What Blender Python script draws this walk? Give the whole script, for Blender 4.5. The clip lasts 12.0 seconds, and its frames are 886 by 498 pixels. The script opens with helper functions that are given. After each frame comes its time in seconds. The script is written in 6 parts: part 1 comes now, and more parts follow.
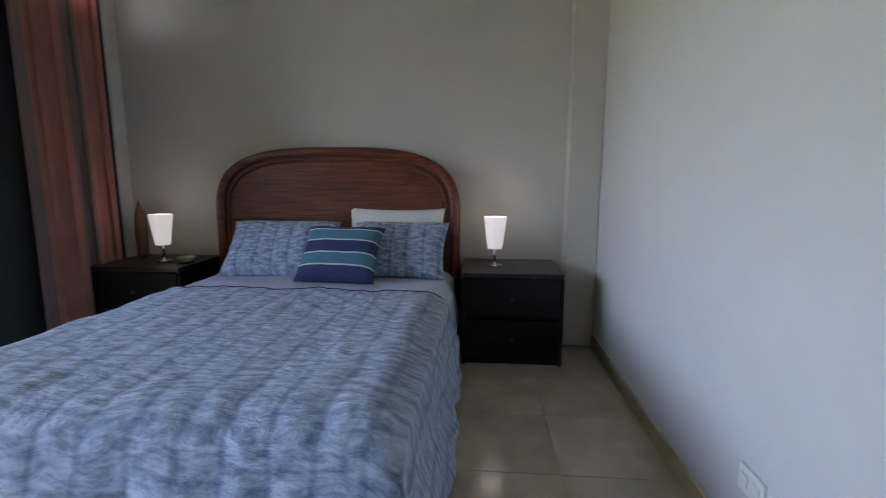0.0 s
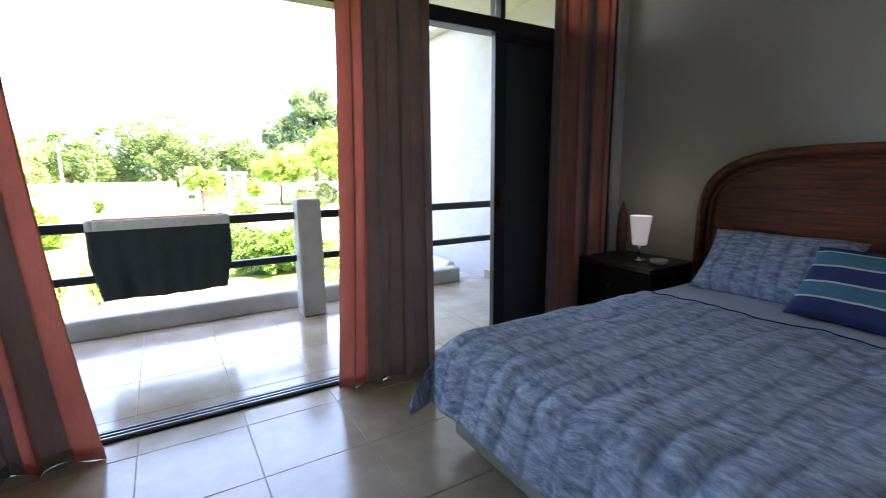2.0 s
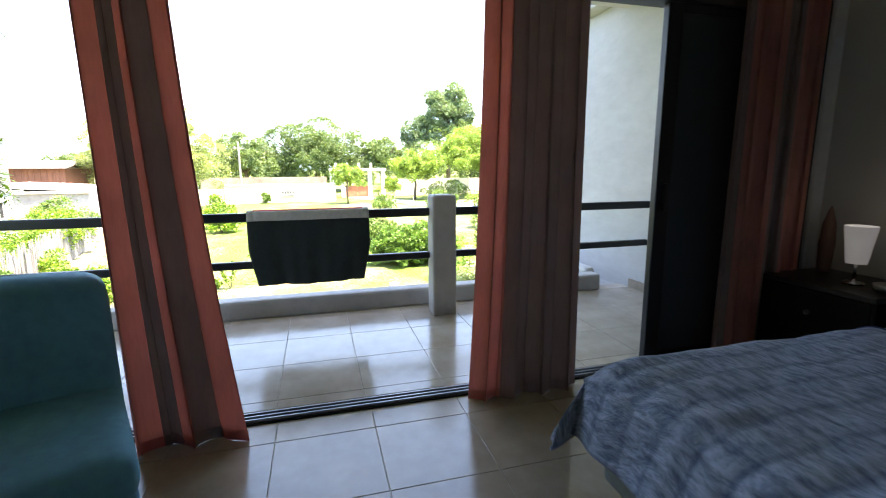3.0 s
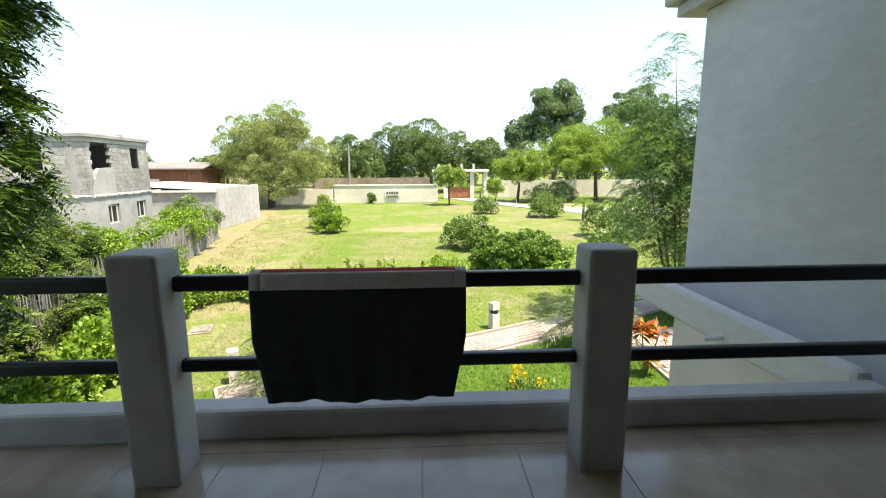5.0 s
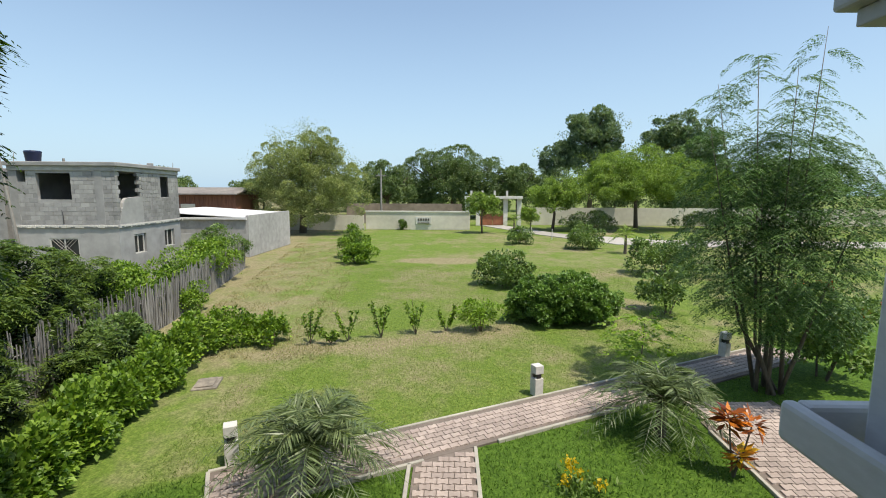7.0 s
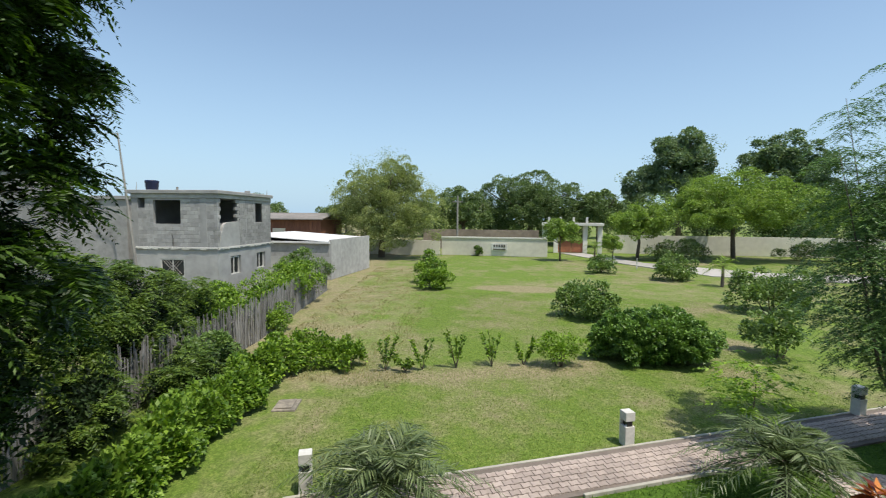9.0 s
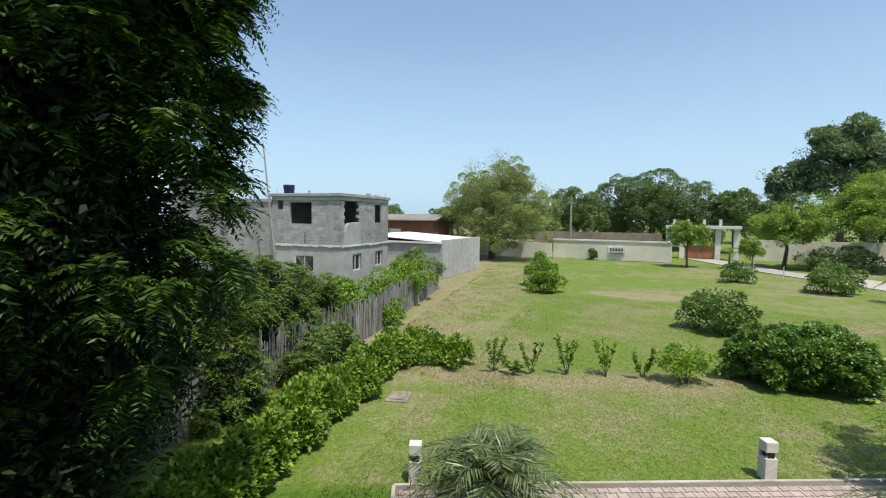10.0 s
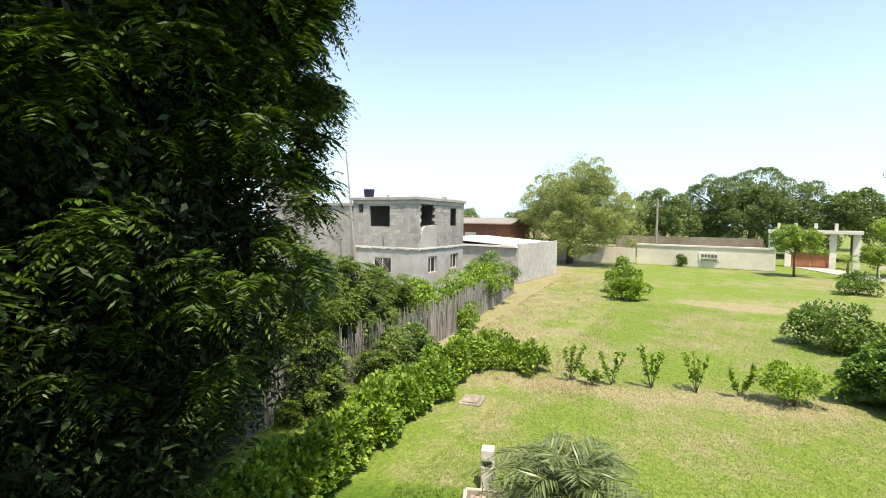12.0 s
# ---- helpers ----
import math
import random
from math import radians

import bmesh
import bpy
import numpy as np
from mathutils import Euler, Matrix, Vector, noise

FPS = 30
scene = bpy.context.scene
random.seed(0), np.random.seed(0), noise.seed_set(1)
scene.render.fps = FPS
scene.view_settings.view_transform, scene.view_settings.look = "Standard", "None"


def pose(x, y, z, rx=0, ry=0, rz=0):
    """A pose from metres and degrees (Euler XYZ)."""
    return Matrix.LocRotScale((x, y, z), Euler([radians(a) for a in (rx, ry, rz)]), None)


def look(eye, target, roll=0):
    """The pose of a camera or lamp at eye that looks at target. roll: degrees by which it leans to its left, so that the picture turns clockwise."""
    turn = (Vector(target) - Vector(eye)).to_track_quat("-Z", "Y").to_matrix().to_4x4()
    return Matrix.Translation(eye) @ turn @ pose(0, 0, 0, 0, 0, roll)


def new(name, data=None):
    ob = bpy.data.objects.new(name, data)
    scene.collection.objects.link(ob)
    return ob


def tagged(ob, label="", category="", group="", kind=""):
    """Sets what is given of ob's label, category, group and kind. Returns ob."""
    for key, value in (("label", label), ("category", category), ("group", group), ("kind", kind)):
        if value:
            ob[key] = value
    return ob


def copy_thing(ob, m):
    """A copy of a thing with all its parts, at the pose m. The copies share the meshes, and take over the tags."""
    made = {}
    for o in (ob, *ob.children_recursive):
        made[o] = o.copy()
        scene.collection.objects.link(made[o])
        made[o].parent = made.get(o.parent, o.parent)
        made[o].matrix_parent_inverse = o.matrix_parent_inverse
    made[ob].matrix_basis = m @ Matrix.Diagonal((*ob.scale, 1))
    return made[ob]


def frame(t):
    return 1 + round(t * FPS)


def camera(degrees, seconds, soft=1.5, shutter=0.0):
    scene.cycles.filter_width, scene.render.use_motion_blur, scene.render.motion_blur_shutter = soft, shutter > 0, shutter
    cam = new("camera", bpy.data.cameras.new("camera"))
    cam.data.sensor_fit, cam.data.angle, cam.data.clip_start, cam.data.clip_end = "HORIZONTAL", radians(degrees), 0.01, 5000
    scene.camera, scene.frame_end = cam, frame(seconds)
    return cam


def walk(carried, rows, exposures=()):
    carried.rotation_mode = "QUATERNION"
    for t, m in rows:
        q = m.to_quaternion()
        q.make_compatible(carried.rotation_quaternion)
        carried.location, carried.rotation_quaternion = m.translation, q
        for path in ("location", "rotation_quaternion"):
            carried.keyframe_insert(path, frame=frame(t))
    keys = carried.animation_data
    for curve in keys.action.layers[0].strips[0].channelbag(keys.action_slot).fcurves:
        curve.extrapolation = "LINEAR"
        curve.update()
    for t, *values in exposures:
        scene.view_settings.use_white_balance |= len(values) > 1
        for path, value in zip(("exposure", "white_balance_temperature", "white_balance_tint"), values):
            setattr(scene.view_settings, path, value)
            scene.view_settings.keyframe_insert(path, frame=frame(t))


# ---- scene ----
cam = camera(88.2, 12.0, soft=1.0, shutter=0.2)
PATH = [
    (0, (1.214, 0.325, 1.154), (1.049, 2.295, 0.851), 0.1),
    (0.5, (1.185, 0.364, 1.229), (0.589, 2.239, 0.867), -0.4),
    (0.6, (1.195, 0.409, 1.218), (0.516, 2.256, 0.862), -0.5),
    (1, (1.168, 0.409, 1.266), (0.113, 2.068, 0.899), -0.8),
    (1.5, (1.119, 0.399, 1.257), (-0.321, 1.742, 0.906), -0.8),
    (2, (1.08, 0.377, 1.257), (-0.605, 1.396, 0.911), -0.6),
    (2.2, (1.039, 0.388, 1.242), (-0.717, 1.282, 0.902), -0.5),
    (2.5, (1.032, 0.381, 1.257), (-0.795, 1.114, 0.904), -0.6),
    (3, (0.822, 0.405, 1.245), (-1.077, 0.924, 0.892), -0.4),
    (3.2, (0.696, 0.439, 1.237), (-1.225, 0.874, 0.886), -0.5),
    (4.8, (-0.772, 0.575, 1.32), (-2.736, 0.693, 0.96), -0.3),
    (5, (-0.978, 0.611, 1.355), (-2.945, 0.704, 1.006), -0.3),
    (5.5, (-1.449, 0.623, 1.462), (-3.421, 0.658, 1.133), -0.0),
    (6, (-1.926, 0.615, 1.569), (-3.904, 0.617, 1.271), 0.0),
    (6.5, (-2.332, 0.598, 1.692), (-4.315, 0.575, 1.427), 0.2),
    (8.5, (-3.041, 0.417, 1.818), (-5.029, 0.255, 1.667), 0.4),
    (9, (-3.016, 0.41, 1.806), (-4.978, 0.045, 1.666), 0.5),
    (9.5, (-2.97, 0.367, 1.798), (-4.868, -0.249, 1.66), 0.7),
    (10, (-3.012, 0.397, 1.789), (-4.831, -0.424, 1.651), 0.7),
    (10.5, (-3.04, 0.38, 1.79), (-4.779, -0.597, 1.649), 0.72),
    (11, (-3.08, 0.365, 1.75), (-4.752, -0.724, 1.614), 0.8),
    (11.5, (-3.1, 0.36, 1.74), (-4.752, -0.760, 1.611), 0.72),
    (12, (-3.1, 0.36, 1.74), (-4.760, -0.748, 1.615), 0.73),
]
EXPOSURES = [
    (0.0, 4.7, 7150, 27), (0.6, 4.9, 7150, 27), (1.0, 5.05, 7150, 28), (1.5, 4.75, 7100, 28), (2.0, 4.0, 7100, 27), (2.5, 3.55, 7200, 23), (3.2, 2.85, 7400, 19),
    (4.8, 1.5, 7700, 12), (5.5, 0.97, 7700, 11), (6.5, 0.38, 7200, 10), (8.5, 0.15, 6700, 8), (9.5, 0.14, 6700, 8), (10.3, 0.32, 6800, 9), (11.0, 0.68, 7400, 12), (12.0, 0.93, 7600, 13),
]
walk(cam, [(t, look(eye, target, roll)) for t, eye, target, roll in PATH], EXPOSURES)

# ---------------------------------------------------------------- sky and sun
SUN_TO = Vector((0.22, 0.31, 0.925)).normalized()
world = bpy.data.worlds.new("sky")
scene.world = world
world.use_nodes = True
wn = world.node_tree
wn.nodes.clear()
sky = wn.nodes.new("ShaderNodeTexSky")
sky.sky_type = "NISHITA"
sky.sun_disc = False
sky.sun_elevation = math.asin(SUN_TO.z)
sky.sun_rotation = math.atan2(SUN_TO.x, SUN_TO.y)
sky.air_density, sky.dust_density, sky.ozone_density = 1.0, 1.0, 1.2
bg = wn.nodes.new("ShaderNodeBackground")
bg.inputs["Strength"].default_value = 0.15
wo = wn.nodes.new("ShaderNodeOutputWorld")
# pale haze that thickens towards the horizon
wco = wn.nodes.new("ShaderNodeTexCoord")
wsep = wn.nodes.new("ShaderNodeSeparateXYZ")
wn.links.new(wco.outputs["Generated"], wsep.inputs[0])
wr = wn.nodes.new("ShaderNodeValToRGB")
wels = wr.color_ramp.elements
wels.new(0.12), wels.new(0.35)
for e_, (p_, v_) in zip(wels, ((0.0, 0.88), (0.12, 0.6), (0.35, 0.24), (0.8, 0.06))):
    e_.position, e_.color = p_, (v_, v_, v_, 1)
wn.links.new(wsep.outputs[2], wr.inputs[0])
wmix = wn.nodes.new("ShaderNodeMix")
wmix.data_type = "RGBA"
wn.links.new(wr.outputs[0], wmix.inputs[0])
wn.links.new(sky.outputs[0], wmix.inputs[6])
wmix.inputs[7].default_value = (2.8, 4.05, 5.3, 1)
wtint = wn.nodes.new("ShaderNodeMix")
wtint.data_type, wtint.blend_type = "RGBA", "MULTIPLY"
wtint.inputs[0].default_value = 1.0
wtint.inputs[7].default_value = (0.985, 1.02, 1.055, 1)
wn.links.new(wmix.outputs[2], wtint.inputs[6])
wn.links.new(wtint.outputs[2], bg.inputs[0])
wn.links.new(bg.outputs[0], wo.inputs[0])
sun = new("sun", bpy.data.lights.new("sun", "SUN"))
sun.data.energy, sun.data.angle, sun.data.color = 4.1, radians(0.55), (1.0, 0.95, 0.87)
sun.matrix_world = look(SUN_TO * 60, (0, 0, 0))


# ---------------------------------------------------------------- materials
def nodes_of(m):
    m.use_nodes = True
    nt = m.node_tree
    bsdf = nt.nodes.get("Principled BSDF")
    return nt, bsdf


def noise_node(nt, scale, detail=4.0, rough=0.55, coords=None, stretch=None):
    n = nt.nodes.new("ShaderNodeTexNoise")
    n.inputs["Scale"].default_value = scale
    n.inputs["Detail"].default_value = detail
    n.inputs["Roughness"].default_value = rough
    c = coords or nt.nodes.new("ShaderNodeTexCoord").outputs["Object"]
    if stretch:
        mp = nt.nodes.new("ShaderNodeMapping")
        mp.inputs["Scale"].default_value = stretch
        nt.links.new(c, mp.inputs["Vector"])
        c = mp.outputs[0]
    nt.links.new(c, n.inputs["Vector"])
    return n


def ramp(nt, fac, stops):
    r = nt.nodes.new("ShaderNodeValToRGB")
    els = r.color_ramp.elements
    while len(els) < len(stops):
        els.new(0.5)
    for e, (p, c) in zip(els, stops):
        e.position, e.color = p, (*c, 1)
    nt.links.new(fac, r.inputs[0])
    return r


def mixc(nt, kind, fac, a, b):
    m = nt.nodes.new("ShaderNodeMix")
    m.data_type, m.blend_type = "RGBA", kind
    for sock, v in ((m.inputs[0], fac), (m.inputs[6], a), (m.inputs[7], b)):
        if isinstance(v, bpy.types.NodeSocket):
            nt.links.new(v, sock)
        elif isinstance(v, (int, float)):
            sock.default_value = v
        else:
            sock.default_value = (*v, 1)
    return m.outputs[2]


def mat(name, a, b=None, scale=6.0, rough=0.6, bump=0.0, bscale=60.0, metal=0.0, stretch=None, big=0.25, spec=0.5, random_piece=0.0, world_coords=False):
    """Two-tone surface with a fine grain, broad stains and relief."""
    m = bpy.data.materials.new(name)
    nt, bs = nodes_of(m)
    b = b or tuple(v * 0.8 for v in a)
    co = None
    if world_coords:
        co = nt.nodes.new("ShaderNodeNewGeometry").outputs["Position"]
    n1 = noise_node(nt, scale, 6, 0.6, co, stretch)
    col = ramp(nt, n1.outputs[0], [(0.3, b), (0.7, a)]).outputs[0]
    if big:
        n2 = noise_node(nt, scale * 0.13, 3, 0.5, co)
        dark = ramp(nt, n2.outputs[0], [(0.35, (1 - big,) * 3), (0.65, (1, 1, 1))]).outputs[0]
        col = mixc(nt, "MULTIPLY", 1.0, col, dark)
    if random_piece:
        oi = nt.nodes.new("ShaderNodeObjectInfo")
        d = ramp(nt, oi.outputs["Random"], [(0.0, (1 - random_piece,) * 3), (1.0, (1, 1, 1))]).outputs[0]
        col = mixc(nt, "MULTIPLY", 1.0, col, d)
    nt.links.new(col, bs.inputs["Base Color"])
    bs.inputs["Metallic"].default_value = metal
    bs.inputs["Specular IOR Level"].default_value = spec
    rr = nt.nodes.new("ShaderNodeMapRange")
    rr.inputs[3].default_value, rr.inputs[4].default_value = max(rough - 0.12, 0.03), min(rough + 0.12, 1)
    nt.links.new(n1.outputs[0], rr.inputs[0])
    nt.links.new(rr.outputs[0], bs.inputs["Roughness"])
    if bump:
        n3 = noise_node(nt, bscale, 5, 0.6, co, stretch)
        bp = nt.nodes.new("ShaderNodeBump")
        bp.inputs["Strength"].default_value, bp.inputs["Distance"].default_value = 0.6, bump
        nt.links.new(n3.outputs[0], bp.inputs["Height"])
        nt.links.new(bp.outputs[0], bs.inputs["Normal"])
    return m


def leaf_mat(name, dark, light, rough=0.5, through_leaf=0.3):
    """Leaf: glossy upper skin, light coming through, tone varied leaf by leaf."""
    m = bpy.data.materials.new(name)
    nt, bs = nodes_of(m)
    g = nt.nodes.new("ShaderNodeNewGeometry")
    mid = tuple((x + y) / 2 for x, y in zip(dark, light))
    col = ramp(nt, g.outputs["Random Per Island"], [(0.0, dark), (0.55, mid), (1.0, light)]).outputs[0]
    n = noise_node(nt, 0.7, 3, 0.5, g.outputs["Position"])
    d = ramp(nt, n.outputs[0], [(0.35, (0.72, 0.78, 0.75)), (0.65, (1, 1, 1))]).outputs[0]
    col = mixc(nt, "MULTIPLY", 1.0, col, d)
    nt.links.new(col, bs.inputs["Base Color"])
    bs.inputs["Roughness"].default_value = rough
    tr = nt.nodes.new("ShaderNodeBsdfTranslucent")
    lighter = mixc(nt, "MULTIPLY", 1.0, col, (1.25, 1.35, 0.6))
    nt.links.new(lighter, tr.inputs["Color"])
    mx = nt.nodes.new("ShaderNodeMixShader")
    mx.inputs[0].default_value = through_leaf
    nt.links.new(bs.outputs[0], mx.inputs[1])
    nt.links.new(tr.outputs[0], mx.inputs[2])
    nt.links.new(mx.outputs[0], nt.nodes["Material Output"].inputs["Surface"])
    return m


M_WALL = mat("painted_wall", (0.53, 0.50, 0.455), (0.50, 0.47, 0.43), 3.0, 0.75, 0.001, 90, big=0.06, spec=0.3)
M_WALL_COOL = mat("painted_side_wall", (0.56, 0.55, 0.545), (0.53, 0.52, 0.515), 3.0, 0.7, 0.001, 90, big=0.06, spec=0.35)
M_CEIL = mat("ceiling_paint", (0.66, 0.63, 0.58), (0.62, 0.59, 0.54), 3.0, 0.8, big=0.05)
M_STUCCO = mat("white_stucco", (0.68, 0.67, 0.65), (0.60, 0.59, 0.57), 5.0, 0.85, 0.008, 5.0, stretch=(1, 1, 2.2), big=0.12, spec=0.2)
M_CURB = mat("weathered_white_paint", (0.62, 0.60, 0.57), (0.50, 0.485, 0.46), 7.0, 0.7, 0.003, 25, big=0.18, spec=0.3)
M_TILE = mat("ceramic_tile", (0.60, 0.50, 0.385), (0.42, 0.335, 0.245), 3.4, 0.17, 0.0, 40, big=0.18, random_piece=0.08, world_coords=True, spec=0.75)
M_GROUT = mat("grout", (0.62, 0.54, 0.44), None, 20, 0.9)
M_BLACK = mat("black_aluminium", (0.014, 0.016, 0.018), (0.010, 0.012, 0.013), 8, 0.42, big=0.1)
M_PANEL = mat("tinted_dark_panel", (0.040, 0.050, 0.054), (0.034, 0.043, 0.047), 3, 0.55, big=0.1)
M_TRACK = mat("worn_aluminium_track", (0.35, 0.36, 0.38), (0.22, 0.23, 0.25), 30, 0.35, metal=0.8)
M_RAIL = mat("black_rail_paint", (0.012, 0.016, 0.018), (0.02, 0.022, 0.024), 12, 0.38, big=0.2)
M_DARKWOOD = mat("espresso_wood", (0.009, 0.007, 0.0065), (0.006, 0.005, 0.0045), 9, 0.5, 0.0008, 40, stretch=(1, 6, 6), spec=0.2)
M_NIGHTTOP = mat("worn_espresso_top", (0.022, 0.018, 0.016), (0.012, 0.010, 0.009), 14, 0.33, 0.0006, 40, stretch=(1, 7, 7))
M_HEADBOARD = mat("red_brown_wood", (0.27, 0.066, 0.026), (0.06, 0.016, 0.008), 5.5, 0.38, 0.0012, 30, stretch=(0.8, 6, 11), big=0.35)
M_SHEET = mat("pale_blue_sheet", (0.52, 0.57, 0.70), (0.45, 0.50, 0.63), 14, 0.85, 0.003, 18, big=0.1)
M_WHITECLOTH = mat("white_pillowcase", (0.72, 0.71, 0.70), (0.66, 0.65, 0.64), 9, 0.85, 0.003, 20, big=0.08)
M_BEDBASE = mat("grey_green_base_cloth", (0.40, 0.45, 0.42), (0.34, 0.38, 0.36), 40, 0.9, 0.001, 200, big=0.1)
M_NAVY = mat("navy_cloth", (0.030, 0.045, 0.16), (0.022, 0.034, 0.12), 60, 0.85, 0.0008, 300, big=0.1)
M_TEAL = mat("teal_cloth", (0.060, 0.22, 0.31), (0.045, 0.17, 0.25), 60, 0.85, 0.0008, 300, big=0.1)
M_STRIPE = mat("cream_stripe", (0.55, 0.62, 0.64), (0.48, 0.55, 0.58), 60, 0.85, big=0.05)
def thin_cloth(m, share=0.4):
    """Lets part of the light through a woven cloth."""
    nt, bs = nodes_of(m)
    tr = nt.nodes.new("ShaderNodeBsdfTranslucent")
    nt.links.new(bs.inputs["Base Color"].links[0].from_socket, tr.inputs["Color"])
    mx = nt.nodes.new("ShaderNodeMixShader")
    mx.inputs[0].default_value = share
    nt.links.new(bs.outputs[0], mx.inputs[1])
    nt.links.new(tr.outputs[0], mx.inputs[2])
    nt.links.new(mx.outputs[0], nt.nodes["Material Output"].inputs["Surface"])
    return m


M_SALMON = thin_cloth(mat("salmon_curtain", (0.78, 0.385, 0.32), (0.70, 0.335, 0.275), 30, 0.85, 0.0006, 300, stretch=(3, 3, 0.5), big=0.12), 0.55)
M_TAUPE = thin_cloth(mat("taupe_curtain", (0.44, 0.315, 0.285), (0.38, 0.27, 0.245), 30, 0.85, 0.0006, 300, stretch=(3, 3, 0.5), big=0.12), 0.35)
M_CHAIR = mat("deep_teal_velvet", (0.13, 0.40, 0.53), (0.10, 0.32, 0.44), 25, 0.75, 0.0008, 200, big=0.2)
M_TOWEL = mat("black_towel", (0.040, 0.056, 0.060), (0.028, 0.039, 0.042), 40, 0.95, 0.0015, 220, big=0.2)
M_HEM = mat("grey_towel_band", (0.80, 0.79, 0.78), (0.66, 0.65, 0.64), 30, 0.9, 0.001, 150, big=0.15)
M_KNOB = mat("dull_bronze", (0.10, 0.09, 0.08), (0.06, 0.055, 0.05), 30, 0.4, metal=0.8)
M_RED = mat("red_towel_edge", (0.62, 0.055, 0.07), (0.50, 0.04, 0.05), 30, 0.9)
M_CHROME = mat("brushed_steel", (0.55, 0.55, 0.55), (0.45, 0.45, 0.45), 40, 0.25, metal=1.0)
M_PLASTIC = mat("white_plastic", (0.72, 0.72, 0.70), (0.66, 0.66, 0.64), 20, 0.4, big=0.05)
M_DARKPLASTIC = mat("dark_plastic", (0.02, 0.02, 0.022), None, 20, 0.35)
M_CONCRETE = mat("raw_concrete", (0.44, 0.43, 0.415), (0.29, 0.285, 0.275), 1.1, 0.92, 0.006, 9, big=0.2, spec=0.2)
M_BLOCK = mat("concrete_block", (0.52, 0.51, 0.49), (0.36, 0.35, 0.335), 2.6, 0.95, 0.008, 14, big=0.25, random_piece=0.28, world_coords=True, spec=0.2)
M_MORTAR = mat("mortar", (0.42, 0.41, 0.395), (0.31, 0.30, 0.29), 3, 0.95, 0.004, 30)
M_PLASTER = mat("grey_render_coat", (0.52, 0.51, 0.49), (0.35, 0.345, 0.33), 1.3, 0.92, 0.004, 14, big=0.2, spec=0.2)
M_RENDER = mat("pale_rough_render", (0.55, 0.54, 0.52), (0.38, 0.37, 0.355), 2.2, 0.92, 0.01, 9, big=0.2, spec=0.2)
# concrete coloured dark as if unlit; also used for rod and sign bars
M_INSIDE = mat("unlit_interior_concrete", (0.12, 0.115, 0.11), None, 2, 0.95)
M_WHITEROOF = mat("bright_metal_roof", (0.78, 0.77, 0.75), (0.66, 0.65, 0.63), 1.5, 0.5, big=0.12)
M_RUST = mat("reddish_brown_boards", (0.30, 0.13, 0.075), (0.17, 0.07, 0.045), 3, 0.85, 0.004, 12, stretch=(4, 4, 0.4))
M_RUSTWALL = mat("brownish_weathered_wall", (0.34, 0.27, 0.21), (0.22, 0.17, 0.13), 1.2, 0.9, 0.004, 10)
M_GREYROOF = mat("old_fibre_cement_roof", (0.30, 0.27, 0.24), (0.20, 0.18, 0.16), 3, 0.9)
M_CREAM = mat("cream_boundary_wall", (0.74, 0.70, 0.60), (0.63, 0.59, 0.50), 1.4, 0.85, 0.003, 12, big=0.15, spec=0.2)
M_CREAMCAP = mat("pale_wall_cap", (0.74, 0.72, 0.66), (0.66, 0.64, 0.58), 2, 0.8)
M_BAMBOO = mat("weathered_cane", (0.42, 0.405, 0.38), (0.26, 0.25, 0.235), 3, 0.9, 0.002, 30, stretch=(6, 6, 0.6), big=0.3, random_piece=0.45, world_coords=True)
M_BOLLARD = mat("bollard_paint", (0.70, 0.68, 0.63), (0.56, 0.54, 0.49), 9, 0.8, 0.001, 40, big=0.15)
M_PAVER = mat("pink_grey_paver", (0.56, 0.46, 0.40), (0.43, 0.35, 0.30), 9, 0.92, 0.002, 60, big=0.2, random_piece=0.25, world_coords=True, spec=0.2)
M_KERB = mat("pale_concrete_edging", (0.53, 0.495, 0.42), (0.38, 0.355, 0.30), 5, 0.92, 0.003, 30)
M_SAND = mat("path_bedding", (0.22, 0.18, 0.15), None, 12, 0.95)
M_BARK = mat("grey_brown_bark", (0.17, 0.135, 0.10), (0.09, 0.07, 0.052), 9, 0.95, 0.008, 30, stretch=(3, 3, 0.6))
M_DRIVE = mat("pale_driveway", (0.46, 0.43, 0.39), (0.38, 0.35, 0.31), 1.5, 0.9)
M_ORANGE = mat("orange_gate_paint", (0.42, 0.17, 0.08), (0.30, 0.11, 0.055), 4, 0.7)
M_STONE = mat("inspection_cover_concrete", (0.38, 0.33, 0.26), (0.17, 0.15, 0.12), 9, 0.95, 0.004, 25)
M_BLUE = mat("blue_tank_plastic", (0.02, 0.12, 0.42), None, 4, 0.5)
M_POLE = mat("utility_pole_concrete", (0.36, 0.34, 0.31), None, 4, 0.9)
M_SCREEN = mat("window_screen_dark", (0.03, 0.03, 0.032), None, 5, 0.4)

L_HEDGE = leaf_mat("hedge_leaf", (0.06, 0.14, 0.013), (0.34, 0.49, 0.055), 0.55, 0.28)
L_BUSH = leaf_mat("bush_leaf", (0.085, 0.155, 0.034), (0.26, 0.36, 0.10), 0.42, 0.25)
L_CLIPPED = leaf_mat("clipped_bush_leaf", (0.07, 0.15, 0.022), (0.25, 0.40, 0.085), 0.45, 0.25)
# neem leaf in three tones: deep shade, lit tips, sunlight put into the colour
L_NEEMSHADE = leaf_mat("shaded_neem_leaf", (0.006, 0.018, 0.003), (0.035, 0.075, 0.009), 0.75, 0.15)
L_NEEMTIP = leaf_mat("lit_young_neem_leaf", (0.010, 0.032, 0.003), (0.095, 0.18, 0.014), 0.5, 0.3)
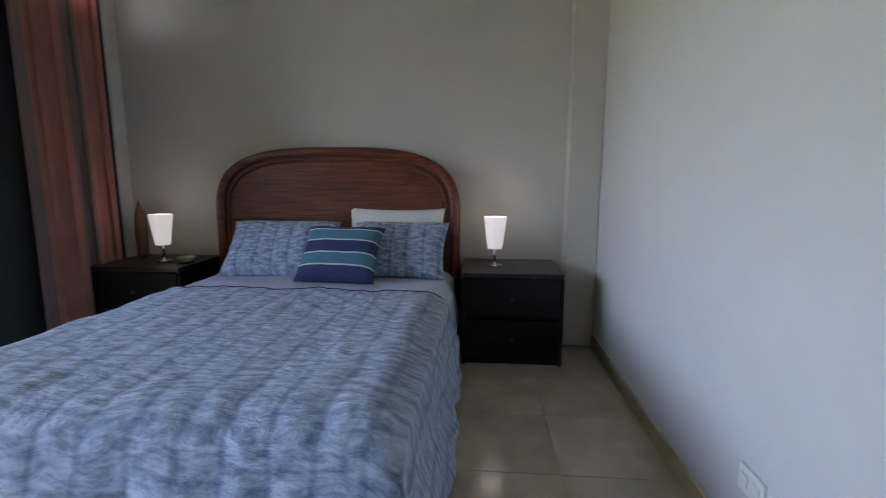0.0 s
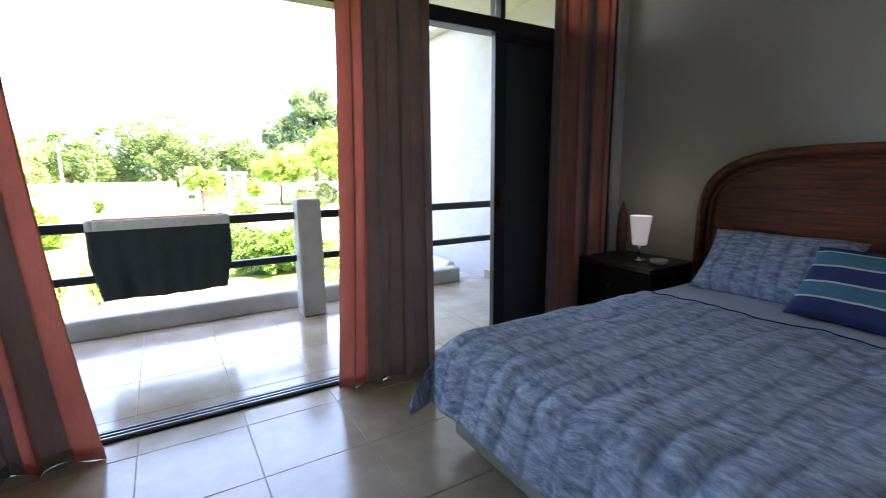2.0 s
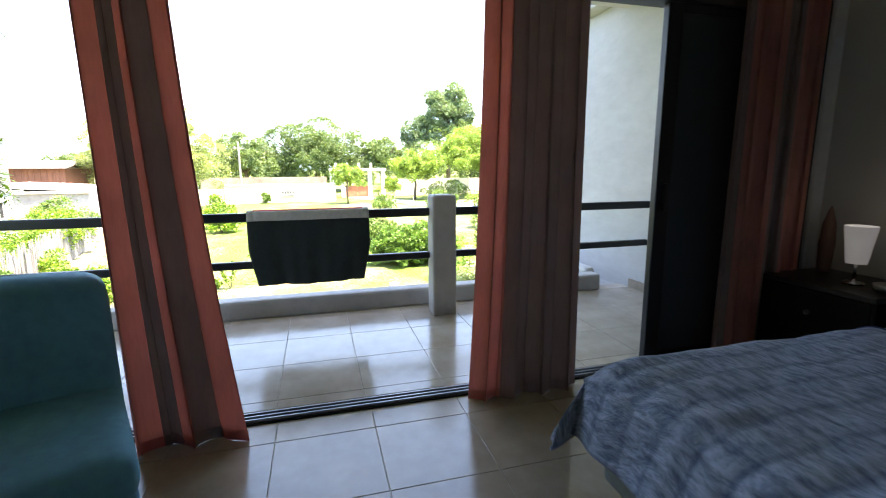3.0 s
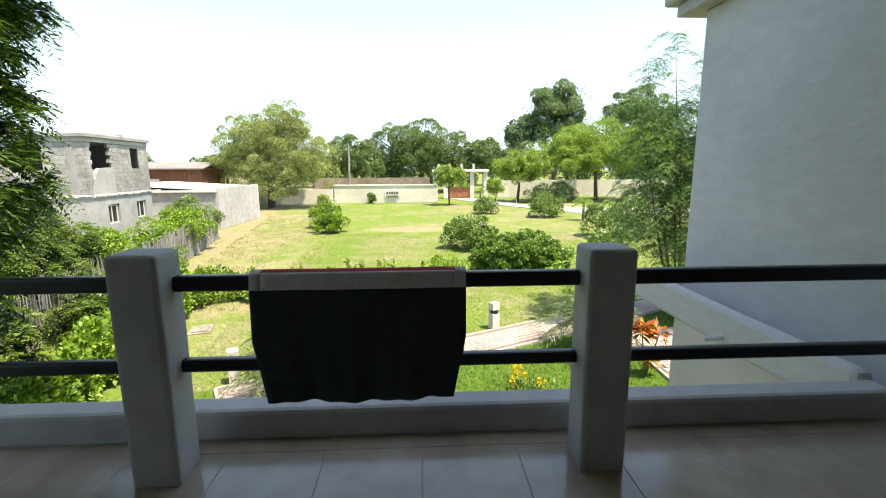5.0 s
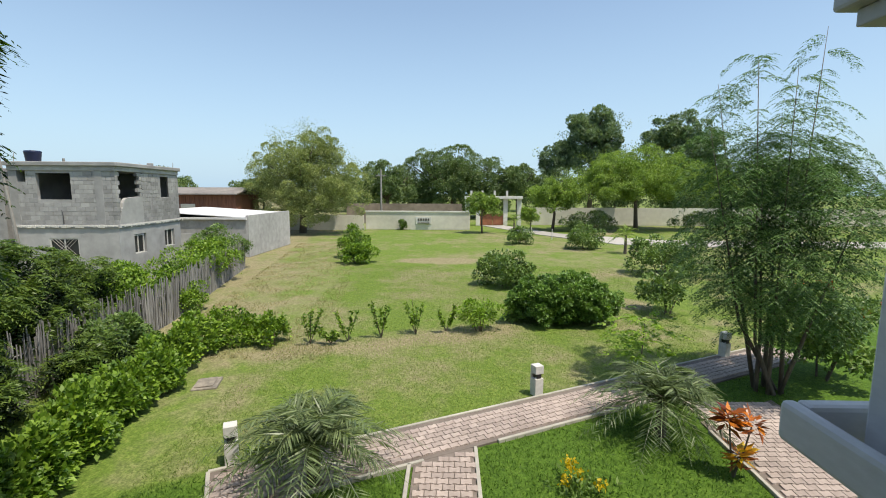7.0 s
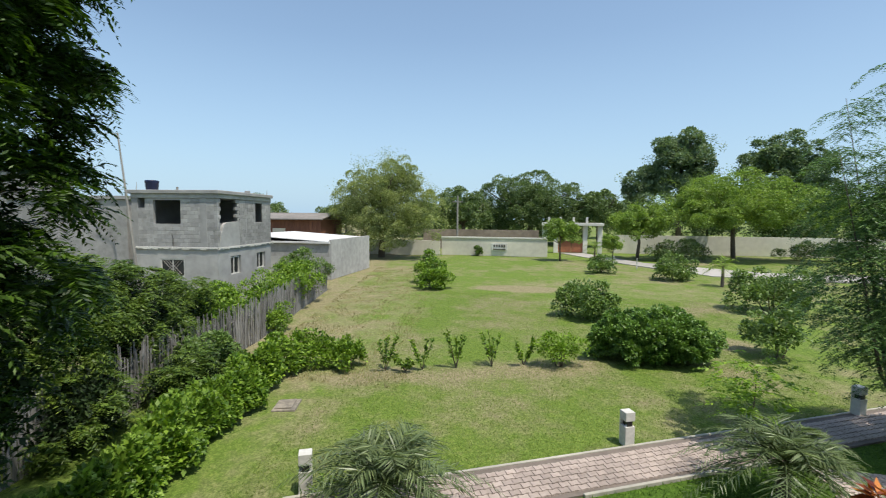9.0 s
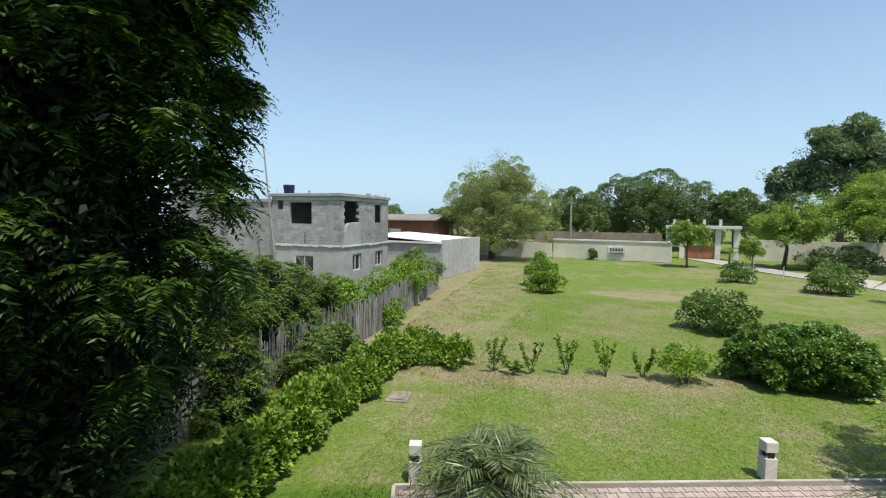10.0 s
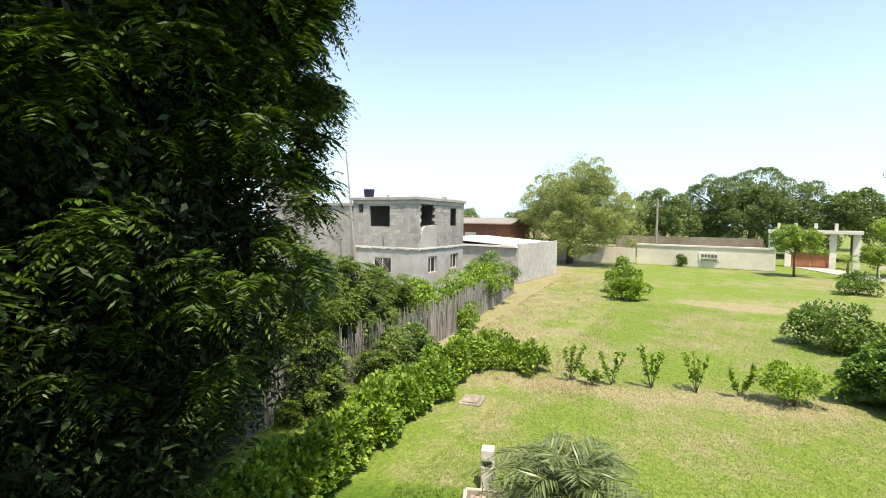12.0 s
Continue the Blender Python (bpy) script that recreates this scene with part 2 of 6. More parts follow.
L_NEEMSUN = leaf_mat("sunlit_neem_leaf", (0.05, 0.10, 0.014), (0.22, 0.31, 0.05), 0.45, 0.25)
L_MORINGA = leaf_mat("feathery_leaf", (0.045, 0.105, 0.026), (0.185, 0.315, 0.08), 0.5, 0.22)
# darker copy of the leaf: shade within the crown put into its colour
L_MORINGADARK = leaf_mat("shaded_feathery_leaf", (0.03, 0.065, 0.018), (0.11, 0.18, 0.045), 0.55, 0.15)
L_MESQUITE = leaf_mat("dry_tree_leaf", (0.18, 0.22, 0.08), (0.48, 0.52, 0.23), 0.6, 0.35)
L_DARKTREE = leaf_mat("far_dark_leaf", (0.085, 0.14, 0.05), (0.26, 0.34, 0.13), 0.55, 0.25)
L_TALLTREE = leaf_mat("grey_green_leaf", (0.10, 0.16, 0.085), (0.32, 0.40, 0.23), 0.5, 0.25)
L_ACACIA = leaf_mat("yellow_green_leaf", (0.13, 0.22, 0.04), (0.40, 0.51, 0.12), 0.55, 0.35)
L_PALM = leaf_mat("palm_leaflet", (0.085, 0.125, 0.05), (0.26, 0.32, 0.14), 0.42, 0.25)
L_YOUNG = leaf_mat("young_bright_leaf", (0.14, 0.25, 0.018), (0.33, 0.48, 0.05), 0.5, 0.4)
L_CROTON = leaf_mat("orange_red_leaf", (0.14, 0.018, 0.008), (0.75, 0.24, 0.02), 0.35, 0.3)
L_CROTONGOLD = leaf_mat("golden_croton_leaf", (0.45, 0.13, 0.012), (0.80, 0.52, 0.03), 0.35, 0.3)
L_CROTONDARK = leaf_mat("dark_red_leaf", (0.10, 0.015, 0.01), (0.35, 0.10, 0.02), 0.35, 0.3)
L_YELLOW = leaf_mat("yellow_petal", (0.65, 0.42, 0.01), (0.85, 0.60, 0.03), 0.6, 0.4)
L_REDFLOWER = leaf_mat("red_petal", (0.6, 0.05, 0.015), (0.8, 0.12, 0.03), 0.6, 0.4)
L_DRY = leaf_mat("dry_grass_blade", (0.28, 0.24, 0.11), (0.52, 0.45, 0.26), 0.8, 0.35)
L_GRASS = leaf_mat("grass_blade", (0.11, 0.17, 0.028), (0.29, 0.35, 0.09), 0.7, 0.45)
L_LUSH = leaf_mat("lush_grass_blade", (0.055, 0.115, 0.015), (0.16, 0.27, 0.04), 0.6, 0.4)


def lawn_mat():
    m = bpy.data.materials.new("lawn_ground")
    nt, bs = nodes_of(m)
    pos = nt.nodes.new("ShaderNodeNewGeometry").outputs["Position"]
    fine = noise_node(nt, 9.0, 8, 0.7, pos)
    midn = noise_node(nt, 0.8, 6, 0.65, pos)
    broad = noise_node(nt, 0.16, 4, 0.55, pos)
    green = ramp(nt, fine.outputs[0], [(0.25, (0.075, 0.12, 0.02)), (0.5, (0.135, 0.205, 0.036)), (0.78, (0.25, 0.295, 0.075))]).outputs[0]
    dry = ramp(nt, fine.outputs[0], [(0.25, (0.16, 0.145, 0.075)), (0.5, (0.26, 0.23, 0.13)), (0.75, (0.40, 0.35, 0.22))]).outputs[0]
    # drier ground along the cane fence and the shrub row
    sep = nt.nodes.new("ShaderNodeSeparateXYZ")
    nt.links.new(pos, sep.inputs[0])

    def m2(op, a, b, c=None):
        n = nt.nodes.new("ShaderNodeMath")
        n.operation = op
        for s_, v in zip(n.inputs, (a, b, c)):
            if v is None:
                continue
            if isinstance(v, bpy.types.NodeSocket):
                nt.links.new(v, s_)
            else:
                s_.default_value = v
        return n.outputs[0]

    # distance from the fence line, y = -7.2 + 0.178 x
    fy = m2("SUBTRACT", sep.outputs[1], m2("MULTIPLY_ADD", sep.outputs[0], 0.178, -7.0))
    strip = nt.nodes.new("ShaderNodeMapRange")
    strip.inputs[1].default_value, strip.inputs[2].default_value, strip.inputs[3].default_value, strip.inputs[4].default_value = 1.0, 8.0, 0.17, 0.0
    nt.links.new(fy, strip.inputs[0])
    beyond = nt.nodes.new("ShaderNodeMapRange")
    beyond.inputs[1].default_value, beyond.inputs[2].default_value, beyond.inputs[3].default_value, beyond.inputs[4].default_value = -15.5, -18.0, 0.0, 1.0
    nt.links.new(sep.outputs[0], beyond.inputs[0])
    s1 = m2("MULTIPLY", strip.outputs[0], beyond.outputs[0])
    # bare band under the shrub row, x = -17.6 - 0.36 y
    ry = m2("ABSOLUTE", m2("ADD", m2("MULTIPLY_ADD", sep.outputs[1], 0.36, 17.9), sep.outputs[0]), 0.0)
    rowb = nt.nodes.new("ShaderNodeMapRange")
    rowb.inputs[1].default_value, rowb.inputs[2].default_value, rowb.inputs[3].default_value, rowb.inputs[4].default_value = 0.2, 1.1, 0.25, 0.0
    nt.links.new(ry, rowb.inputs[0])
    lim = nt.nodes.new("ShaderNodeMapRange")
    lim.inputs[1].default_value, lim.inputs[2].default_value, lim.inputs[3].default_value, lim.inputs[4].default_value = 2.2, 3.6, 1.0, 0.0
    nt.links.new(sep.outputs[1], lim.inputs[0])
    s2 = m2("MULTIPLY", rowb.outputs[0], lim.outputs[0])
    worn = m2("ADD", m2("MULTIPLY_ADD", broad.outputs[0], 0.75, m2("MULTIPLY", midn.outputs[0], 0.8)), m2("ADD", s1, s2))
    # lusher bed near the house
    lush = nt.nodes.new("ShaderNodeMapRange")
    lush.inputs[1].default_value, lush.inputs[2].default_value, lush.inputs[3].default_value, lush.inputs[4].default_value = -12.1, -11.6, 0.0, 0.34
    nt.links.new(m2("MULTIPLY_ADD", sep.outputs[1], 0.5, sep.outputs[0]), lush.inputs[0])
    worn = m2("SUBTRACT", worn, lush.outputs[0])
    # leaf litter and bare soil at the foot of the fence and behind it
    litter = nt.nodes.new("ShaderNodeMapRange")
    litter.inputs[1].default_value, litter.inputs[2].default_value, litter.inputs[3].default_value, litter.inputs[4].default_value = 0.9, 2.0, 0.05, 0.0
    nt.links.new(fy, litter.inputs[0])
    worn = m2("ADD", worn, litter.outputs[0])
    # two trodden bare patches
    for px, py, rx, ry in ((-35.3, -0.2, 1.6, 3.4), (-22.9, 8.4, 1.2, 1.2)):
        ex = m2("DIVIDE", m2("SUBTRACT", sep.outputs[0], px), rx)
        ey = m2("DIVIDE", m2("SUBTRACT", sep.outputs[1], py), ry)
        rr = m2("ADD", m2("MULTIPLY", ex, ex), m2("MULTIPLY", ey, ey))
        sp = nt.nodes.new("ShaderNodeMapRange")
        sp.inputs[1].default_value, sp.inputs[2].default_value, sp.inputs[3].default_value, sp.inputs[4].default_value = 0.1, 1.2, 0.45, 0.0
        nt.links.new(rr, sp.inputs[0])
        worn = m2("ADD", worn, sp.outputs[0])
    fac = ramp(nt, worn, [(0.72, (0, 0, 0)), (1.06, (1, 1, 1))]).outputs[0]
    col = mixc(nt, "MIX", fac, green, dry)
    rich = ramp(nt, fine.outputs[0], [(0.25, (0.034, 0.076, 0.010)), (0.5, (0.075, 0.145, 0.018)), (0.78, (0.135, 0.22, 0.034))]).outputs[0]
    col = mixc(nt, "MIX", m2("MULTIPLY", lush.outputs[0], 2.9), col, rich)
    tuft = noise_node(nt, 26.0, 6, 0.75, pos)
    col = mixc(nt, "MULTIPLY", 1.0, col, ramp(nt, tuft.outputs[0], [(0.32, (0.48, 0.5, 0.45)), (0.5, (0.95, 0.95, 0.92)), (0.68, (1.35, 1.32, 1.3))]).outputs[0])
    nt.links.new(col, bs.inputs["Base Color"])
    bs.inputs["Roughness"].default_value = 0.95
    bs.inputs["Specular IOR Level"].default_value = 0.15
    bp = nt.nodes.new("ShaderNodeBump")
    bp.inputs["Strength"].default_value, bp.inputs["Distance"].default_value = 0.8, 0.05
    nt.links.new(fine.outputs[0], bp.inputs["Height"])
    nt.links.new(bp.outputs[0], bs.inputs["Normal"])
    return m


M_LAWN = lawn_mat()


def glow_mat(name, colour, strength):
    m = bpy.data.materials.new(name)
    nt, bs = nodes_of(m)
    bs.inputs["Base Color"].default_value = (*colour, 1)
    bs.inputs["Emission Color"].default_value = (*colour, 1)
    bs.inputs["Emission Strength"].default_value = strength
    return m


M_SHADE = glow_mat("lit_frosted_shade", (0.50, 0.52, 0.53), 0.034)


def glass_mat():
    m = bpy.data.materials.new("clear_glass")
    nt, bs = nodes_of(m)
    bs.inputs["Transmission Weight"].default_value = 1.0
    bs.inputs["Roughness"].default_value = 0.02
    bs.inputs["IOR"].default_value = 1.2
    bs.inputs["Base Color"].default_value = (0.95, 0.97, 0.96, 1)
    return m


M_GLASS = glass_mat()


def coverlet_mat():
    """Crinkled blue coverlet: shirred lengthwise bands with short puckers."""
    m = bpy.data.materials.new("crinkled_blue_coverlet")
    nt, bs = nodes_of(m)
    uv = nt.nodes.new("ShaderNodeTexCoord").outputs["UV"]
    warp = noise_node(nt, 3.5, 3, 0.5, uv)
    add = nt.nodes.new("ShaderNodeVectorMath")
    add.operation = "MULTIPLY_ADD"
    add.inputs[1].default_value = (0.06, 0.09, 0)
    nt.links.new(warp.outputs["Color"], add.inputs[0])
    nt.links.new(uv, add.inputs[2])
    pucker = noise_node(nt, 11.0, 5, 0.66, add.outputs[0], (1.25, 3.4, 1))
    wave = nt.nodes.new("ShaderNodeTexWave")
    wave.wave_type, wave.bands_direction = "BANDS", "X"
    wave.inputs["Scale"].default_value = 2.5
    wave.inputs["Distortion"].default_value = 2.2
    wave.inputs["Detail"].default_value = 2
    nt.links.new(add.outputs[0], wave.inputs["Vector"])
    # pucker shading is put into the colour: dark hollows, pale crests
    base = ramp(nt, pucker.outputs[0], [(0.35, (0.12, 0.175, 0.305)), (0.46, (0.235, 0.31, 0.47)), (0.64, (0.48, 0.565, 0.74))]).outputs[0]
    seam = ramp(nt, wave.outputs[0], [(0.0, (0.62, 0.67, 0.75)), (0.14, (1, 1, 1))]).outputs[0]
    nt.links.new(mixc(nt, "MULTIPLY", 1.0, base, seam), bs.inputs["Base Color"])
    bs.inputs["Roughness"].default_value = 0.8
    bs.inputs["Sheen Weight"].default_value = 0.25
    hgt = nt.nodes.new("ShaderNodeMath")
    hgt.operation = "MULTIPLY_ADD"
    hgt.inputs[1].default_value = 0.2
    nt.links.new(wave.outputs[0], hgt.inputs[0])
    nt.links.new(pucker.outputs[0], hgt.inputs[2])
    bp = nt.nodes.new("ShaderNodeBump")
    bp.inputs["Strength"].default_value, bp.inputs["Distance"].default_value = 1.0, 0.02
    nt.links.new(hgt.outputs[0], bp.inputs["Height"])
    nt.links.new(bp.outputs[0], bs.inputs["Normal"])
    return m


M_COVER = coverlet_mat()

# ---------------------------------------------------------------- mesh helpers
def finish(me, material, smooth=False):
    if material:
        me.materials.append(material)
    if smooth:
        for p in me.polygons:
            p.use_smooth = True
    return me


def part(name, bm, material, parent=None, label="", smooth=False):
    me = bpy.data.meshes.new(name)
    bm.to_mesh(me)
    bm.free()
    finish(me, material, smooth)
    ob = new(name, me)
    if parent:
        ob.parent = parent
    if label:
        tagged(ob, label)
    return ob


def thing(name, label, category, group="", kind="", at=(0, 0, 0)):
    ob = new(name)
    ob.empty_display_size = 0.1
    ob.location = at
    return tagged(ob, label, category, group, kind)


def box(bm, x0, x1, y0, y1, z0, z1, bevel=0.0, seg=2):
    r = bmesh.ops.create_cube(bm, size=1.0, matrix=Matrix.Translation(((x0 + x1) / 2, (y0 + y1) / 2, (z0 + z1) / 2)) @ Matrix.Diagonal((x1 - x0, y1 - y0, z1 - z0, 1)))
    if bevel:
        edges = list({e for v in r["verts"] for e in v.link_edges})
        bmesh.ops.bevel(bm, geom=edges, offset=bevel, segments=seg, affect="EDGES", profile=0.5)
    return bm


def boxed(name, x0, x1, y0, y1, z0, z1, material, parent=None, bevel=0.0, label="", seg=2):
    return part(name, box(bmesh.new(), x0, x1, y0, y1, z0, z1, bevel, seg), material, parent, label)


def tube(bm, points, radii, sides=8):
    """A tapered limb through the points."""
    rings = []
    for i, (p, r) in enumerate(zip(points, radii)):
        p = Vector(p)
        a = Vector(points[max(i - 1, 0)])
        b = Vector(points[min(i + 1, len(points) - 1)])
        d = (b - a).normalized()
        u = d.orthogonal().normalized()
        if rings:
            u = (last_u - d * last_u.dot(d)).normalized()
        last_u = u
        w = d.cross(u)
        rings.append([bm.verts.new(p + (u * math.cos(k * math.tau / sides) + w * math.sin(k * math.tau / sides)) * r) for k in range(sides)])
    for a, b in zip(rings, rings[1:]):
        for k in range(sides):
            bm.faces.new((a[k], a[(k + 1) % sides], b[(k + 1) % sides], b[k]))
    bm.faces.new(rings[0][::-1])
    bm.faces.new(rings[-1])
    return bm


def lathe(bm, profile, at=(0, 0, 0), sides=24):
    rings = []
    for r, z in profile:
        rings.append([bm.verts.new((at[0] + r * math.cos(k * math.tau / sides), at[1] + r * math.sin(k * math.tau / sides), at[2] + z)) for k in range(sides)])
    for a, b in zip(rings, rings[1:]):
        for k in range(sides):
            bm.faces.new((a[k], a[(k + 1) % sides], b[(k + 1) % sides], b[k]))
    bm.faces.new(rings[0][::-1])
    bm.faces.new(rings[-1])
    return bm


def grid_mesh(name, P, material, parent=None, label="", uv=None, thick=0.0):
    """A smooth sheet through an array of points (rows, columns, 3)."""
    h, w = P.shape[:2]
    idx = np.arange(h * w).reshape(h, w)
    f = np.stack([idx[:-1, :-1], idx[:-1, 1:], idx[1:, 1:], idx[1:, :-1]], -1).reshape(-1, 4)
    me = bpy.data.meshes.new(name)
    me.from_pydata(P.reshape(-1, 3).tolist(), [], f.tolist())
    if uv is not None:
        layer = me.uv_layers.new(name="UVMap")
        flat = uv.reshape(-1, 2)[f.reshape(-1)]
        layer.data.foreach_set("uv", flat.reshape(-1).astype(np.float32))
    finish(me, material, True)
    ob = new(name, me)
    if parent:
        ob.parent = parent
    if label:
        tagged(ob, label)
    if thick:
        md = ob.modifiers.new("thickness", "SOLIDIFY")
        md.thickness, md.offset = thick, -1.0
    return ob


def quads(name, V, material, parent=None, label=""):
    """Loose four-cornered pieces (n, 4, 3) joined in one mesh."""
    n = len(V)
    me = bpy.data.meshes.new(name)
    me.vertices.add(n * 4)
    me.vertices.foreach_set("co", V.reshape(-1).astype(np.float32))
    me.loops.add(n * 4)
    me.loops.foreach_set("vertex_index", np.arange(n * 4, dtype=np.int32))
    me.polygons.add(n)
    me.polygons.foreach_set("loop_start", np.arange(0, n * 4, 4, dtype=np.int32))
    me.polygons.foreach_set("loop_total", np.full(n, 4, dtype=np.int32))
    me.update(calc_edges=True)
    finish(me, material)
    ob = new(name, me)
    if parent:
        ob.parent = parent
    if label:
        tagged(ob, label)
    return ob


rng = np.random.default_rng(7)


def unit(v):
    return v / (np.linalg.norm(v, axis=-1, keepdims=True) + 1e-9)


def leaves_at(P, D, size, width=0.45, fold=0.12, up=None, jitter=0.4):
    """Leaf blades at points P that point along D: base, side, tip, side."""
    n = len(P)
    D = unit(D)
    R = unit(np.cross(D, rng.normal(size=(n, 3)) if up is None else np.broadcast_to(up, (n, 3)) + rng.normal(size=(n, 3)) * jitter))
    N = np.cross(R, D)
    s = (size * rng.uniform(0.7, 1.25, n))[:, None]
    mid = P + D * s * 0.45
    return np.stack([P, mid + R * s * width * 0.5 + N * s * fold, P + D * s, mid - R * s * width * 0.5 + N * s * fold], 1)


def clumps(center, radii, k, n, spread, low=-0.6, shell=0.72):
    """Points of k leafy clumps set through the outer part of an ellipsoid."""
    d = unit(rng.normal(size=(k * 3, 3)))
    d = d[d[:, 2] > low][:k]
    r = rng.uniform(shell, 1.02, (len(d), 1)) * (1 + 0.13 * np.sin(d[:, :1] * 5 + d[:, 1:2] * 7))
    c = d * r * np.array(radii)
    c[:, 2] *= np.where(c[:, 2] < 0, 0.75, 1.0)
    p = c[:, None, :] + rng.normal(size=(len(d), n, 3)) * np.array(spread)
    out = np.repeat(d[:, None, :], n, 1) * 0.7 + rng.normal(size=p.shape) * 0.8 + np.array([0, 0, 0.25])
    return p.reshape(-1, 3) + np.array(center), out.reshape(-1, 3)


def lobes(center, radii, count, size, n, low=-0.55, seed_shell=0.72):
    """Leaf points on the skins of many rounded lobes that make up a crown."""
    d = unit(rng.normal(size=(count * 4, 3)))
    d = d[d[:, 2] > low][:count]
    r = rng.uniform(seed_shell, 0.95, (len(d), 1)) * (1 + 0.12 * np.sin(d[:, :1] * 5 + d[:, 1:2] * 7))
    c = d * r * np.array(radii)
    sz = size * rng.uniform(0.65, 1.35, (len(d), 1, 1))
    e = unit(rng.normal(size=(len(d), n, 3)) + np.array([0, 0, 0.35]) + d[:, None, :] * 0.5)
    p = c[:, None, :] + e * sz * rng.uniform(0.72, 1.06, (len(d), n, 1)) * np.array([1, 1, 0.8])
    out = e * 0.6 + rng.normal(size=p.shape) * 0.75
    return p.reshape(-1, 3) + np.array(center), out.reshape(-1, 3)


def fronds(origins, dirs, length, pairs, leaf, droop=0.5, width=0.3, tip=0.5, sweep=0.55):
    """Feather leaves: pairs of leaflets along drooping stalks."""
    n = len(origins)
    D = unit(dirs)
    S = unit(np.cross(D, np.array([0.0, 0, 1.0]) + rng.normal(size=(n, 3)) * 0.15))
    L = length * rng.uniform(0.75, 1.2, n)
    out = []
    for i in range(pairs):
        t = (i + 0.6) / pairs
        p = origins + D * (L * t)[:, None] - np.array([0, 0, 1.0]) * (droop * L * t * t)[:, None]
        tang = unit(D - np.array([0, 0, 1.0]) * (2 * droop * t))
        sz = leaf * (0.45 + 0.75 * math.sin(math.pi * min(t * 0.85 + 0.12, 1))) * (1 - (1 - tip) * t)
        for sgn in (-1, 1):
            d = unit(S * sgn + tang * sweep + rng.normal(size=(n, 3)) * 0.12 - np.array([0, 0, 0.18]))
            out.append(leaves_at(p, d, sz, width, 0.03, up=np.array([0, 0, 1.0])))
    return np.concatenate(out)


G = -3.16

# ---------------------------------------------------------------- the room shell
def structure(name, x0, x1, y0, y1, z0, z1, material, label, category="wall", bevel=0.0):
    return tagged(boxed(name, x0, x1, y0, y1, z0, z1, material, bevel=bevel), label, category, kind="structure")


XW, YH, ZC = 2.0, 3.6, 2.78          # side wall, headboard wall, ceiling
YB = -2.4                             # wall behind
structure("wall_north", -1.42, 2.2, YH, YH + 0.2, -0.15, ZC, M_WALL, "matt greige painted wall behind the headboard")
structure("wall_east", XW, XW + 0.2, YB, YH, -0.15, ZC, M_WALL_COOL, "plain pale grey painted side wall")
structure("wall_south", -1.6, 2.2, YB - 0.2, YB, -0.15, ZC, M_WALL, "plain greige painted rear wall")
structure("wall_west_pier", -1.6, -1.4, YB, -1.5, -0.15, ZC, M_WALL, "short painted pier beside the terrace opening")
structure("column", 1.79, XW, 3.46, YH, 0.0, ZC, M_WALL, "square painted corner column beside the nightstand", "column", bevel=0.008)
structure("ceiling", -1.6, 2.2, YB - 0.2, YH + 0.2, ZC, ZC + 0.18, M_CEIL, "plain off-white painted room ceiling", "ceiling")
structure("baseboard", XW - 0.012, XW, YB, 3.46, 0.0, 0.075, M_TILE, "low beige tile skirting along the side wall", "baseboard")
structure("baseboard_north", -1.4, 1.79, YH - 0.012, YH, 0.0, 0.075, M_TILE, "low beige tile skirting under the headboard wall", "baseboard")

# sliding door set: black frame, transom lights, one closed dark leaf
door = thing("sliding_door", "black aluminium sliding terrace door with transom, mostly open", "sliding door", kind="structure", at=(-1.5, 1.0, 0))
DX0, DX1 = -1.56, -1.44
def dpart(name, y0, y1, z0, z1, m=M_BLACK, x0=DX0, x1=DX1, label="", bevel=0.006):
    ob = boxed(name, x0, x1, y0, y1, z0, z1, m, None, bevel, label)
    ob.data.transform(Matrix.Translation((1.5, -1.0, 0)))
    ob.parent = door
    return ob
dpart("head_rail", -1.5, 3.5, 2.13, 2.22)
dpart("top_rail", -1.5, 3.5, 2.70, ZC)
dpart("jamb", 3.44, 3.5, 0.03, 2.13)
dpart("jamb", -1.5, -1.44, 0.03, 2.13)
for y in (2.34, 0.42, -1.5, 3.44):
    dpart("transom_bar", y + 0.02, y + 0.06, 2.22, 2.70)
for a, b in ((2.40, 3.46), (0.48, 2.36), (-1.44, 0.44)):
    g = dpart("transom_pane", a, b, 2.22, 2.70, M_GLASS, -1.503, -1.497, "clear glass transom pane", 0)
    g.visible_shadow = False
leaf = dpart("sliding_leaf", 2.43, 3.40, 0.09, 2.08, M_PANEL, -1.490, -1.470, "dark tinted leaf", 0)
for nm, y0, y1, z0, z1 in (("stile", 2.33, 2.43, 0.035, 2.13), ("stile", 3.40, 3.44, 0.035, 2.13), ("leaf_rail", 2.43, 3.40, 0.035, 0.09), ("leaf_rail", 2.43, 3.40, 2.08, 2.13)):
    dpart(nm, y0, y1, z0, z1, M_BLACK, -1.505, -1.455)
dpart("latch", 2.37, 2.40, 0.98, 1.14, M_DARKPLASTIC, -1.455, -1.435, "small black latch")
dpart("sill", -1.5, 3.5, -0.02, 0.006, M_BLACK, -1.515, -1.415, "black sill plate", 0)
for x in (-1.495, -1.463, -1.431):
    dpart("track_rib", -1.5, 3.5, 0.006, 0.022, M_TRACK, x - 0.006, x + 0.006, "worn bare metal track rib", 0.002)

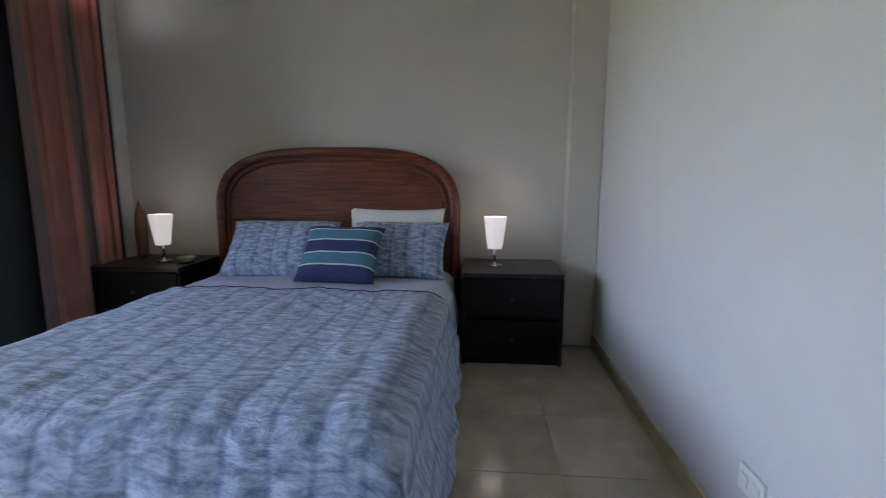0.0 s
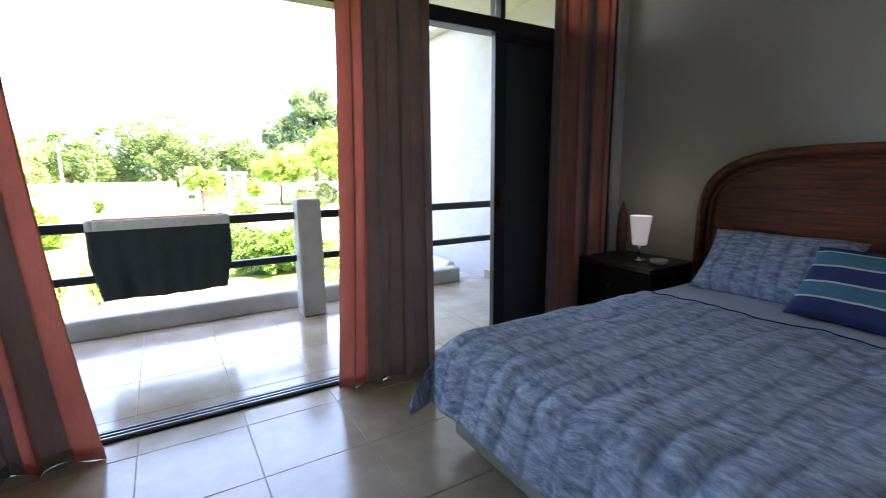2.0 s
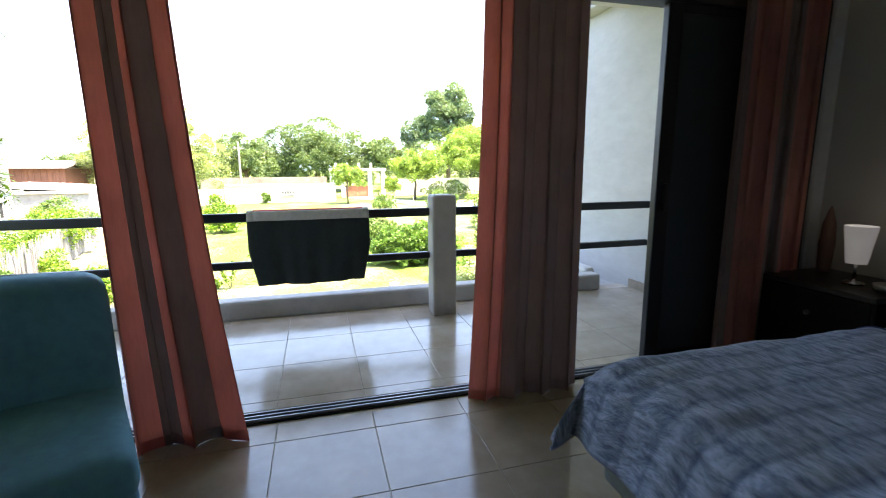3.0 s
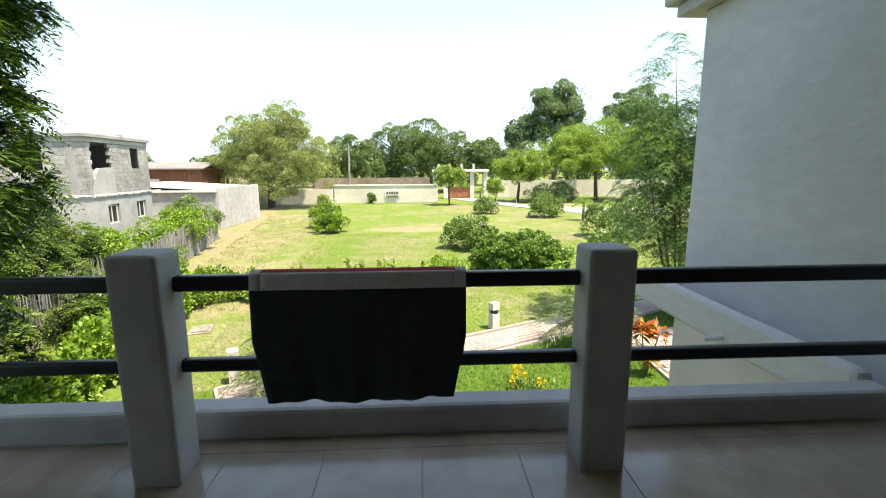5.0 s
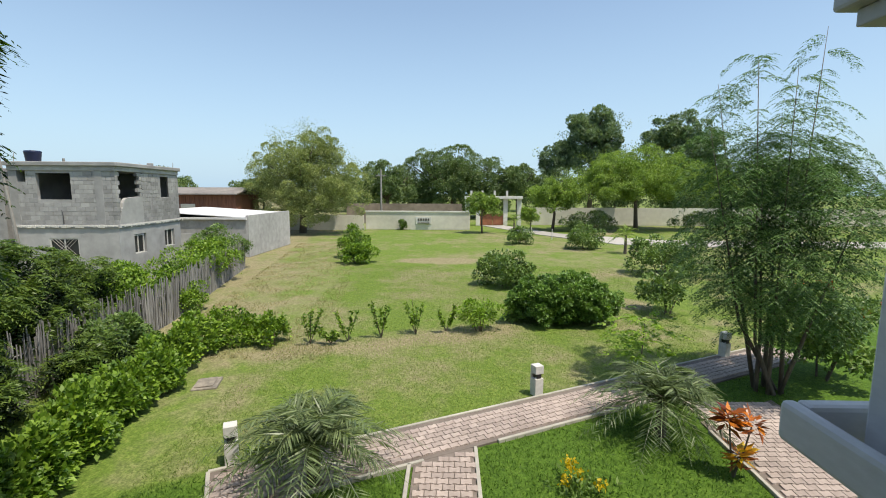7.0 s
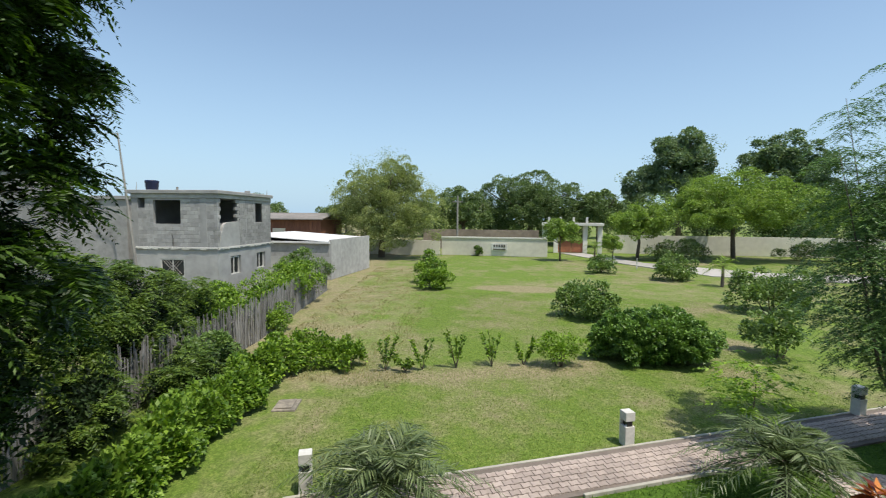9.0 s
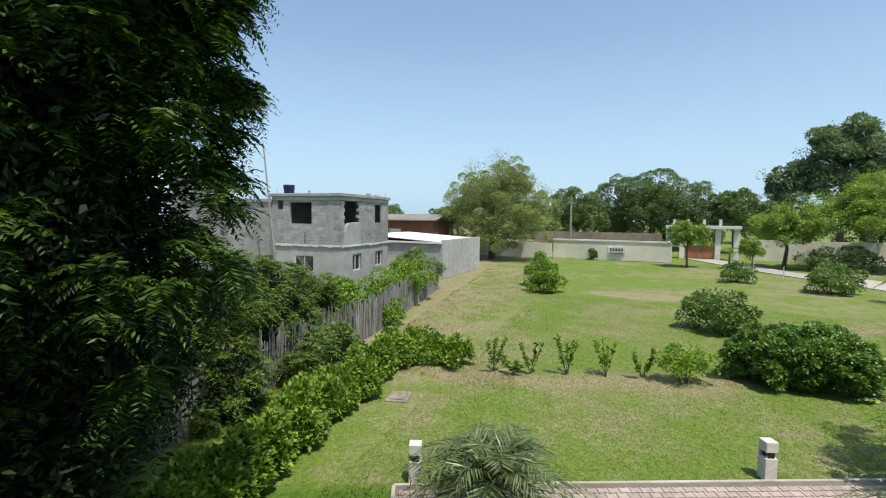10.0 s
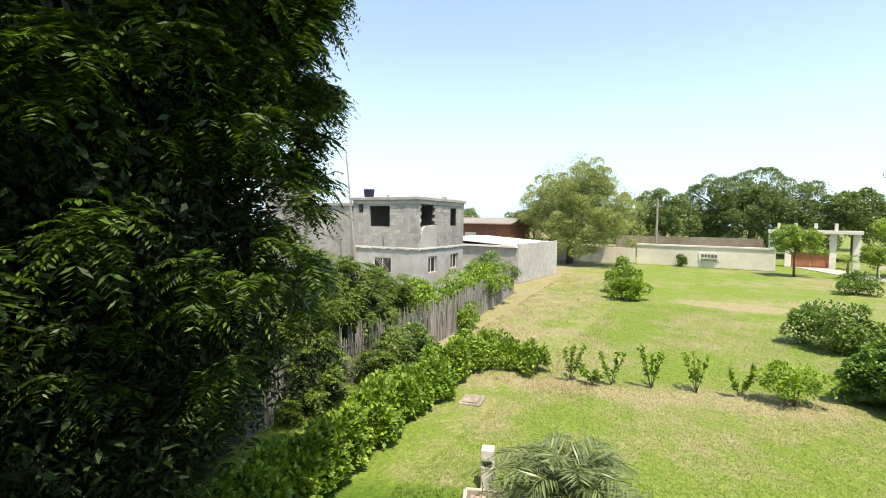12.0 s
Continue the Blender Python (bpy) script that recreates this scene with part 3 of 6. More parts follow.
# ---------------------------------------------------------------- terrace shell
structure("terrace_slab", -3.30, -1.55, -3.4, 3.5, -0.20, -0.003, M_GROUT, "grouted terrace floor slab", "floor")
structure("floor", -1.56, 2.0, YB, YH, -0.20, -0.003, M_GROUT, "grouted bed of the bedroom floor", "floor")
structure("wall_side_wing", -5.78, -1.42, 3.5, 3.9, G, 2.90, M_STUCCO, "rough white stucco wall of the projecting wing", "wall", 0.02)
structure("terrace_roof", -3.45, -1.55, -3.4, 3.5, 2.80, 3.0, M_CEIL, "pale soffit of the terrace roof", "ceiling")
structure("facade_below", -3.2, -1.6, -3.4, 3.5, G, -0.2, M_STUCCO, "stucco house wall under the terrace")
structure("wing_eave", -6.03, -3.45, 3.33, 4.6, 2.90, 3.02, M_CURB, "white boarded eave of the projecting wing", "eave", 0.012)
structure("wing_eave_fascia", -6.13, -3.45, 3.23, 4.7, 3.024, 3.2, M_CURB, "white moulded fascia of the wing eave", "eave", 0.03)
structure("wing_roof", -6.0, -3.45, 3.35, 8.0, 3.2, 3.4, M_GREYROOF, "flat grey roof over the wing", "roof")
structure("wing_wall_end", -5.77, -3.5, 3.9, 8.0, G, 2.9, M_STUCCO, "rough white stucco end wall of the wing")
structure("terrace_curb", -3.30, -3.14, -3.4, 3.16, -0.012, 0.16, M_CURB, "low white painted curb along the terrace edge", "curb", 0.025)
structure("terrace_skirting", -3.14, -1.56, 3.488, 3.5, 0.0, 0.09, M_TILE, "beige tile skirting on the stucco wall", "baseboard")

# balcony trough beside the wing
structure("trough_parapet", -6.05, -3.30, 3.08, 3.20, -0.12, 0.2, M_STUCCO, "rounded white stucco parapet of a narrow side ledge", "parapet", 0.045)
structure("trough_end", -6.05, -5.90, 3.20, 3.85, -0.12, 0.2, M_STUCCO, "rounded white stucco end of the side ledge", "parapet", 0.04)
structure("trough_floor", -5.90, -3.30, 3.20, 3.5, -0.12, -0.03, M_CURB, "pale floor of the narrow side ledge", "floor")
structure("trough_base", -5.22, -3.2, 3.11, 3.5, G, -0.12, M_CREAM, "cream wall under the side ledge")
spout = thing("drain_spout", "short white plastic drain spout in the parapet", "pipe", at=(-4.45, 3.09, -0.03))
part("pipe", tube(bmesh.new(), [(0, 0.02, 0), (0, -0.17, -0.015)], [0.022, 0.022], 10), M_PLASTIC, spout)


# ---------------------------------------------------------------- terrace railing
def railing():
    r = thing("railing", "black tubular railing carried by square white posts", "railing", at=(-2.93, 0, 0))
    for y in (-2.61, -0.65, 1.31):
        boxed("post", -0.07, 0.13, y, y + 0.205, -0.012, 1.02, M_CURB, r, 0.022, "square white painted post", 3)
    for z0, z1 in ((0.84, 0.91), (0.475, 0.535)):
        for a, b in ((-3.4, -2.61), (-2.405, -0.65), (-0.445, 1.31), (1.515, 3.5)):
            boxed("rail", -0.025, 0.025, a, b, z0, z1, M_RAIL, r, 0.012)
    return r


railing()


def towel():
    t = thing("towel", "black towel with a grey band drying over the rail", "towel", at=(-2.93, 0, 0))
    # over the rail: back flap, top, front flap
    prof = [(-0.045, 0.50), (-0.04, 0.70), (-0.037, 0.86), (-0.03, 0.915), (0.0, 0.925), (0.03, 0.915), (0.04, 0.86), (0.043, 0.78), (0.046, 0.66), (0.05, 0.50), (0.055, 0.42), (0.06, 0.345)]
    us = np.linspace(0, 1, 41)
    pts = np.array(prof)
    fine = np.linspace(0, len(prof) - 1, 60)
    px, pz = np.interp(fine, range(len(prof)), pts[:, 0]), np.interp(fine, range(len(prof)), pts[:, 1])
    P = np.zeros((60, 41, 3))
    for j, u in enumerate(us):
        drop = np.clip((0.9 - pz) / 0.55, 0, 1)
        side = (u - 0.5) * 2
        P[:, j, 0] = px + drop * (0.012 * math.sin(u * 19) + 0.008 * math.sin(u * 41 + 1))
        P[:, j, 1] = -0.12 + 0.92 * u - side * 0.055 * np.clip((0.62 - pz) / 0.27, 0, 1) * (px > 0)
        P[:, j, 2] = pz + 0.005 * math.sin(u * 8 + 0.5) * drop
    cut = 33
    grid_mesh("cloth", P[cut:], M_TOWEL, t, thick=0.006)
    grid_mesh("band", P[26:cut + 1, 2:39], M_HEM, t, "grey woven band", thick=0.006)
    grid_mesh("edge_stripe", P[16:27, 2:39], M_RED, t, "red stripe along the fold", thick=0.006)
    for cols in (slice(0, 3), slice(38, 41)):
        grid_mesh("corner_patch", P[16:cut + 1, cols], M_WHITECLOTH, t, "white corner of the towel band", thick=0.006)
    grid_mesh("back_flap", P[:17], M_TOWEL, t, thick=0.006)


towel()


# ---------------------------------------------------------------- curtains
def curtain(y0, y1, x, folds, bands, top=2.72, bottom=0.006, flare=0.0, label="", seed=0, wide_low=0.0):
    """bands: (share of the width, material, name)."""
    c = thing("curtain", label, "curtain", "terrace door curtains", at=(x, (y0 + y1) / 2, 0))
    w = y1 - y0
    rs = np.random.default_rng(seed)
    ph = rs.uniform(0, 6.28, 3)
    start = 0.0
    zs = np.concatenate([np.linspace(top, 1.0, 14), np.linspace(0.9, bottom, 12)])
    n_all = 220
    for share, m, nm in bands:
        us = np.linspace(start, start + share, max(int(n_all * share), 6))
        P = np.zeros((len(zs), len(us), 3))
        for i, z in enumerate(zs):
            lo = (top - z) / (top - bottom)
            amp = 0.022 + 0.016 * lo
            a = us * folds * math.tau
            P[i, :, 0] = amp * np.sin(a + ph[0] + 0.5 * np.sin(us * 9 + ph[1]) + lo * 0.5) + 0.005 * np.sin(a * 2.3 + ph[2])
            P[i, :, 1] = -w / 2 + w * us + 0.02 * np.sin(a * 2 + ph[1]) + (us - 0.5) * wide_low * lo * lo + flare * lo * lo
            P[i, :, 2] = z + (0.004 * np.sin(us * 23 + ph[0]) - 0.006) * (lo ** 6)
        ob = grid_mesh(nm, P, m, c, thick=0.002)
        # hem
        H = P[-3:].copy()
        H[:, :, 0] += 0.0035
        H[:, :, 2] = np.stack([P[-1, :, 2] + 0.055, P[-1, :, 2] + 0.028, P[-1, :, 2] - 0.001])
        H[:, :, :2] = P[-1][None, :, :2] + np.array([0.0035, 0])
        grid_mesh("hem", H, m, ob)
        start += share
    return c


curtain(-0.46, -0.12, -1.32, 2.2, [(0.20, M_SALMON, "salmon_band"), (0.20, M_TAUPE, "taupe_band"), (0.14, M_SALMON, "salmon_band"), (0.14, M_TAUPE, "taupe_band"), (0.32, M_SALMON, "salmon_band")], flare=0.10, label="floor-length salmon and taupe striped curtain, drawn back", seed=3, wide_low=0.15)
curtain(1.24, 1.76, -1.34, 3.8, [(0.27, M_SALMON, "salmon_band"), (0.73, M_TAUPE, "taupe_band")], flare=-0.03, label="floor-length salmon and taupe curtain hanging at the opening", seed=5, wide_low=0.10)
curtain(2.72, 3.36, -1.33, 4.5, [(0.12, M_TAUPE, "taupe_band"), (0.33, M_SALMON, "salmon_band"), (0.2, M_TAUPE, "taupe_band"), (0.35, M_SALMON, "salmon_band")], label="striped salmon curtain bunched in the room corner", seed=8)
crod = thing("curtain_rod", "slim dark curtain rod above the terrace door", "curtain rod", at=(-1.33, 1.0, 2.735))
part("rod", tube(bmesh.new(), [(0, -2.4, 0), (0, 2.5, 0)], [0.012, 0.012], 10), M_BLACK, crod)
for y in (-2.3, 0.0, 2.4):
    boxed("bracket", -0.07, 0.0, y - 0.012, y + 0.012, -0.008, 0.045, M_BLACK, crod, 0.003)

# ---------------------------------------------------------------- bed
BX0, BX1, BY0, BY1 = -0.56, 1.00, 1.38, 3.42


def bed():
    b = thing("bed", "double bed with a rounded red-brown wooden headboard", "bed", at=((BX0 + BX1) / 2, 2.4, 0))
    ox, oy = (BX0 + BX1) / 2, 2.4
    hw = (BX1 - BX0) / 2
    boxed("box_base", -hw + 0.02, hw - 0.02, BY0 + 0.02 - oy, BY1 - oy, 0.06, 0.30, M_BEDBASE, b, 0.03, "pale grey-green upholstered base", 3)
    boxed("mattress", -hw, hw, BY0 - oy, BY1 - oy, 0.30, 0.525, M_WHITECLOTH, b, 0.05, "white mattress", 3)
    for sx in (-1, 1):
        for y in (BY0 + 0.16, BY1 - 0.2):
            boxed("foot", sx * (hw - 0.13) - 0.03, sx * (hw - 0.13) + 0.03, y - oy - 0.03, y - oy + 0.03, 0.0, 0.06, M_DARKPLASTIC, b, 0.006)
    # headboard: flat panel of planks inside a heavy rounded rim
    hx0, hx1, ztop = -0.665 - ox, 1.065 - ox, 1.365
    yb = 3.47 - oy

    def arch(inset, z0, y0, y1, bev, n=48):
        bm = bmesh.new()
        a, c = hx0 + inset, hx1 - inset
        zt = ztop - inset
        mid, half = (a + c) / 2, (c - a) / 2
        zs = 0.86
        pts = [(a, z0)]
        for k in range(n + 1):
            th = math.pi * (1 - k / n)
            cx, sx = math.cos(th), math.sin(th)
            e = 0.62
            pts.append((mid + half * math.copysign(abs(cx) ** e, cx), zs + (zt - zs) * abs(sx) ** e))
        pts.append((c, z0))
        front = [bm.verts.new((x, y0, z)) for x, z in pts]
        back = [bm.verts.new((x, y1, z)) for x, z in pts]
        ff = bm.faces.new(front)
        bm.faces.new(back[::-1])
        m = len(pts)
        for k in range(m):
            bm.faces.new((front[k], back[k], back[(k + 1) % m], front[(k + 1) % m]))
        bmesh.ops.recalc_face_normals(bm, faces=bm.faces)
        if bev:
            es = [e for e in bm.edges if all(abs(v.co.y - y0) < 1e-5 for v in e.verts)]
            bmesh.ops.bevel(bm, geom=es, offset=bev, segments=3, affect="EDGES")
        return bm, pts

    bm, _ = arch(0.0, 0.0, yb - 0.02, yb + 0.09, 0.015)
    hb = part("headboard", bm, M_HEADBOARD, b, "dark red-brown varnished wooden headboard")
    # rim as a swept tube along the arch
    for inset, rad, yy in ((0.03, 0.033, yb - 0.025), (0.085, 0.012, yb - 0.024)):
        _, pts = arch(inset, 0.3, 0, 1, 0)
        part("rim" if rad > 0.02 else "bead", tube(bmesh.new(), [(x, yy, z) for x, z in pts], [rad] * len(pts), 10), M_HEADBOARD, hb, smooth=True)
    # horizontal boards
    for k in range(6):
        z0 = 0.5 + k * 0.125
        z1 = z0 + 0.1238
        half = 0.74 if z1 < 1.1 else 0.66 if z1 < 1.2 else 0.5
        boxed("board", -half + 0.2 - ox, half + 0.2 - ox, yb - 0.032, yb - 0.018, z0, z1, M_HEADBOARD, hb, 0.0012, seg=1)
    return b


bed()


def coverlet():
    c = thing("coverlet", "crinkled slate-blue coverlet draped over the bed", "bedspread", at=((BX0 + BX1) / 2, 0, 0))
    hw = (BX1 - BX0) / 2 + 0.012
    top = 0.545
    y_fold, y_foot = 2.70, BY0 - 0.012
    hang_l, hang_r, hang_f = 0.25, 0.36, 0.235
    creases = [(0.30, 0.22, 0.64, 0.77, 0.22, 0.016), (0.38, 0.12, 0.45, 0.89, 0.16, 0.014), (0.15, 0.30, 0.62, 0.78, 0.25, 0.011), (0.48, 0.30, 0.80, 0.60, 0.16, 0.012), (-0.35, 0.55, -0.5, 0.87, 0.25, 0.008), (0.05, 0.85, -0.64, 0.77, 0.2, 0.008)]
    us = np.linspace(-hw - hang_l, hw + hang_r, 190)
    vs = np.linspace(0, (y_fold - y_foot) + hang_f, 170)
    P = np.zeros((len(vs), len(us), 3))
    for i, v in enumerate(vs):
        for j, u in enumerate(us):
            du = max(abs(u) - hw, 0.0)
            dv = max(v - (y_fold - y_foot), 0.0)
            sg = 1 if u > 0 else -1
            r = 0.07
            x = math.copysign(min(abs(u), hw), u)
            y = y_fold - min(v, y_fold - y_foot)
            edge_u, edge_v = hw - abs(u), (y_fold - y_foot) - v
            z = top
            z -= r * 0.55 * max(0, 1 - max(edge_u, 0) / 0.11) ** 2
            z -= r * 0.55 * max(0, 1 - max(edge_v, 0) / 0.11) ** 2
            fall = max(du, dv) if du * dv > 0 else du + dv
            z -= fall
            both = min(du, dv)
            ripple = noise.noise((u * 5.5, v * 5.5, 1.0))
            x += sg * ((0.015 + (0.24 if sg > 0 else 0.10) * fall) * (du > 0) + both * 0.10) + 0.03 * ripple * (du > 0) * fall * 4
            y -= ((0.02 + 0.30 * dv) * (dv > 0) + both * 0.40) + 0.035 * noise.noise((u * 7, 3.0, v * 2)) * dv * 4
            if du * dv > 0:
                x -= sg * both * 0.35
            z += 0.012 * noise.noise((u * 4, v * 4, 0)) + 0.006 * noise.noise((u * 13, v * 9, 4)) + 0.003 * abs(math.sin(u * 24 + 2 * noise.noise((u * 2, v * 2, 7)))) * (fall == 0) + sum(hh * math.exp(-(((u - cx) * sa - (v - cy) * ca) / 0.018) ** 2 - (((u - cx) * ca + (v - cy) * sa) / ll) ** 2) for cx, cy, sa, ca, ll, hh in creases)
            P[i, j] = (x, y, max(z, 0.03))
    uv = np.stack(np.broadcast_arrays(us[None, :], vs[:, None]), -1) * 1.0
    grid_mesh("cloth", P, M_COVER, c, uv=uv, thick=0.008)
    # dark piping at the turned edge
    edge = [(x, y + 0.004, z + 0.006) for x, y, z in P[0][4:-4:3]]
    part("piping", tube(bmesh.new(), edge, [0.007] * len(edge), 6), M_NAVY, c, "dark blue piping", True)


coverlet()


def top_sheet():
    s_ = thing("top_sheet", "pale blue sheet folded back under the pillows", "sheet", at=((BX0 + BX1) / 2, 0, 0))
    hw = (BX1 - BX0) / 2 + 0.016
    us = np.linspace(-hw - 0.30, hw + 0.30, 110)
    ys = np.linspace(2.70, 3.40, 36)
    P = np.zeros((len(ys), len(us), 3))
    for i, y in enumerate(ys):
        for j, u in enumerate(us):
            du = max(abs(u) - hw, 0)
            e = hw - abs(u)
            z = 0.535 - 0.04 * max(0, 1 - max(e, 0) / 0.1) ** 2 - du + 0.007 * noise.noise((u * 6, y * 6, 2))
            x = math.copysign(min(abs(u), hw), u) + math.copysign((0.02 + 0.12 * du) * (du > 0), u) + 0.02 * noise.noise((u * 3, y * 9, 5)) * (du > 0)
            P[i, j] = (x, y - 0.25 * du * (1 - i / 36), z)
    grid_mesh("cloth", P, M_SHEET, s_, thick=0.005)


top_sheet()


def pillow_mesh(w, h, t, n=30, pinch=0.07):
    """A filled pillow lying in the xz plane, thick along y; both faces."""
    out = []
    for sgn in (-1, 1):
        P = np.zeros((n, n, 3))
        for i in range(n):
            for j in range(n):
                a, b = j / (n - 1) * 2 - 1, i / (n - 1) * 2 - 1
                prof = (max(1 - a ** 4, 0) * max(1 - b ** 4, 0)) ** 0.45
                x = a * w / 2 * (1 - pinch * (1 - b * b) * abs(a))
                z = b * h / 2 * (1 - pinch * (1 - a * a) * abs(b))
                P[i, j] = (x, sgn * t / 2 * prof + 0.006 * noise.noise((a * 3 + w * 9, b * 3, sgn * 2.0)), z + h / 2)
        out.append(P)
    return out


def pillow(name, label, category, m, w, h, t, pos, lean, turn, stripes=None):
    p = thing(name, label, category, at=pos)
    p.rotation_euler = (radians(-lean), 0, radians(turn))
    for sgn, P in zip((-1, 1), pillow_mesh(w, h, t)):
        if sgn > 0:
            P = P[:, ::-1]
        if stripes and sgn < 0:
            n = P.shape[0]
            fine = np.linspace(0, n - 1, 121)
            Q = np.stack([np.stack([np.interp(fine, range(n), P[:, j, k]) for j in range(n)], 1) for k in range(3)], -1)
            for a, b, sm in stripes:
                i0, i1 = round(a * 120), round(b * 120)
                grid_mesh("stripe", Q[i0:i1 + 1], sm, p)
        else:
            uv = P[..., [0, 2]] * 1.2
            grid_mesh("front" if sgn < 0 else "back", P, m, p, uv=np.ascontiguousarray(uv))
    return p


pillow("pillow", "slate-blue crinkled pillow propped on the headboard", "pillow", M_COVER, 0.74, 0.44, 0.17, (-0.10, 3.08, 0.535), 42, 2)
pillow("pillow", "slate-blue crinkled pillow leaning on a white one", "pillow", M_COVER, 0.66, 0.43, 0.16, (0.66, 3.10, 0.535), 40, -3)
pillow("pillow", "plain white pillow against the headboard", "pillow", M_WHITECLOTH, 0.66, 0.46, 0.14, (0.64, 3.26, 0.535), 24, 0)
pillow("cushion", "square navy and teal striped cushion with cream lines", "cushion", M_NAVY, 0.50, 0.41, 0.14, (0.345, 2.90, 0.545), 42, -4,
       [(0, 0.20, M_NAVY), (0.20, 0.225, M_STRIPE), (0.225, 0.42, M_TEAL), (0.42, 0.445, M_STRIPE), (0.445, 0.64, M_NAVY), (0.64, 0.665, M_STRIPE), (0.665, 0.86, M_TEAL), (0.86, 0.885, M_STRIPE), (0.885, 1.0, M_NAVY)])


# ---------------------------------------------------------------- nightstands
def nightstand(x0, x1, y0, y1, label):
    t = thing("nightstand", label, "nightstand", "nightstands beside the bed", at=((x0 + x1) / 2, (y0 + y1) / 2, 0))
    w, d, h = (x1 - x0) / 2, (y1 - y0) / 2, 0.588
    boxed("top", -w, w, -d - 0.012, d, h - 0.03, h, M_NIGHTTOP, t, 0.004, "worn dark wooden top")
    for s_ in (-1, 1):
        boxed("side_panel", s_ * w - (0.02 if s_ > 0 else 0), s_ * w + (0.02 if s_ < 0 else 0), -d, d, 0.0, h - 0.03, M_DARKWOOD, t, 0.002)
    boxed("back_panel", -w + 0.02, w - 0.02, d - 0.012, d, 0.03, h - 0.03, M_DARKWOOD, t)
    boxed("plinth", -w + 0.02, w - 0.02, -d + 0.03, -d + 0.045, 0.0, 0.05, M_DARKWOOD, t)
    for z0, z1 in ((0.055, 0.295), (0.303, 0.553)):
        dr = boxed("drawer", -w + 0.022, w - 0.022, -d - 0.006, d - 0.03, z0, z1, M_DARKWOOD, t, 0.004)
        zm = (z0 + z1) / 2
        part("knob", lathe(bmesh.new(), [(0.006, 0), (0.006, 0.012), (0.014, 0.016), (0.015, 0.024), (0.008, 0.03)], sides=14), M_KNOB, dr, "small dull metal knob").matrix_local = pose(0, -d - 0.006, zm, 90)
    return t


nightstand(1.10, 1.72, 3.07, 3.58, "espresso two-drawer nightstand standing in the wall corner")
nightstand(-1.33, -0.71, 3.05, 3.55, "espresso two-drawer nightstand beside the curtain")


def table_lamp(x, y, label):
    l = thing("table_lamp", label, "lamp", "bedside lamps", at=(x, y, 0.588))
    part("base", lathe(bmesh.new(), [(0.05, 0), (0.052, 0.006), (0.048, 0.012), (0.010, 0.016), (0.008, 0.03)]), M_CHROME, l, "round chrome foot", True)
    part("stem", lathe(bmesh.new(), [(0.008, 0.03), (0.007, 0.115)], sides=12), M_CHROME, l, "", True)
    bm = bmesh.new()
    lathe(bm, [(0.028, 0.115), (0.046, 0.118), (0.050, 0.14), (0.074, 0.325), (0.070, 0.325), (0.047, 0.14), (0.028, 0.125)], sides=28)
    part("shade", bm, M_SHADE, l, "lit frosted white tapered shade", True)
    lamp = new("bulb", bpy.data.lights.new("bulb", "POINT"))
    lamp.data.energy, lamp.data.shadow_soft_size, lamp.data.color = 0.026, 0.07, (1.0, 0.96, 0.9)
    lamp.parent = l
    lamp.location = (0, 0, 0.37)
    return l


table_lamp(1.305, 3.30, "small lit bedside lamp with a frosted tapered shade")
table_lamp(-0.96, 3.26, "small lit bedside lamp on the dark nightstand")

ash = thing("ashtray", "small clear glass dish on the nightstand", "dish", at=(-0.80, 3.26, 0.588))
part("dish", lathe(bmesh.new(), [(0.045, 0), (0.055, 0.012), (0.06, 0.035), (0.053, 0.035), (0.045, 0.012)], sides=20), M_PLASTIC, ash, "", True)

# carved ornament standing behind the lamp
orn = thing("wall_ornament", "small terracotta-coloured pointed ornament behind the lamp", "ornament", at=(-1.22, 3.40, 0.588))
bm = bmesh.new()
lathe(bm, [(0.03, 0), (0.036, 0.03), (0.042, 0.18), (0.034, 0.30), (0.014, 0.38), (0.003, 0.41)], sides=18)
part("body", bm, mat("terracotta", (0.17, 0.085, 0.06), (0.12, 0.06, 0.04), 8, 0.8), orn, "", True)

outlet = thing("wall_socket", "white plastic double socket low on the side wall", "socket", at=(2.0, 1.58, 0.29))
boxed("plate", -0.012, 0.0, -0.06, 0.06, -0.04, 0.04, M_PLASTIC, outlet, 0.004)
for y in (-0.028, 0.028):
    boxed("outlet_face", -0.016, -0.011, y - 0.018, y + 0.018, -0.02, 0.02, M_PLASTIC, outlet, 0.003)


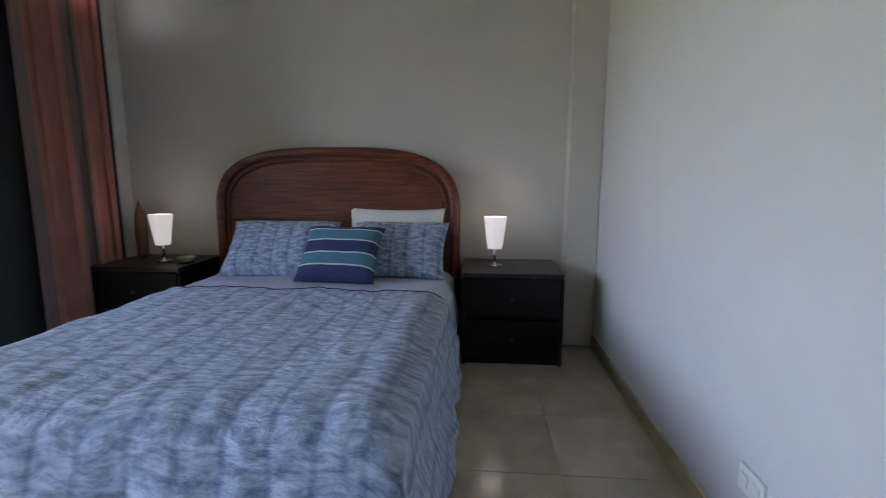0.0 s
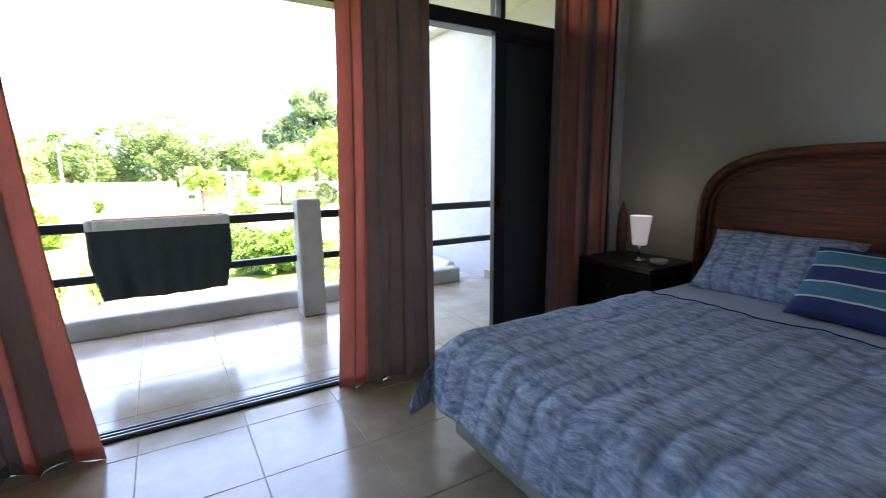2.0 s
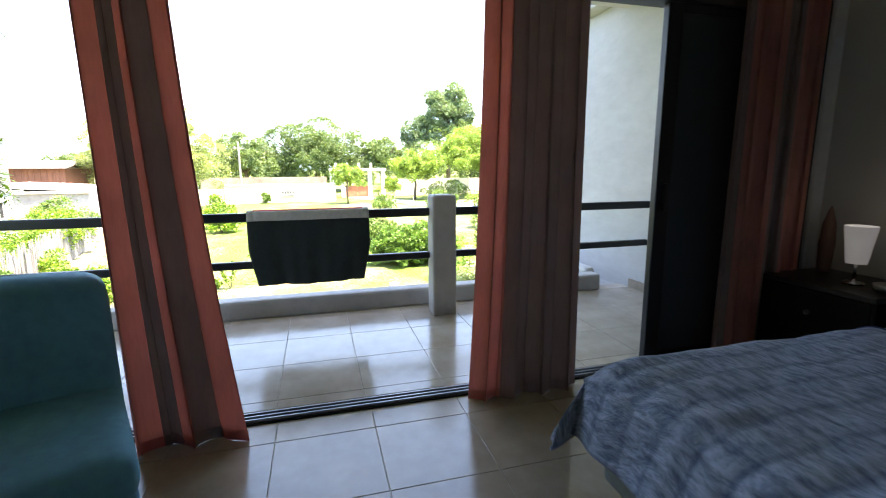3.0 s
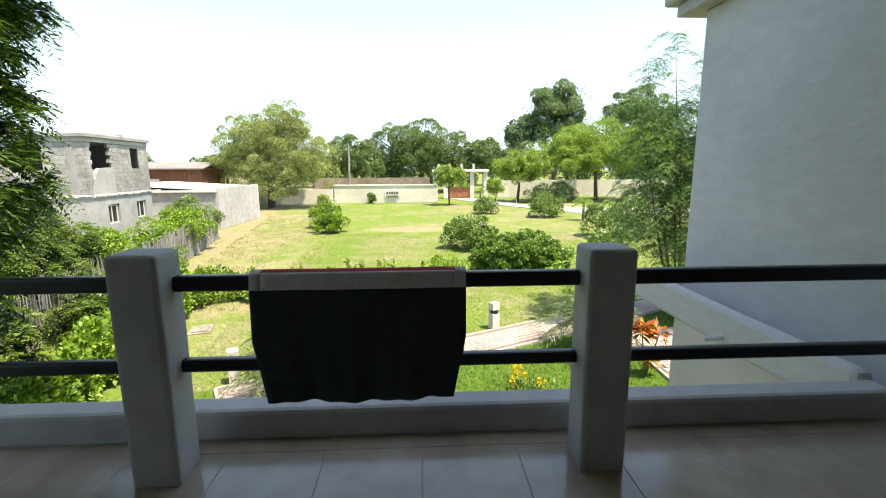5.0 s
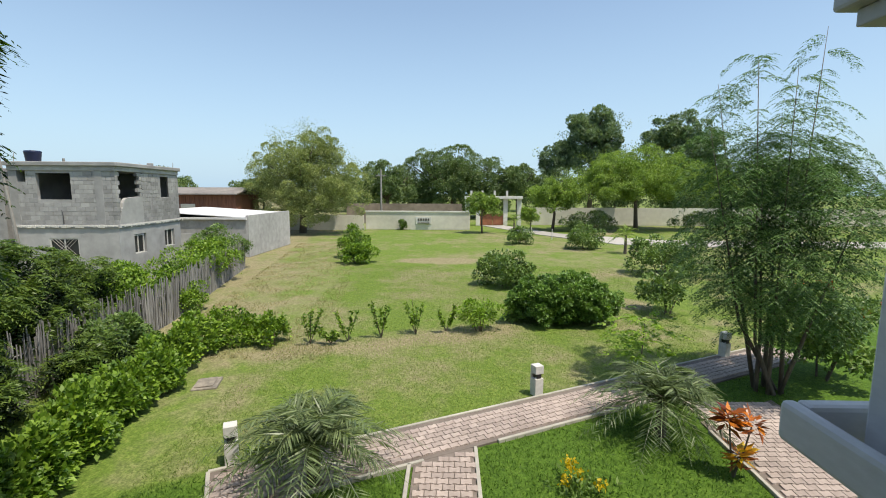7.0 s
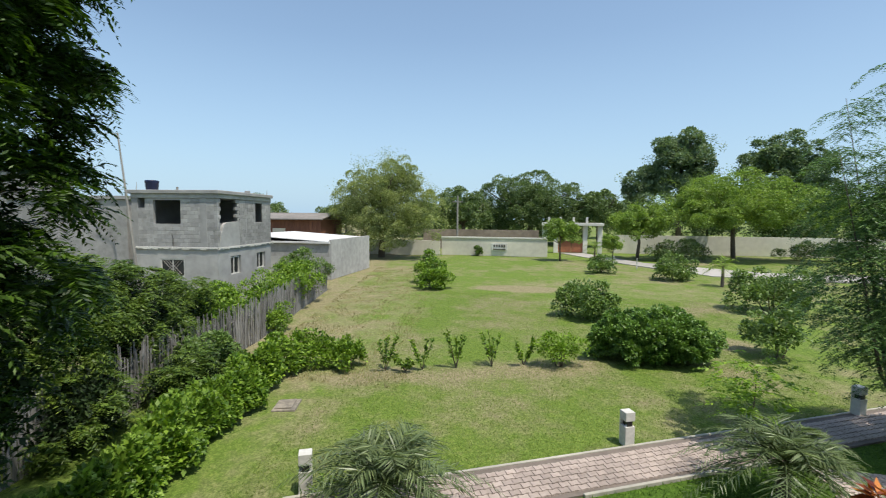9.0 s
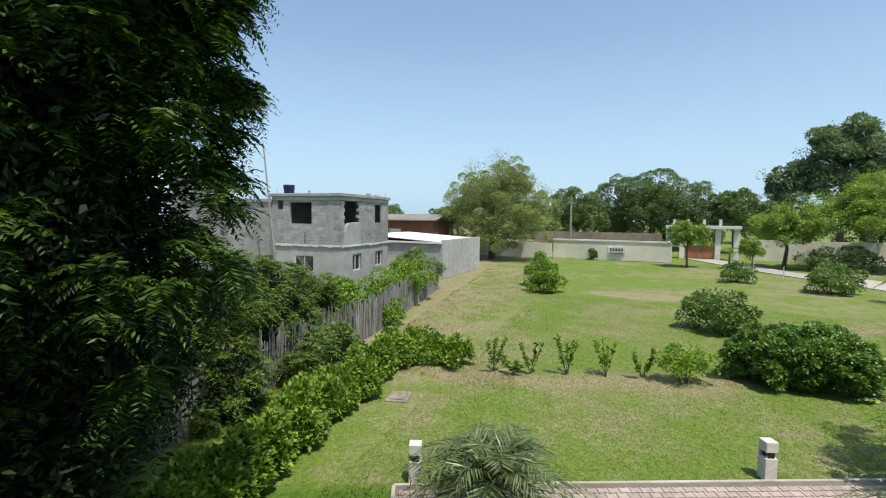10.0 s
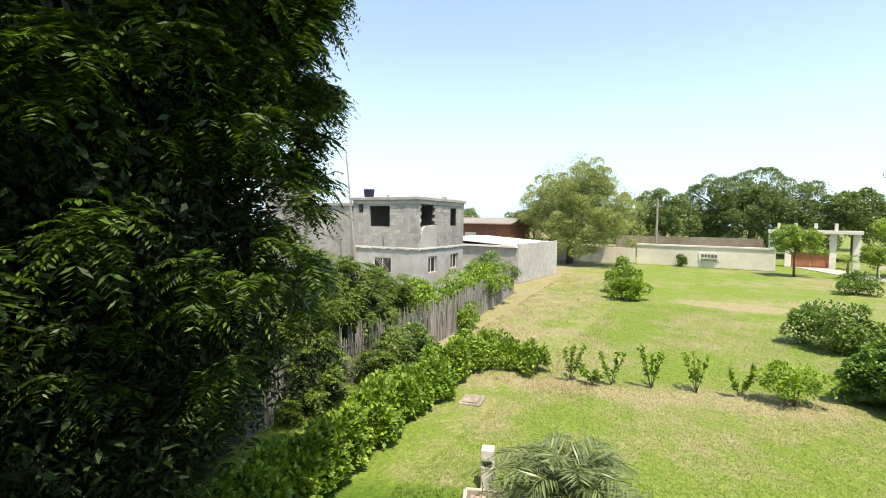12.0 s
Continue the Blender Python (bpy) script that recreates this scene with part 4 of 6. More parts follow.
# ---------------------------------------------------------------- chair
def slipper_chair():
    c = thing("armchair", "deep teal upholstered armless chair beside the terrace door", "chair", at=(-1.37, -0.48, 0))
    c.rotation_euler = (0, 0, radians(23.5))
    w = 0.78

    def blob(name, x0, x1, y0, y1, z0, z1, r, shear=0.0, puff=0.012, crown=0.0):
        """Upholstered block with rounded edges, plumped faces and an arched top."""
        bm = bmesh.new()
        box(bm, x0, x1, y0, y1, z0, z1)
        bmesh.ops.subdivide_edges(bm, edges=bm.edges[:], cuts=15, use_grid_fill=True)
        mid = Vector(((x0 + x1) / 2, (y0 + y1) / 2, (z0 + z1) / 2))
        half = Vector(((x1 - x0) / 2, (y1 - y0) / 2, (z1 - z0) / 2))
        for v in bm.verts:
            q = v.co - mid
            # finer spacing towards the edges
            q = Vector([half[i] * math.sin(max(-1, min(1, q[i] / half[i])) * math.pi / 2) for i in range(3)])
            core = Vector([max(-(half[i] - r), min(half[i] - r, q[i])) for i in range(3)])
            d = q - core
            if d.length > 1e-6:
                q = core + d.normalized() * r
            a_, b_, k_ = q.x / half.x, q.y / half.y, q.z / half.z
            q.z += (puff * (1 - a_ * a_) * (1 - b_ * b_) + crown * (1 - b_ * b_)) * (k_ > 0)
            q.x += puff * (1 - k_ * k_) * (1 - b_ * b_) * (1 if a_ > 0 else -1) * (abs(a_) > 0.5)
            q.x += shear * (q.z + half.z) + 0.003 * noise.noise((q.y * 9, q.z * 9, q.x * 9))
            v.co = mid + q
        return part(name, bm, M_CHAIR, c, "", True)

    blob("seat_base", 0.14, 0.86, -w + 0.01, -0.01, 0.10, 0.32, 0.035, puff=0.0)
    blob("seat_cushion", 0.16, 0.90, -w + 0.002, -0.002, 0.29, 0.45, 0.06, puff=0.02)
    blob("backrest", 0.20, 0.42, -w, 0.0, 0.28, 0.835, 0.07, -0.36, puff=0.015, crown=0.012)
    for x in (0.2, 0.8):
        for y in (-w + 0.06, -0.06):
            part("leg", tube(bmesh.new(), [(x, y, 0.11), (x, y, 0.0)], [0.026, 0.018], 10), M_DARKWOOD, c, "short dark tapered leg")
    return c


slipper_chair()

# ---------------------------------------------------------------- ground
def ground():
    n = 90
    xs = np.concatenate([np.linspace(-900, -110, 14), np.linspace(-100, 6, 60), np.linspace(20, 400, 8)])
    ys = np.concatenate([np.linspace(-700, -60, 10), np.linspace(-50, 50, 70), np.linspace(60, 700, 10)])
    P = np.zeros((len(ys), len(xs), 3))
    for i, y in enumerate(ys):
        for j, x in enumerate(xs):
            far = min(max((-x - 16) / 20, 0), 1)
            P[i, j] = (x, y, G - 0.02 + 0.05 * noise.noise((x * 0.2, y * 0.2, 0)) * far)
    ob = grid_mesh("ground", P, M_LAWN)
    return tagged(ob, "sunlit lawn with dry and bare patches", "lawn", kind="structure")


ground()

# ---------------------------------------------------------------- paved path
U = Vector((-0.446, 0.895, 0)).normalized()
NV = Vector((0.895, 0.446, 0)).normalized()
P0 = Vector((-11.6, -0.52, G))          # on the outer edge of the walk
PW = 1.24


def slab_poly(name, pts, z0, z1, m, label, category="path"):
    bm = bmesh.new()
    lo = [bm.verts.new((x, y, z0)) for x, y in pts]
    hi = [bm.verts.new((x, y, z1)) for x, y in pts]
    bm.faces.new(lo[::-1])
    bm.faces.new(hi)
    for k in range(len(pts)):
        bm.faces.new((lo[k], lo[(k + 1) % len(pts)], hi[(k + 1) % len(pts)], hi[k]))
    bmesh.ops.recalc_face_normals(bm, faces=bm.faces)
    return tagged(part(name, bm, m), label, category, kind="structure")


def along(s_, w):
    v = P0 + U * s_ + NV * w
    return (v.x, v.y)


S0, S1 = -3.55, 12.5
walk_path = slab_poly("path", [along(S0 - 0.0, 0), along(S1, 0), along(S1, PW), along(S0, PW)], G - 0.08, G + 0.022, M_SAND, "garden walk of interlocking pink-grey pavers")
branch_path = slab_poly("path_branch", [(-10.55, -0.12), (-10.95, 0.98), (-3.3, 1.02), (-3.3, -0.10)], G - 0.08, G + 0.018, M_SAND, "paver walk leading to the house")
side_path = slab_poly("path_side", [(-12.1, 5.95), (-13.2, 8.2), (-3.3, 8.2), (-3.3, 5.85)], G - 0.08, G + 0.016, M_SAND, "paver walk along the wing")


def kerb(a, b, label="thin pale concrete edging of the garden walk"):
    a, b = Vector((*a, 0)), Vector((*b, 0))
    ln = (b - a).length
    ob = boxed("path_edging", 0, ln, -0.035, 0.035, G - 0.06, G + 0.05, M_KERB, bevel=0.012)
    ob.matrix_world = pose(a.x, a.y, 0, 0, 0, math.degrees(math.atan2(b.y - a.y, b.x - a.x)))
    tagged(ob, label, "edging", kind="structure")


kerb(along(S0, -0.02), along(S1, -0.02))
kerb(along(1.62, PW + 0.02), along(8.0, PW + 0.02))
kerb(along(S0, PW + 0.02), along(0.02, PW + 0.02))
kerb(along(S0, 0), along(S0, PW))
kerb((-10.37, -0.2), (-3.3, -0.14))
kerb((-10.95, 1.03), (-3.3, 1.06))
kerb((-11.7, 5.92), (-3.3, 5.82))
kerb((-12.8, 8.22), (-3.3, 8.22))


# ---------------------------------------------------------------- path lights
def bollard():
    b = thing("path_light", "white concrete garden path light with a slotted head", "path light", "path lights")
    w = 0.115
    boxed("base", -w, w, -w, w, 0.0, 0.44, M_BOLLARD, b, 0.008)
    boxed("core", -w + 0.05, w - 0.02, -w + 0.05, w - 0.05, 0.44, 0.56, M_DARKPLASTIC, b, 0.004, "dark lamp recess")
    boxed("back_web", -w, -w + 0.05, -w, w, 0.44, 0.56, M_BOLLARD, b, 0.004)
    boxed("cap", -w, w, -w, w, 0.56, 0.76, M_BOLLARD, b, 0.008)
    for y in (-0.05, 0.05):
        part("lens", lathe(bmesh.new(), [(0.03, 0.0), (0.034, 0.02), (0.02, 0.035)], at=(w - 0.06, y, 0.45), sides=12), M_CHROME, b)
    return b


bo = bollard()
bo.matrix_basis = pose(-10.33, -3.42, G, 0, 0, 24)
copy_thing(bo, pose(-13.36, 2.64, G, 0, 0, 24))
copy_thing(bo, pose(-16.15, 8.8, G, 0, 0, 24))

for y in (4.2, 6.0, 7.8):
    st = thing("garden_stake", "thin pale stake beside the drive", "stake", "drive stakes", at=(-53.0 + (y - 4) * 1.2, y + 5.0, G))
    part("stick", tube(bmesh.new(), [(0, 0, -0.05), (0, 0, 1.1)], [0.05, 0.04], 6), M_BOLLARD, st)
cover = thing("inspection_cover", "weathered broken concrete inspection cover in the lawn", "drain cover", at=(-13.75, -5.72, G))
cover.rotation_euler = (radians(2), 0, radians(14))
boxed("frame", -0.36, 0.36, -0.3, 0.3, -0.05, 0.02, M_STONE, cover, 0.015)
boxed("lid", -0.3, 0.26, -0.24, 0.2, 0.018, 0.05, M_STONE, cover, 0.012)


# ---------------------------------------------------------------- unfinished concrete house
HX, HY, HTURN = -23.37, -14.81, 4.66          # near corner, and its turn
HM = pose(HX, HY, G, 0, 0, HTURN)


def wall_with_holes(name, length, height, holes, thick, m, parent):
    """Wall along +x from the origin, z up, outer face at y = 0; holes as (x0, x1, z0, z1)."""
    bm = bmesh.new()
    xs = sorted({0, length, *[h[0] for h in holes], *[h[1] for h in holes]})
    zs = sorted({0, height, *[h[2] for h in holes], *[h[3] for h in holes]})
    for a, b in zip(xs, xs[1:]):
        for c, d in zip(zs, zs[1:]):
            if any(h[0] <= a and b <= h[1] and h[2] <= c and d <= h[3] for h in holes):
                continue
            box(bm, a, b, 0, thick, c, d)
    bmesh.ops.remove_doubles(bm, verts=bm.verts, dist=1e-4)
    inner = [f for f in bm.faces if sum(1 for g in bm.faces if g is not f and set(g.verts) == set(f.verts))]
    bmesh.ops.delete(bm, geom=inner, context="FACES")
    return part(name, bm, m, parent)


def grey_house():
    h = thing("unfinished_house", "unfinished two-storey grey concrete block house", "house", at=(HX, HY, G))
    h.rotation_euler = (0, 0, radians(HTURN))
    SL = 3.30                      # slab level
    T = 6.20                       # roof line
    LX, LY = 5.5, 4.6
    def put(ob, m):
        ob.data.transform(m)
        if m.determinant() < 0:
            ob.data.flip_normals()
        return ob
    t = 0.15
    # east face (towards the garden): measured from the near corner
    lower_e = [(1.82, 3.11, 1.84, 2.73)]
    upper_e = [(1.95, 3.42, 1.2, 2.39), (3.87, 4.43, 2.0, 2.5)]
    put(wall_with_holes("ground_wall", LY, SL, lower_e, t, M_PLASTER, h), Matrix.Translation((0, 0, 0)) @ pose(0, 0, 0, 0, 0, -90) @ Matrix.Diagonal((1, 1, 1, 1)) @ Matrix.Translation((0, -t, 0)))
    put(wall_with_holes("upper_wall", LY, T - SL - 0.25, upper_e, t, M_MORTAR, h), pose(0, 0, SL, 0, 0, -90) @ Matrix.Translation((0, -t, 0)))
    # north face (turned to the lawn), from the near corner backwards
    lower_n = [(0.95, 1.95, 1.85, 2.8), (3.65, 4.65, 1.9, 2.8)]
    upper_n = [(0.02, 1.95, 0.1, 2.5), (3.55, 4.45, 1.27, 2.36), (2.68, 2.82, 0.8, 0.95), (2.70, 2.84, 1.2, 1.36), (2.66, 2.80, 1.95, 2.1)]
    for nm, hh, z, holes, m in (("ground_wall", SL, 0, lower_n, M_PLASTER), ("upper_wall", T - SL - 0.25, SL, upper_n, M_MORTAR)):
        put(wall_with_holes(nm, LX - t, hh, holes, t, m, h), Matrix.Translation((-t, -t, z)) @ pose(0, 0, 0, 0, 0, 180) @ Matrix.Translation((0, -t, 0)))
    # rear walls close the shell
    boxed("rear_wall", -LX, -LX + t, -LY, -t, 0, T - 0.25, M_CONCRETE, h)
    boxed("rear_wall", -LX + t, -t, -LY, -LY + t, 0, T - 0.25, M_CONCRETE, h)
    boxed("floor_slab", -LX + 0.02, 0.05, -LY + 0.02, 0.05, SL - 0.12, SL + 0.06, M_CONCRETE, h, 0.02)
    boxed("roof_slab", -LX - 0.1, 0.16, -LY - 0.1, 0.16, T - 0.19, T, M_CONCRETE, h, 0.03)
    boxed("ring_beam", -LX, 0.06, -LY, 0.06, T - 0.4, T - 0.19, M_BLOCK, h, 0.012)
    boxed("roof_upstand", -LX * 0.55, -LX * 0.5, -0.1, 0.1, T, T + 0.12, M_CONCRETE, h, 0.02)
    # columns at the corners and beside the openings
    for x, y in ((-0.17, -0.75), (-0.17, -LY + 0.17)):
        boxed("column", x - 0.16, x + 0.20, y - 0.16, y + 0.20, SL, T - 0.4, M_CONCRETE, h, 0.015)
    # broken rendered infill left in the big opening, and the render band that goes on from it
    bm = bmesh.new()
    rsb = random.Random(12)
    edge = [(0.06, 0.05), (0.1, 0.22), (0.2, 0.4), (0.24, 0.62), (0.36, 0.8), (0.42, 0.98), (0.55, 1.12), (0.72, 1.2), (1.3, 1.23), (1.97, 1.27)]
    top = [(a + rsb.uniform(-0.02, 0.02), b + rsb.uniform(-0.015, 0.015)) for a, b in edge]
    ring = [(0.04, 0.0)] + top + [(1.97, 0.0)]
    lo = [bm.verts.new((-a, 0.035, SL + 0.06 + b)) for a, b in ring]
    hi = [bm.verts.new((-a, -0.13, SL + 0.06 + b)) for a, b in ring]
    bm.faces.new(lo)
    bm.faces.new(hi[::-1])
    for k in range(len(ring)):
        bm.faces.new((lo[k], hi[k], hi[(k + 1) % len(ring)], lo[(k + 1) % len(ring)]))
    bmesh.ops.recalc_face_normals(bm, faces=bm.faces)
    part("infill", bm, M_PLASTER, h, "broken rendered infill")
    # toothed block ends beside the opening
    for k in range(6):
        w_ = 0.34 if k % 2 else 0.16
        boxed("block_end", -1.97, -1.97 + w_, -0.13, 0.022, SL + 1.35 + k * 0.19, SL + 1.528 + k * 0.19, M_BLOCK, h, 0.01, seg=1)
    for k in range(12):
        boxed("block_end", -0.16 - (0.1 if k % 2 else 0.0), 0.022, -0.16, 0.022, SL + 0.07 + k * 0.2, SL + 0.258 + k * 0.2, M_BLOCK, h, 0.01, seg=1)
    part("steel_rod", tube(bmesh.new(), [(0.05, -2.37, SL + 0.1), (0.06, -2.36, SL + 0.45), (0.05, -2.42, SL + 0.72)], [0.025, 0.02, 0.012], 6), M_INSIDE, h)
    # windows on the ground floor
    def window(m, w, hh, grille):
        win = boxed("window", 0, w, 0.05, 0.08, 0, hh, M_SCREEN, h, label="dark barred window")
        fr = bmesh.new()
        for a in ((0, w, 0, 0.05), (0, w, hh - 0.05, hh), (0, 0.05, 0.05, hh - 0.05), (w - 0.05, w, 0.05, hh - 0.05), (w / 2 - 0.02, w / 2 + 0.02, 0.05, hh - 0.05)):
            box(fr, a[0], a[1], 0.0, 0.045, a[2], a[3])
        f_ = part("window_frame", fr, M_BOLLARD, win)
        objs = [win, f_]
        if grille:
            bars = bmesh.new()
            for k in range(-4, 9):
                for sg in (1, -1):
                    x0 = w / 2 + k * 0.16
                    pts = []
                    for zz in (0.05, hh - 0.05):
                        xx = x0 + sg * (zz - hh / 2)
                        pts.append((xx, -0.01, zz))
                    (ax, _, az), (bx, _, bz) = pts
                    if min(ax, bx) < 0.03 or max(ax, bx) > w - 0.03:
                        continue
                    tube(bars, [(ax, -0.012 * sg, az), (bx, -0.012 * sg, bz)], [0.014, 0.014], 5)
            objs.append(part("grille", bars, M_POLE, win))
        for o in objs:
            o.data.transform(m)
            if m.determinant() < 0:
                o.data.flip_normals()
    window(pose(0, -1.82, 1.84, 0, 0, -90) @ Matrix.Diagonal((1, -1, 1, 1)) @ Matrix.Translation((0, 0.02, 0)), 1.29, 0.89, True)
    for x, z in ((-0.95, 1.85), (-3.65, 1.9)):
        window(pose(x, -0.04, z, 0, 0, 180), 1.0, 0.92, False)
    # steel rods left on the roof
    for x, y, l in ((-0.12, -LY + 0.2, 0.4), (-LX + 0.2, -0.1, 0.3)):
        part("steel_rod", tube(bmesh.new(), [(x, y, T - 0.05), (x - 0.05, y, T + l)], [0.02, 0.012], 6), M_POLE, h)
    # ragged cable drip lines of mortar
    rs = random.Random(4)
    bm = bmesh.new()
    y = 0.0
    for k in range(46):
        box(bm, 0.05, 0.075, -k * 0.1 - 0.09, -k * 0.1, SL - 0.02 - rs.random() * 0.09, SL + 0.03, 0.006, 1)
    part("mortar_drip", bm, M_CREAMCAP, h, "ragged pale mortar line")
    bm = bmesh.new()
    for k in range(66):
        box(bm, -k * 0.1 - 0.09, -k * 0.1, 0.05, 0.075, SL - 0.02 - rs.random() * 0.09, SL + 0.03, 0.006, 1)
    part("mortar_drip", bm, M_CREAMCAP, h, "ragged pale mortar line")
    return h, SL, T, LX, LY, upper_e, upper_n


house_info = grey_house()

tank = thing("water_tank", "dark navy plastic water tank on the concrete house roof", "water tank", at=tuple(HM @ Vector((-0.9, -4.15, 6.2))))
part("body", lathe(bmesh.new(), [(0.26, 0), (0.28, 0.04), (0.33, 0.46), (0.34, 0.5), (0.30, 0.54), (0.1, 0.56)], sides=20), mat("navy_tank_plastic", (0.012, 0.02, 0.07), None, 6, 0.4), tank, "", True)
lean = thing("leaning_pole", "tall thin pale pole leaning beside the concrete house", "pole", at=tuple(HM @ Vector((0.35, -3.98, 0.0))))
part("shaft", tube(bmesh.new(), [(0, 0, -0.1), (0.02, -0.25, 3.0), (0.05, -0.95, 9.0)], [0.075, 0.065, 0.035], 8), M_POLE, lean)
part("arm", tube(bmesh.new(), [(0.05, -0.93, 8.95), (0.05, -2.2, 9.02)], [0.02, 0.012], 6), M_POLE, lean)

# house joined on beyond the gap, half hidden by the tree
back = thing("rear_house", "grey block house with a pale panel beside the concrete house", "house", at=(HX, HY, G))
back.rotation_euler = (0, 0, radians(HTURN))
boxed("wall", -1.4, -1.15, -13.0, -5.85, 0, 5.75, M_BLOCK, back, 0.015)
boxed("roof", -6.0, -1.05, -13.1, -5.75, 5.75, 5.95, M_CONCRETE, back, 0.02)
boxed("side_wall", -6.0, -1.4, -6.1, -5.85, 0, 5.75, M_BLOCK, back)
boxed("panel", -2.4, -2.2, -5.85, -4.6, 4.55, 6.1, M_CREAM, back, 0.01, "pale cream sheet panel")
# slab behind the gap, with the shade of the opening put into its colour
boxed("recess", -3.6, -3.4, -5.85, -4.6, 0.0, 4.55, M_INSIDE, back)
boxed("sill_wall", -2.4, -2.2, -5.85, -4.6, 0.0, 3.45, M_CONCRETE, back, 0.01)
tw = thing("stair_tower", "plain grey block stair tower behind the houses", "building", at=(-31.0, -35.6, G))
boxed("wall", -1.6, 1.6, -1.6, 1.6, 0, 8.3, M_BLOCK, tw, 0.02)
boxed("roof", -1.75, 1.75, -1.75, 1.75, 8.3, 8.5, M_CONCRETE, tw, 0.02)
bt_ = thing("roof_tank", "blue plastic water tank on the stair tower roof", "water tank", at=(-31.0, -35.6, G + 8.5))
part("body", lathe(bmesh.new(), [(0.5, 0), (0.55, 0.1), (0.55, 0.9), (0.45, 1.05), (0.2, 1.15)], sides=20), M_BLUE, bt_, "", True)


# low shed with the bright roof beside the lawn
def long_shed():
    s_ = thing("block_shed", "low grey block shed with a bright white roof", "shed", at=(-36.3, -14.6, G))
    boxed("long_wall", -8.6, 0, -0.2, 0, 0, 3.12, M_RENDER, s_, 0.01, "rough pale render wall")
    boxed("end_wall", -0.2, 0.0, -7.5, -0.2, 0, 2.85, M_BLOCK, s_, 0.01)
    boxed("end_band", 0.0, 0.03, -7.5, 0, 0, 1.75, M_PLASTER, s_, 0.005)
    boxed("rear_wall", -8.6, -0.2, -7.5, -7.3, 0, 3.3, M_PLASTER, s_)
    boxed("far_wall", -8.6, -8.4, -7.3, -0.2, 0, 3.05, M_PLASTER, s_)
    bm = bmesh.new()
    n = 44
    vs = []
    for k in range(n + 1):
        x = 0.15 - 8.6 * k / n
        z = 0.03 * (k % 2)
        vs.append([bm.verts.new((x, -0.25, 2.98 + z)), bm.verts.new((x, -7.7, 3.42 + z)), bm.verts.new((x, -0.25, 2.93 + z)), bm.verts.new((x, -7.7, 3.37 + z))])
    for a, b in zip(vs, vs[1:]):
        bm.faces.new((a[0], b[0], b[1], a[1]))
        bm.faces.new((a[3], b[3], b[2], a[2]))
    for e in (vs[0], vs[-1]):
        bm.faces.new((e[0], e[1], e[3], e[2]))
    part("roof_sheet", bm, M_WHITEROOF, s_, "white corrugated roof sheets")
    boxed("roof_edge", 0.0, 0.18, -7.6, -0.1, 2.80, 2.96, M_WHITEROOF, s_, 0.02)


long_shed()


def brown_house():
    b = thing("boarded_house", "reddish-brown boarded house with a low grey roof", "house", at=(-52.0, -28.0, G))
    boxed("wall", -6, 0, -8, 5, 0, 4.5, M_RUST, b, 0.01)
    for k in range(26):
        boxed("board", 0.0, 0.03, -7.9 + k * 0.5, -7.9 + k * 0.5 + 0.44, 0.3, 4.45, M_RUST, b)
    boxed("window", 0.03, 0.06, -1.0, 0.6, 2.6, 3.5, M_CREAM, b, 0.01, "pale shuttered window")
    bm = bmesh.new()
    for x0, x1, za, zb in ((-3, 0.7, 5.2, 4.5), (-3, -6.6, 5.2, 4.5)):
        a = [bm.verts.new(p) for p in ((x0, -8.5, za), (x0, 5.5, za), (x1, 5.5, zb), (x1, -8.5, zb))]
        c = [bm.verts.new((v.co.x, v.co.y, v.co.z + 0.12)) for v in a]
        bm.faces.new(a)
        bm.faces.new(c)
        for k in range(4):
            bm.faces.new((a[k], a[(k + 1) % 4], c[(k + 1) % 4], c[k]))
    bmesh.ops.recalc_face_normals(bm, faces=bm.faces)
    part("roof", bm, M_GREYROOF, b)


brown_house()

# ---------------------------------------------------------------- boundary wall, gate and drive
structure("boundary_wall", -62.4, -62.1, -10.75, 2.75, G, G + 2.25, M_CREAM, "cream painted boundary wall across the lawn")
structure("boundary_wall_cap", -62.5, -62.0, -10.85, 2.85, G + 2.25, G + 2.42, M_CREAMCAP, "pale coping of the boundary wall", "coping")
structure("boundary_wall_low", -61.0, -60.7, -26.0, -10.75, G, G + 1.9, M_CREAM, "lower grey-cream boundary wall behind the tree")
structure("boundary_wall_right", -72.0, -71.7, 12.5, 70.0, G, G + 2.6, M_CREAM, "far cream boundary wall beyond the drive")
structure("boundary_wall_return", -72.0, -62.4, 2.55, 2.85, G, G + 2.2, M_CREAM, "cream wall returning to the gate")
structure("boundary_wall_rear", -74.3, -74.0, -16.0, 2.0, G, G + 3.05, M_RUSTWALL, "weathered brownish wall beyond the boundary wall")
sign = thing("wall_sign", "framed cream relief sign on the boundary wall", "sign", at=(-62.1, -3.2, G + 1.15))
boxed("board", 0, 0.08, -1.0, 1.0, -0.45, 0.5, M_CREAMCAP, sign, 0.02)
for k in range(5):
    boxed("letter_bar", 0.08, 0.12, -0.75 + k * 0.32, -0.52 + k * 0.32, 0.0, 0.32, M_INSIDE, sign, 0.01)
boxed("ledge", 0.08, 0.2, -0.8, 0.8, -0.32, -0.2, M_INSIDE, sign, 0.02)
gate = thing("gateway", "white flat-roofed gateway with orange gates", "gate", at=(-70.0, 5.9, G))
for y in (-3.2, -1.6, 2.4, 4.4):
    boxed("pillar", -0.3, 0.3, y - 0.3, y + 0.3, 0, 3.9, M_CREAMCAP, gate, 0.03)
boxed("lintel", -0.8, 0.8, -3.6, 4.8, 3.9, 4.3, M_CREAMCAP, gate, 0.03)
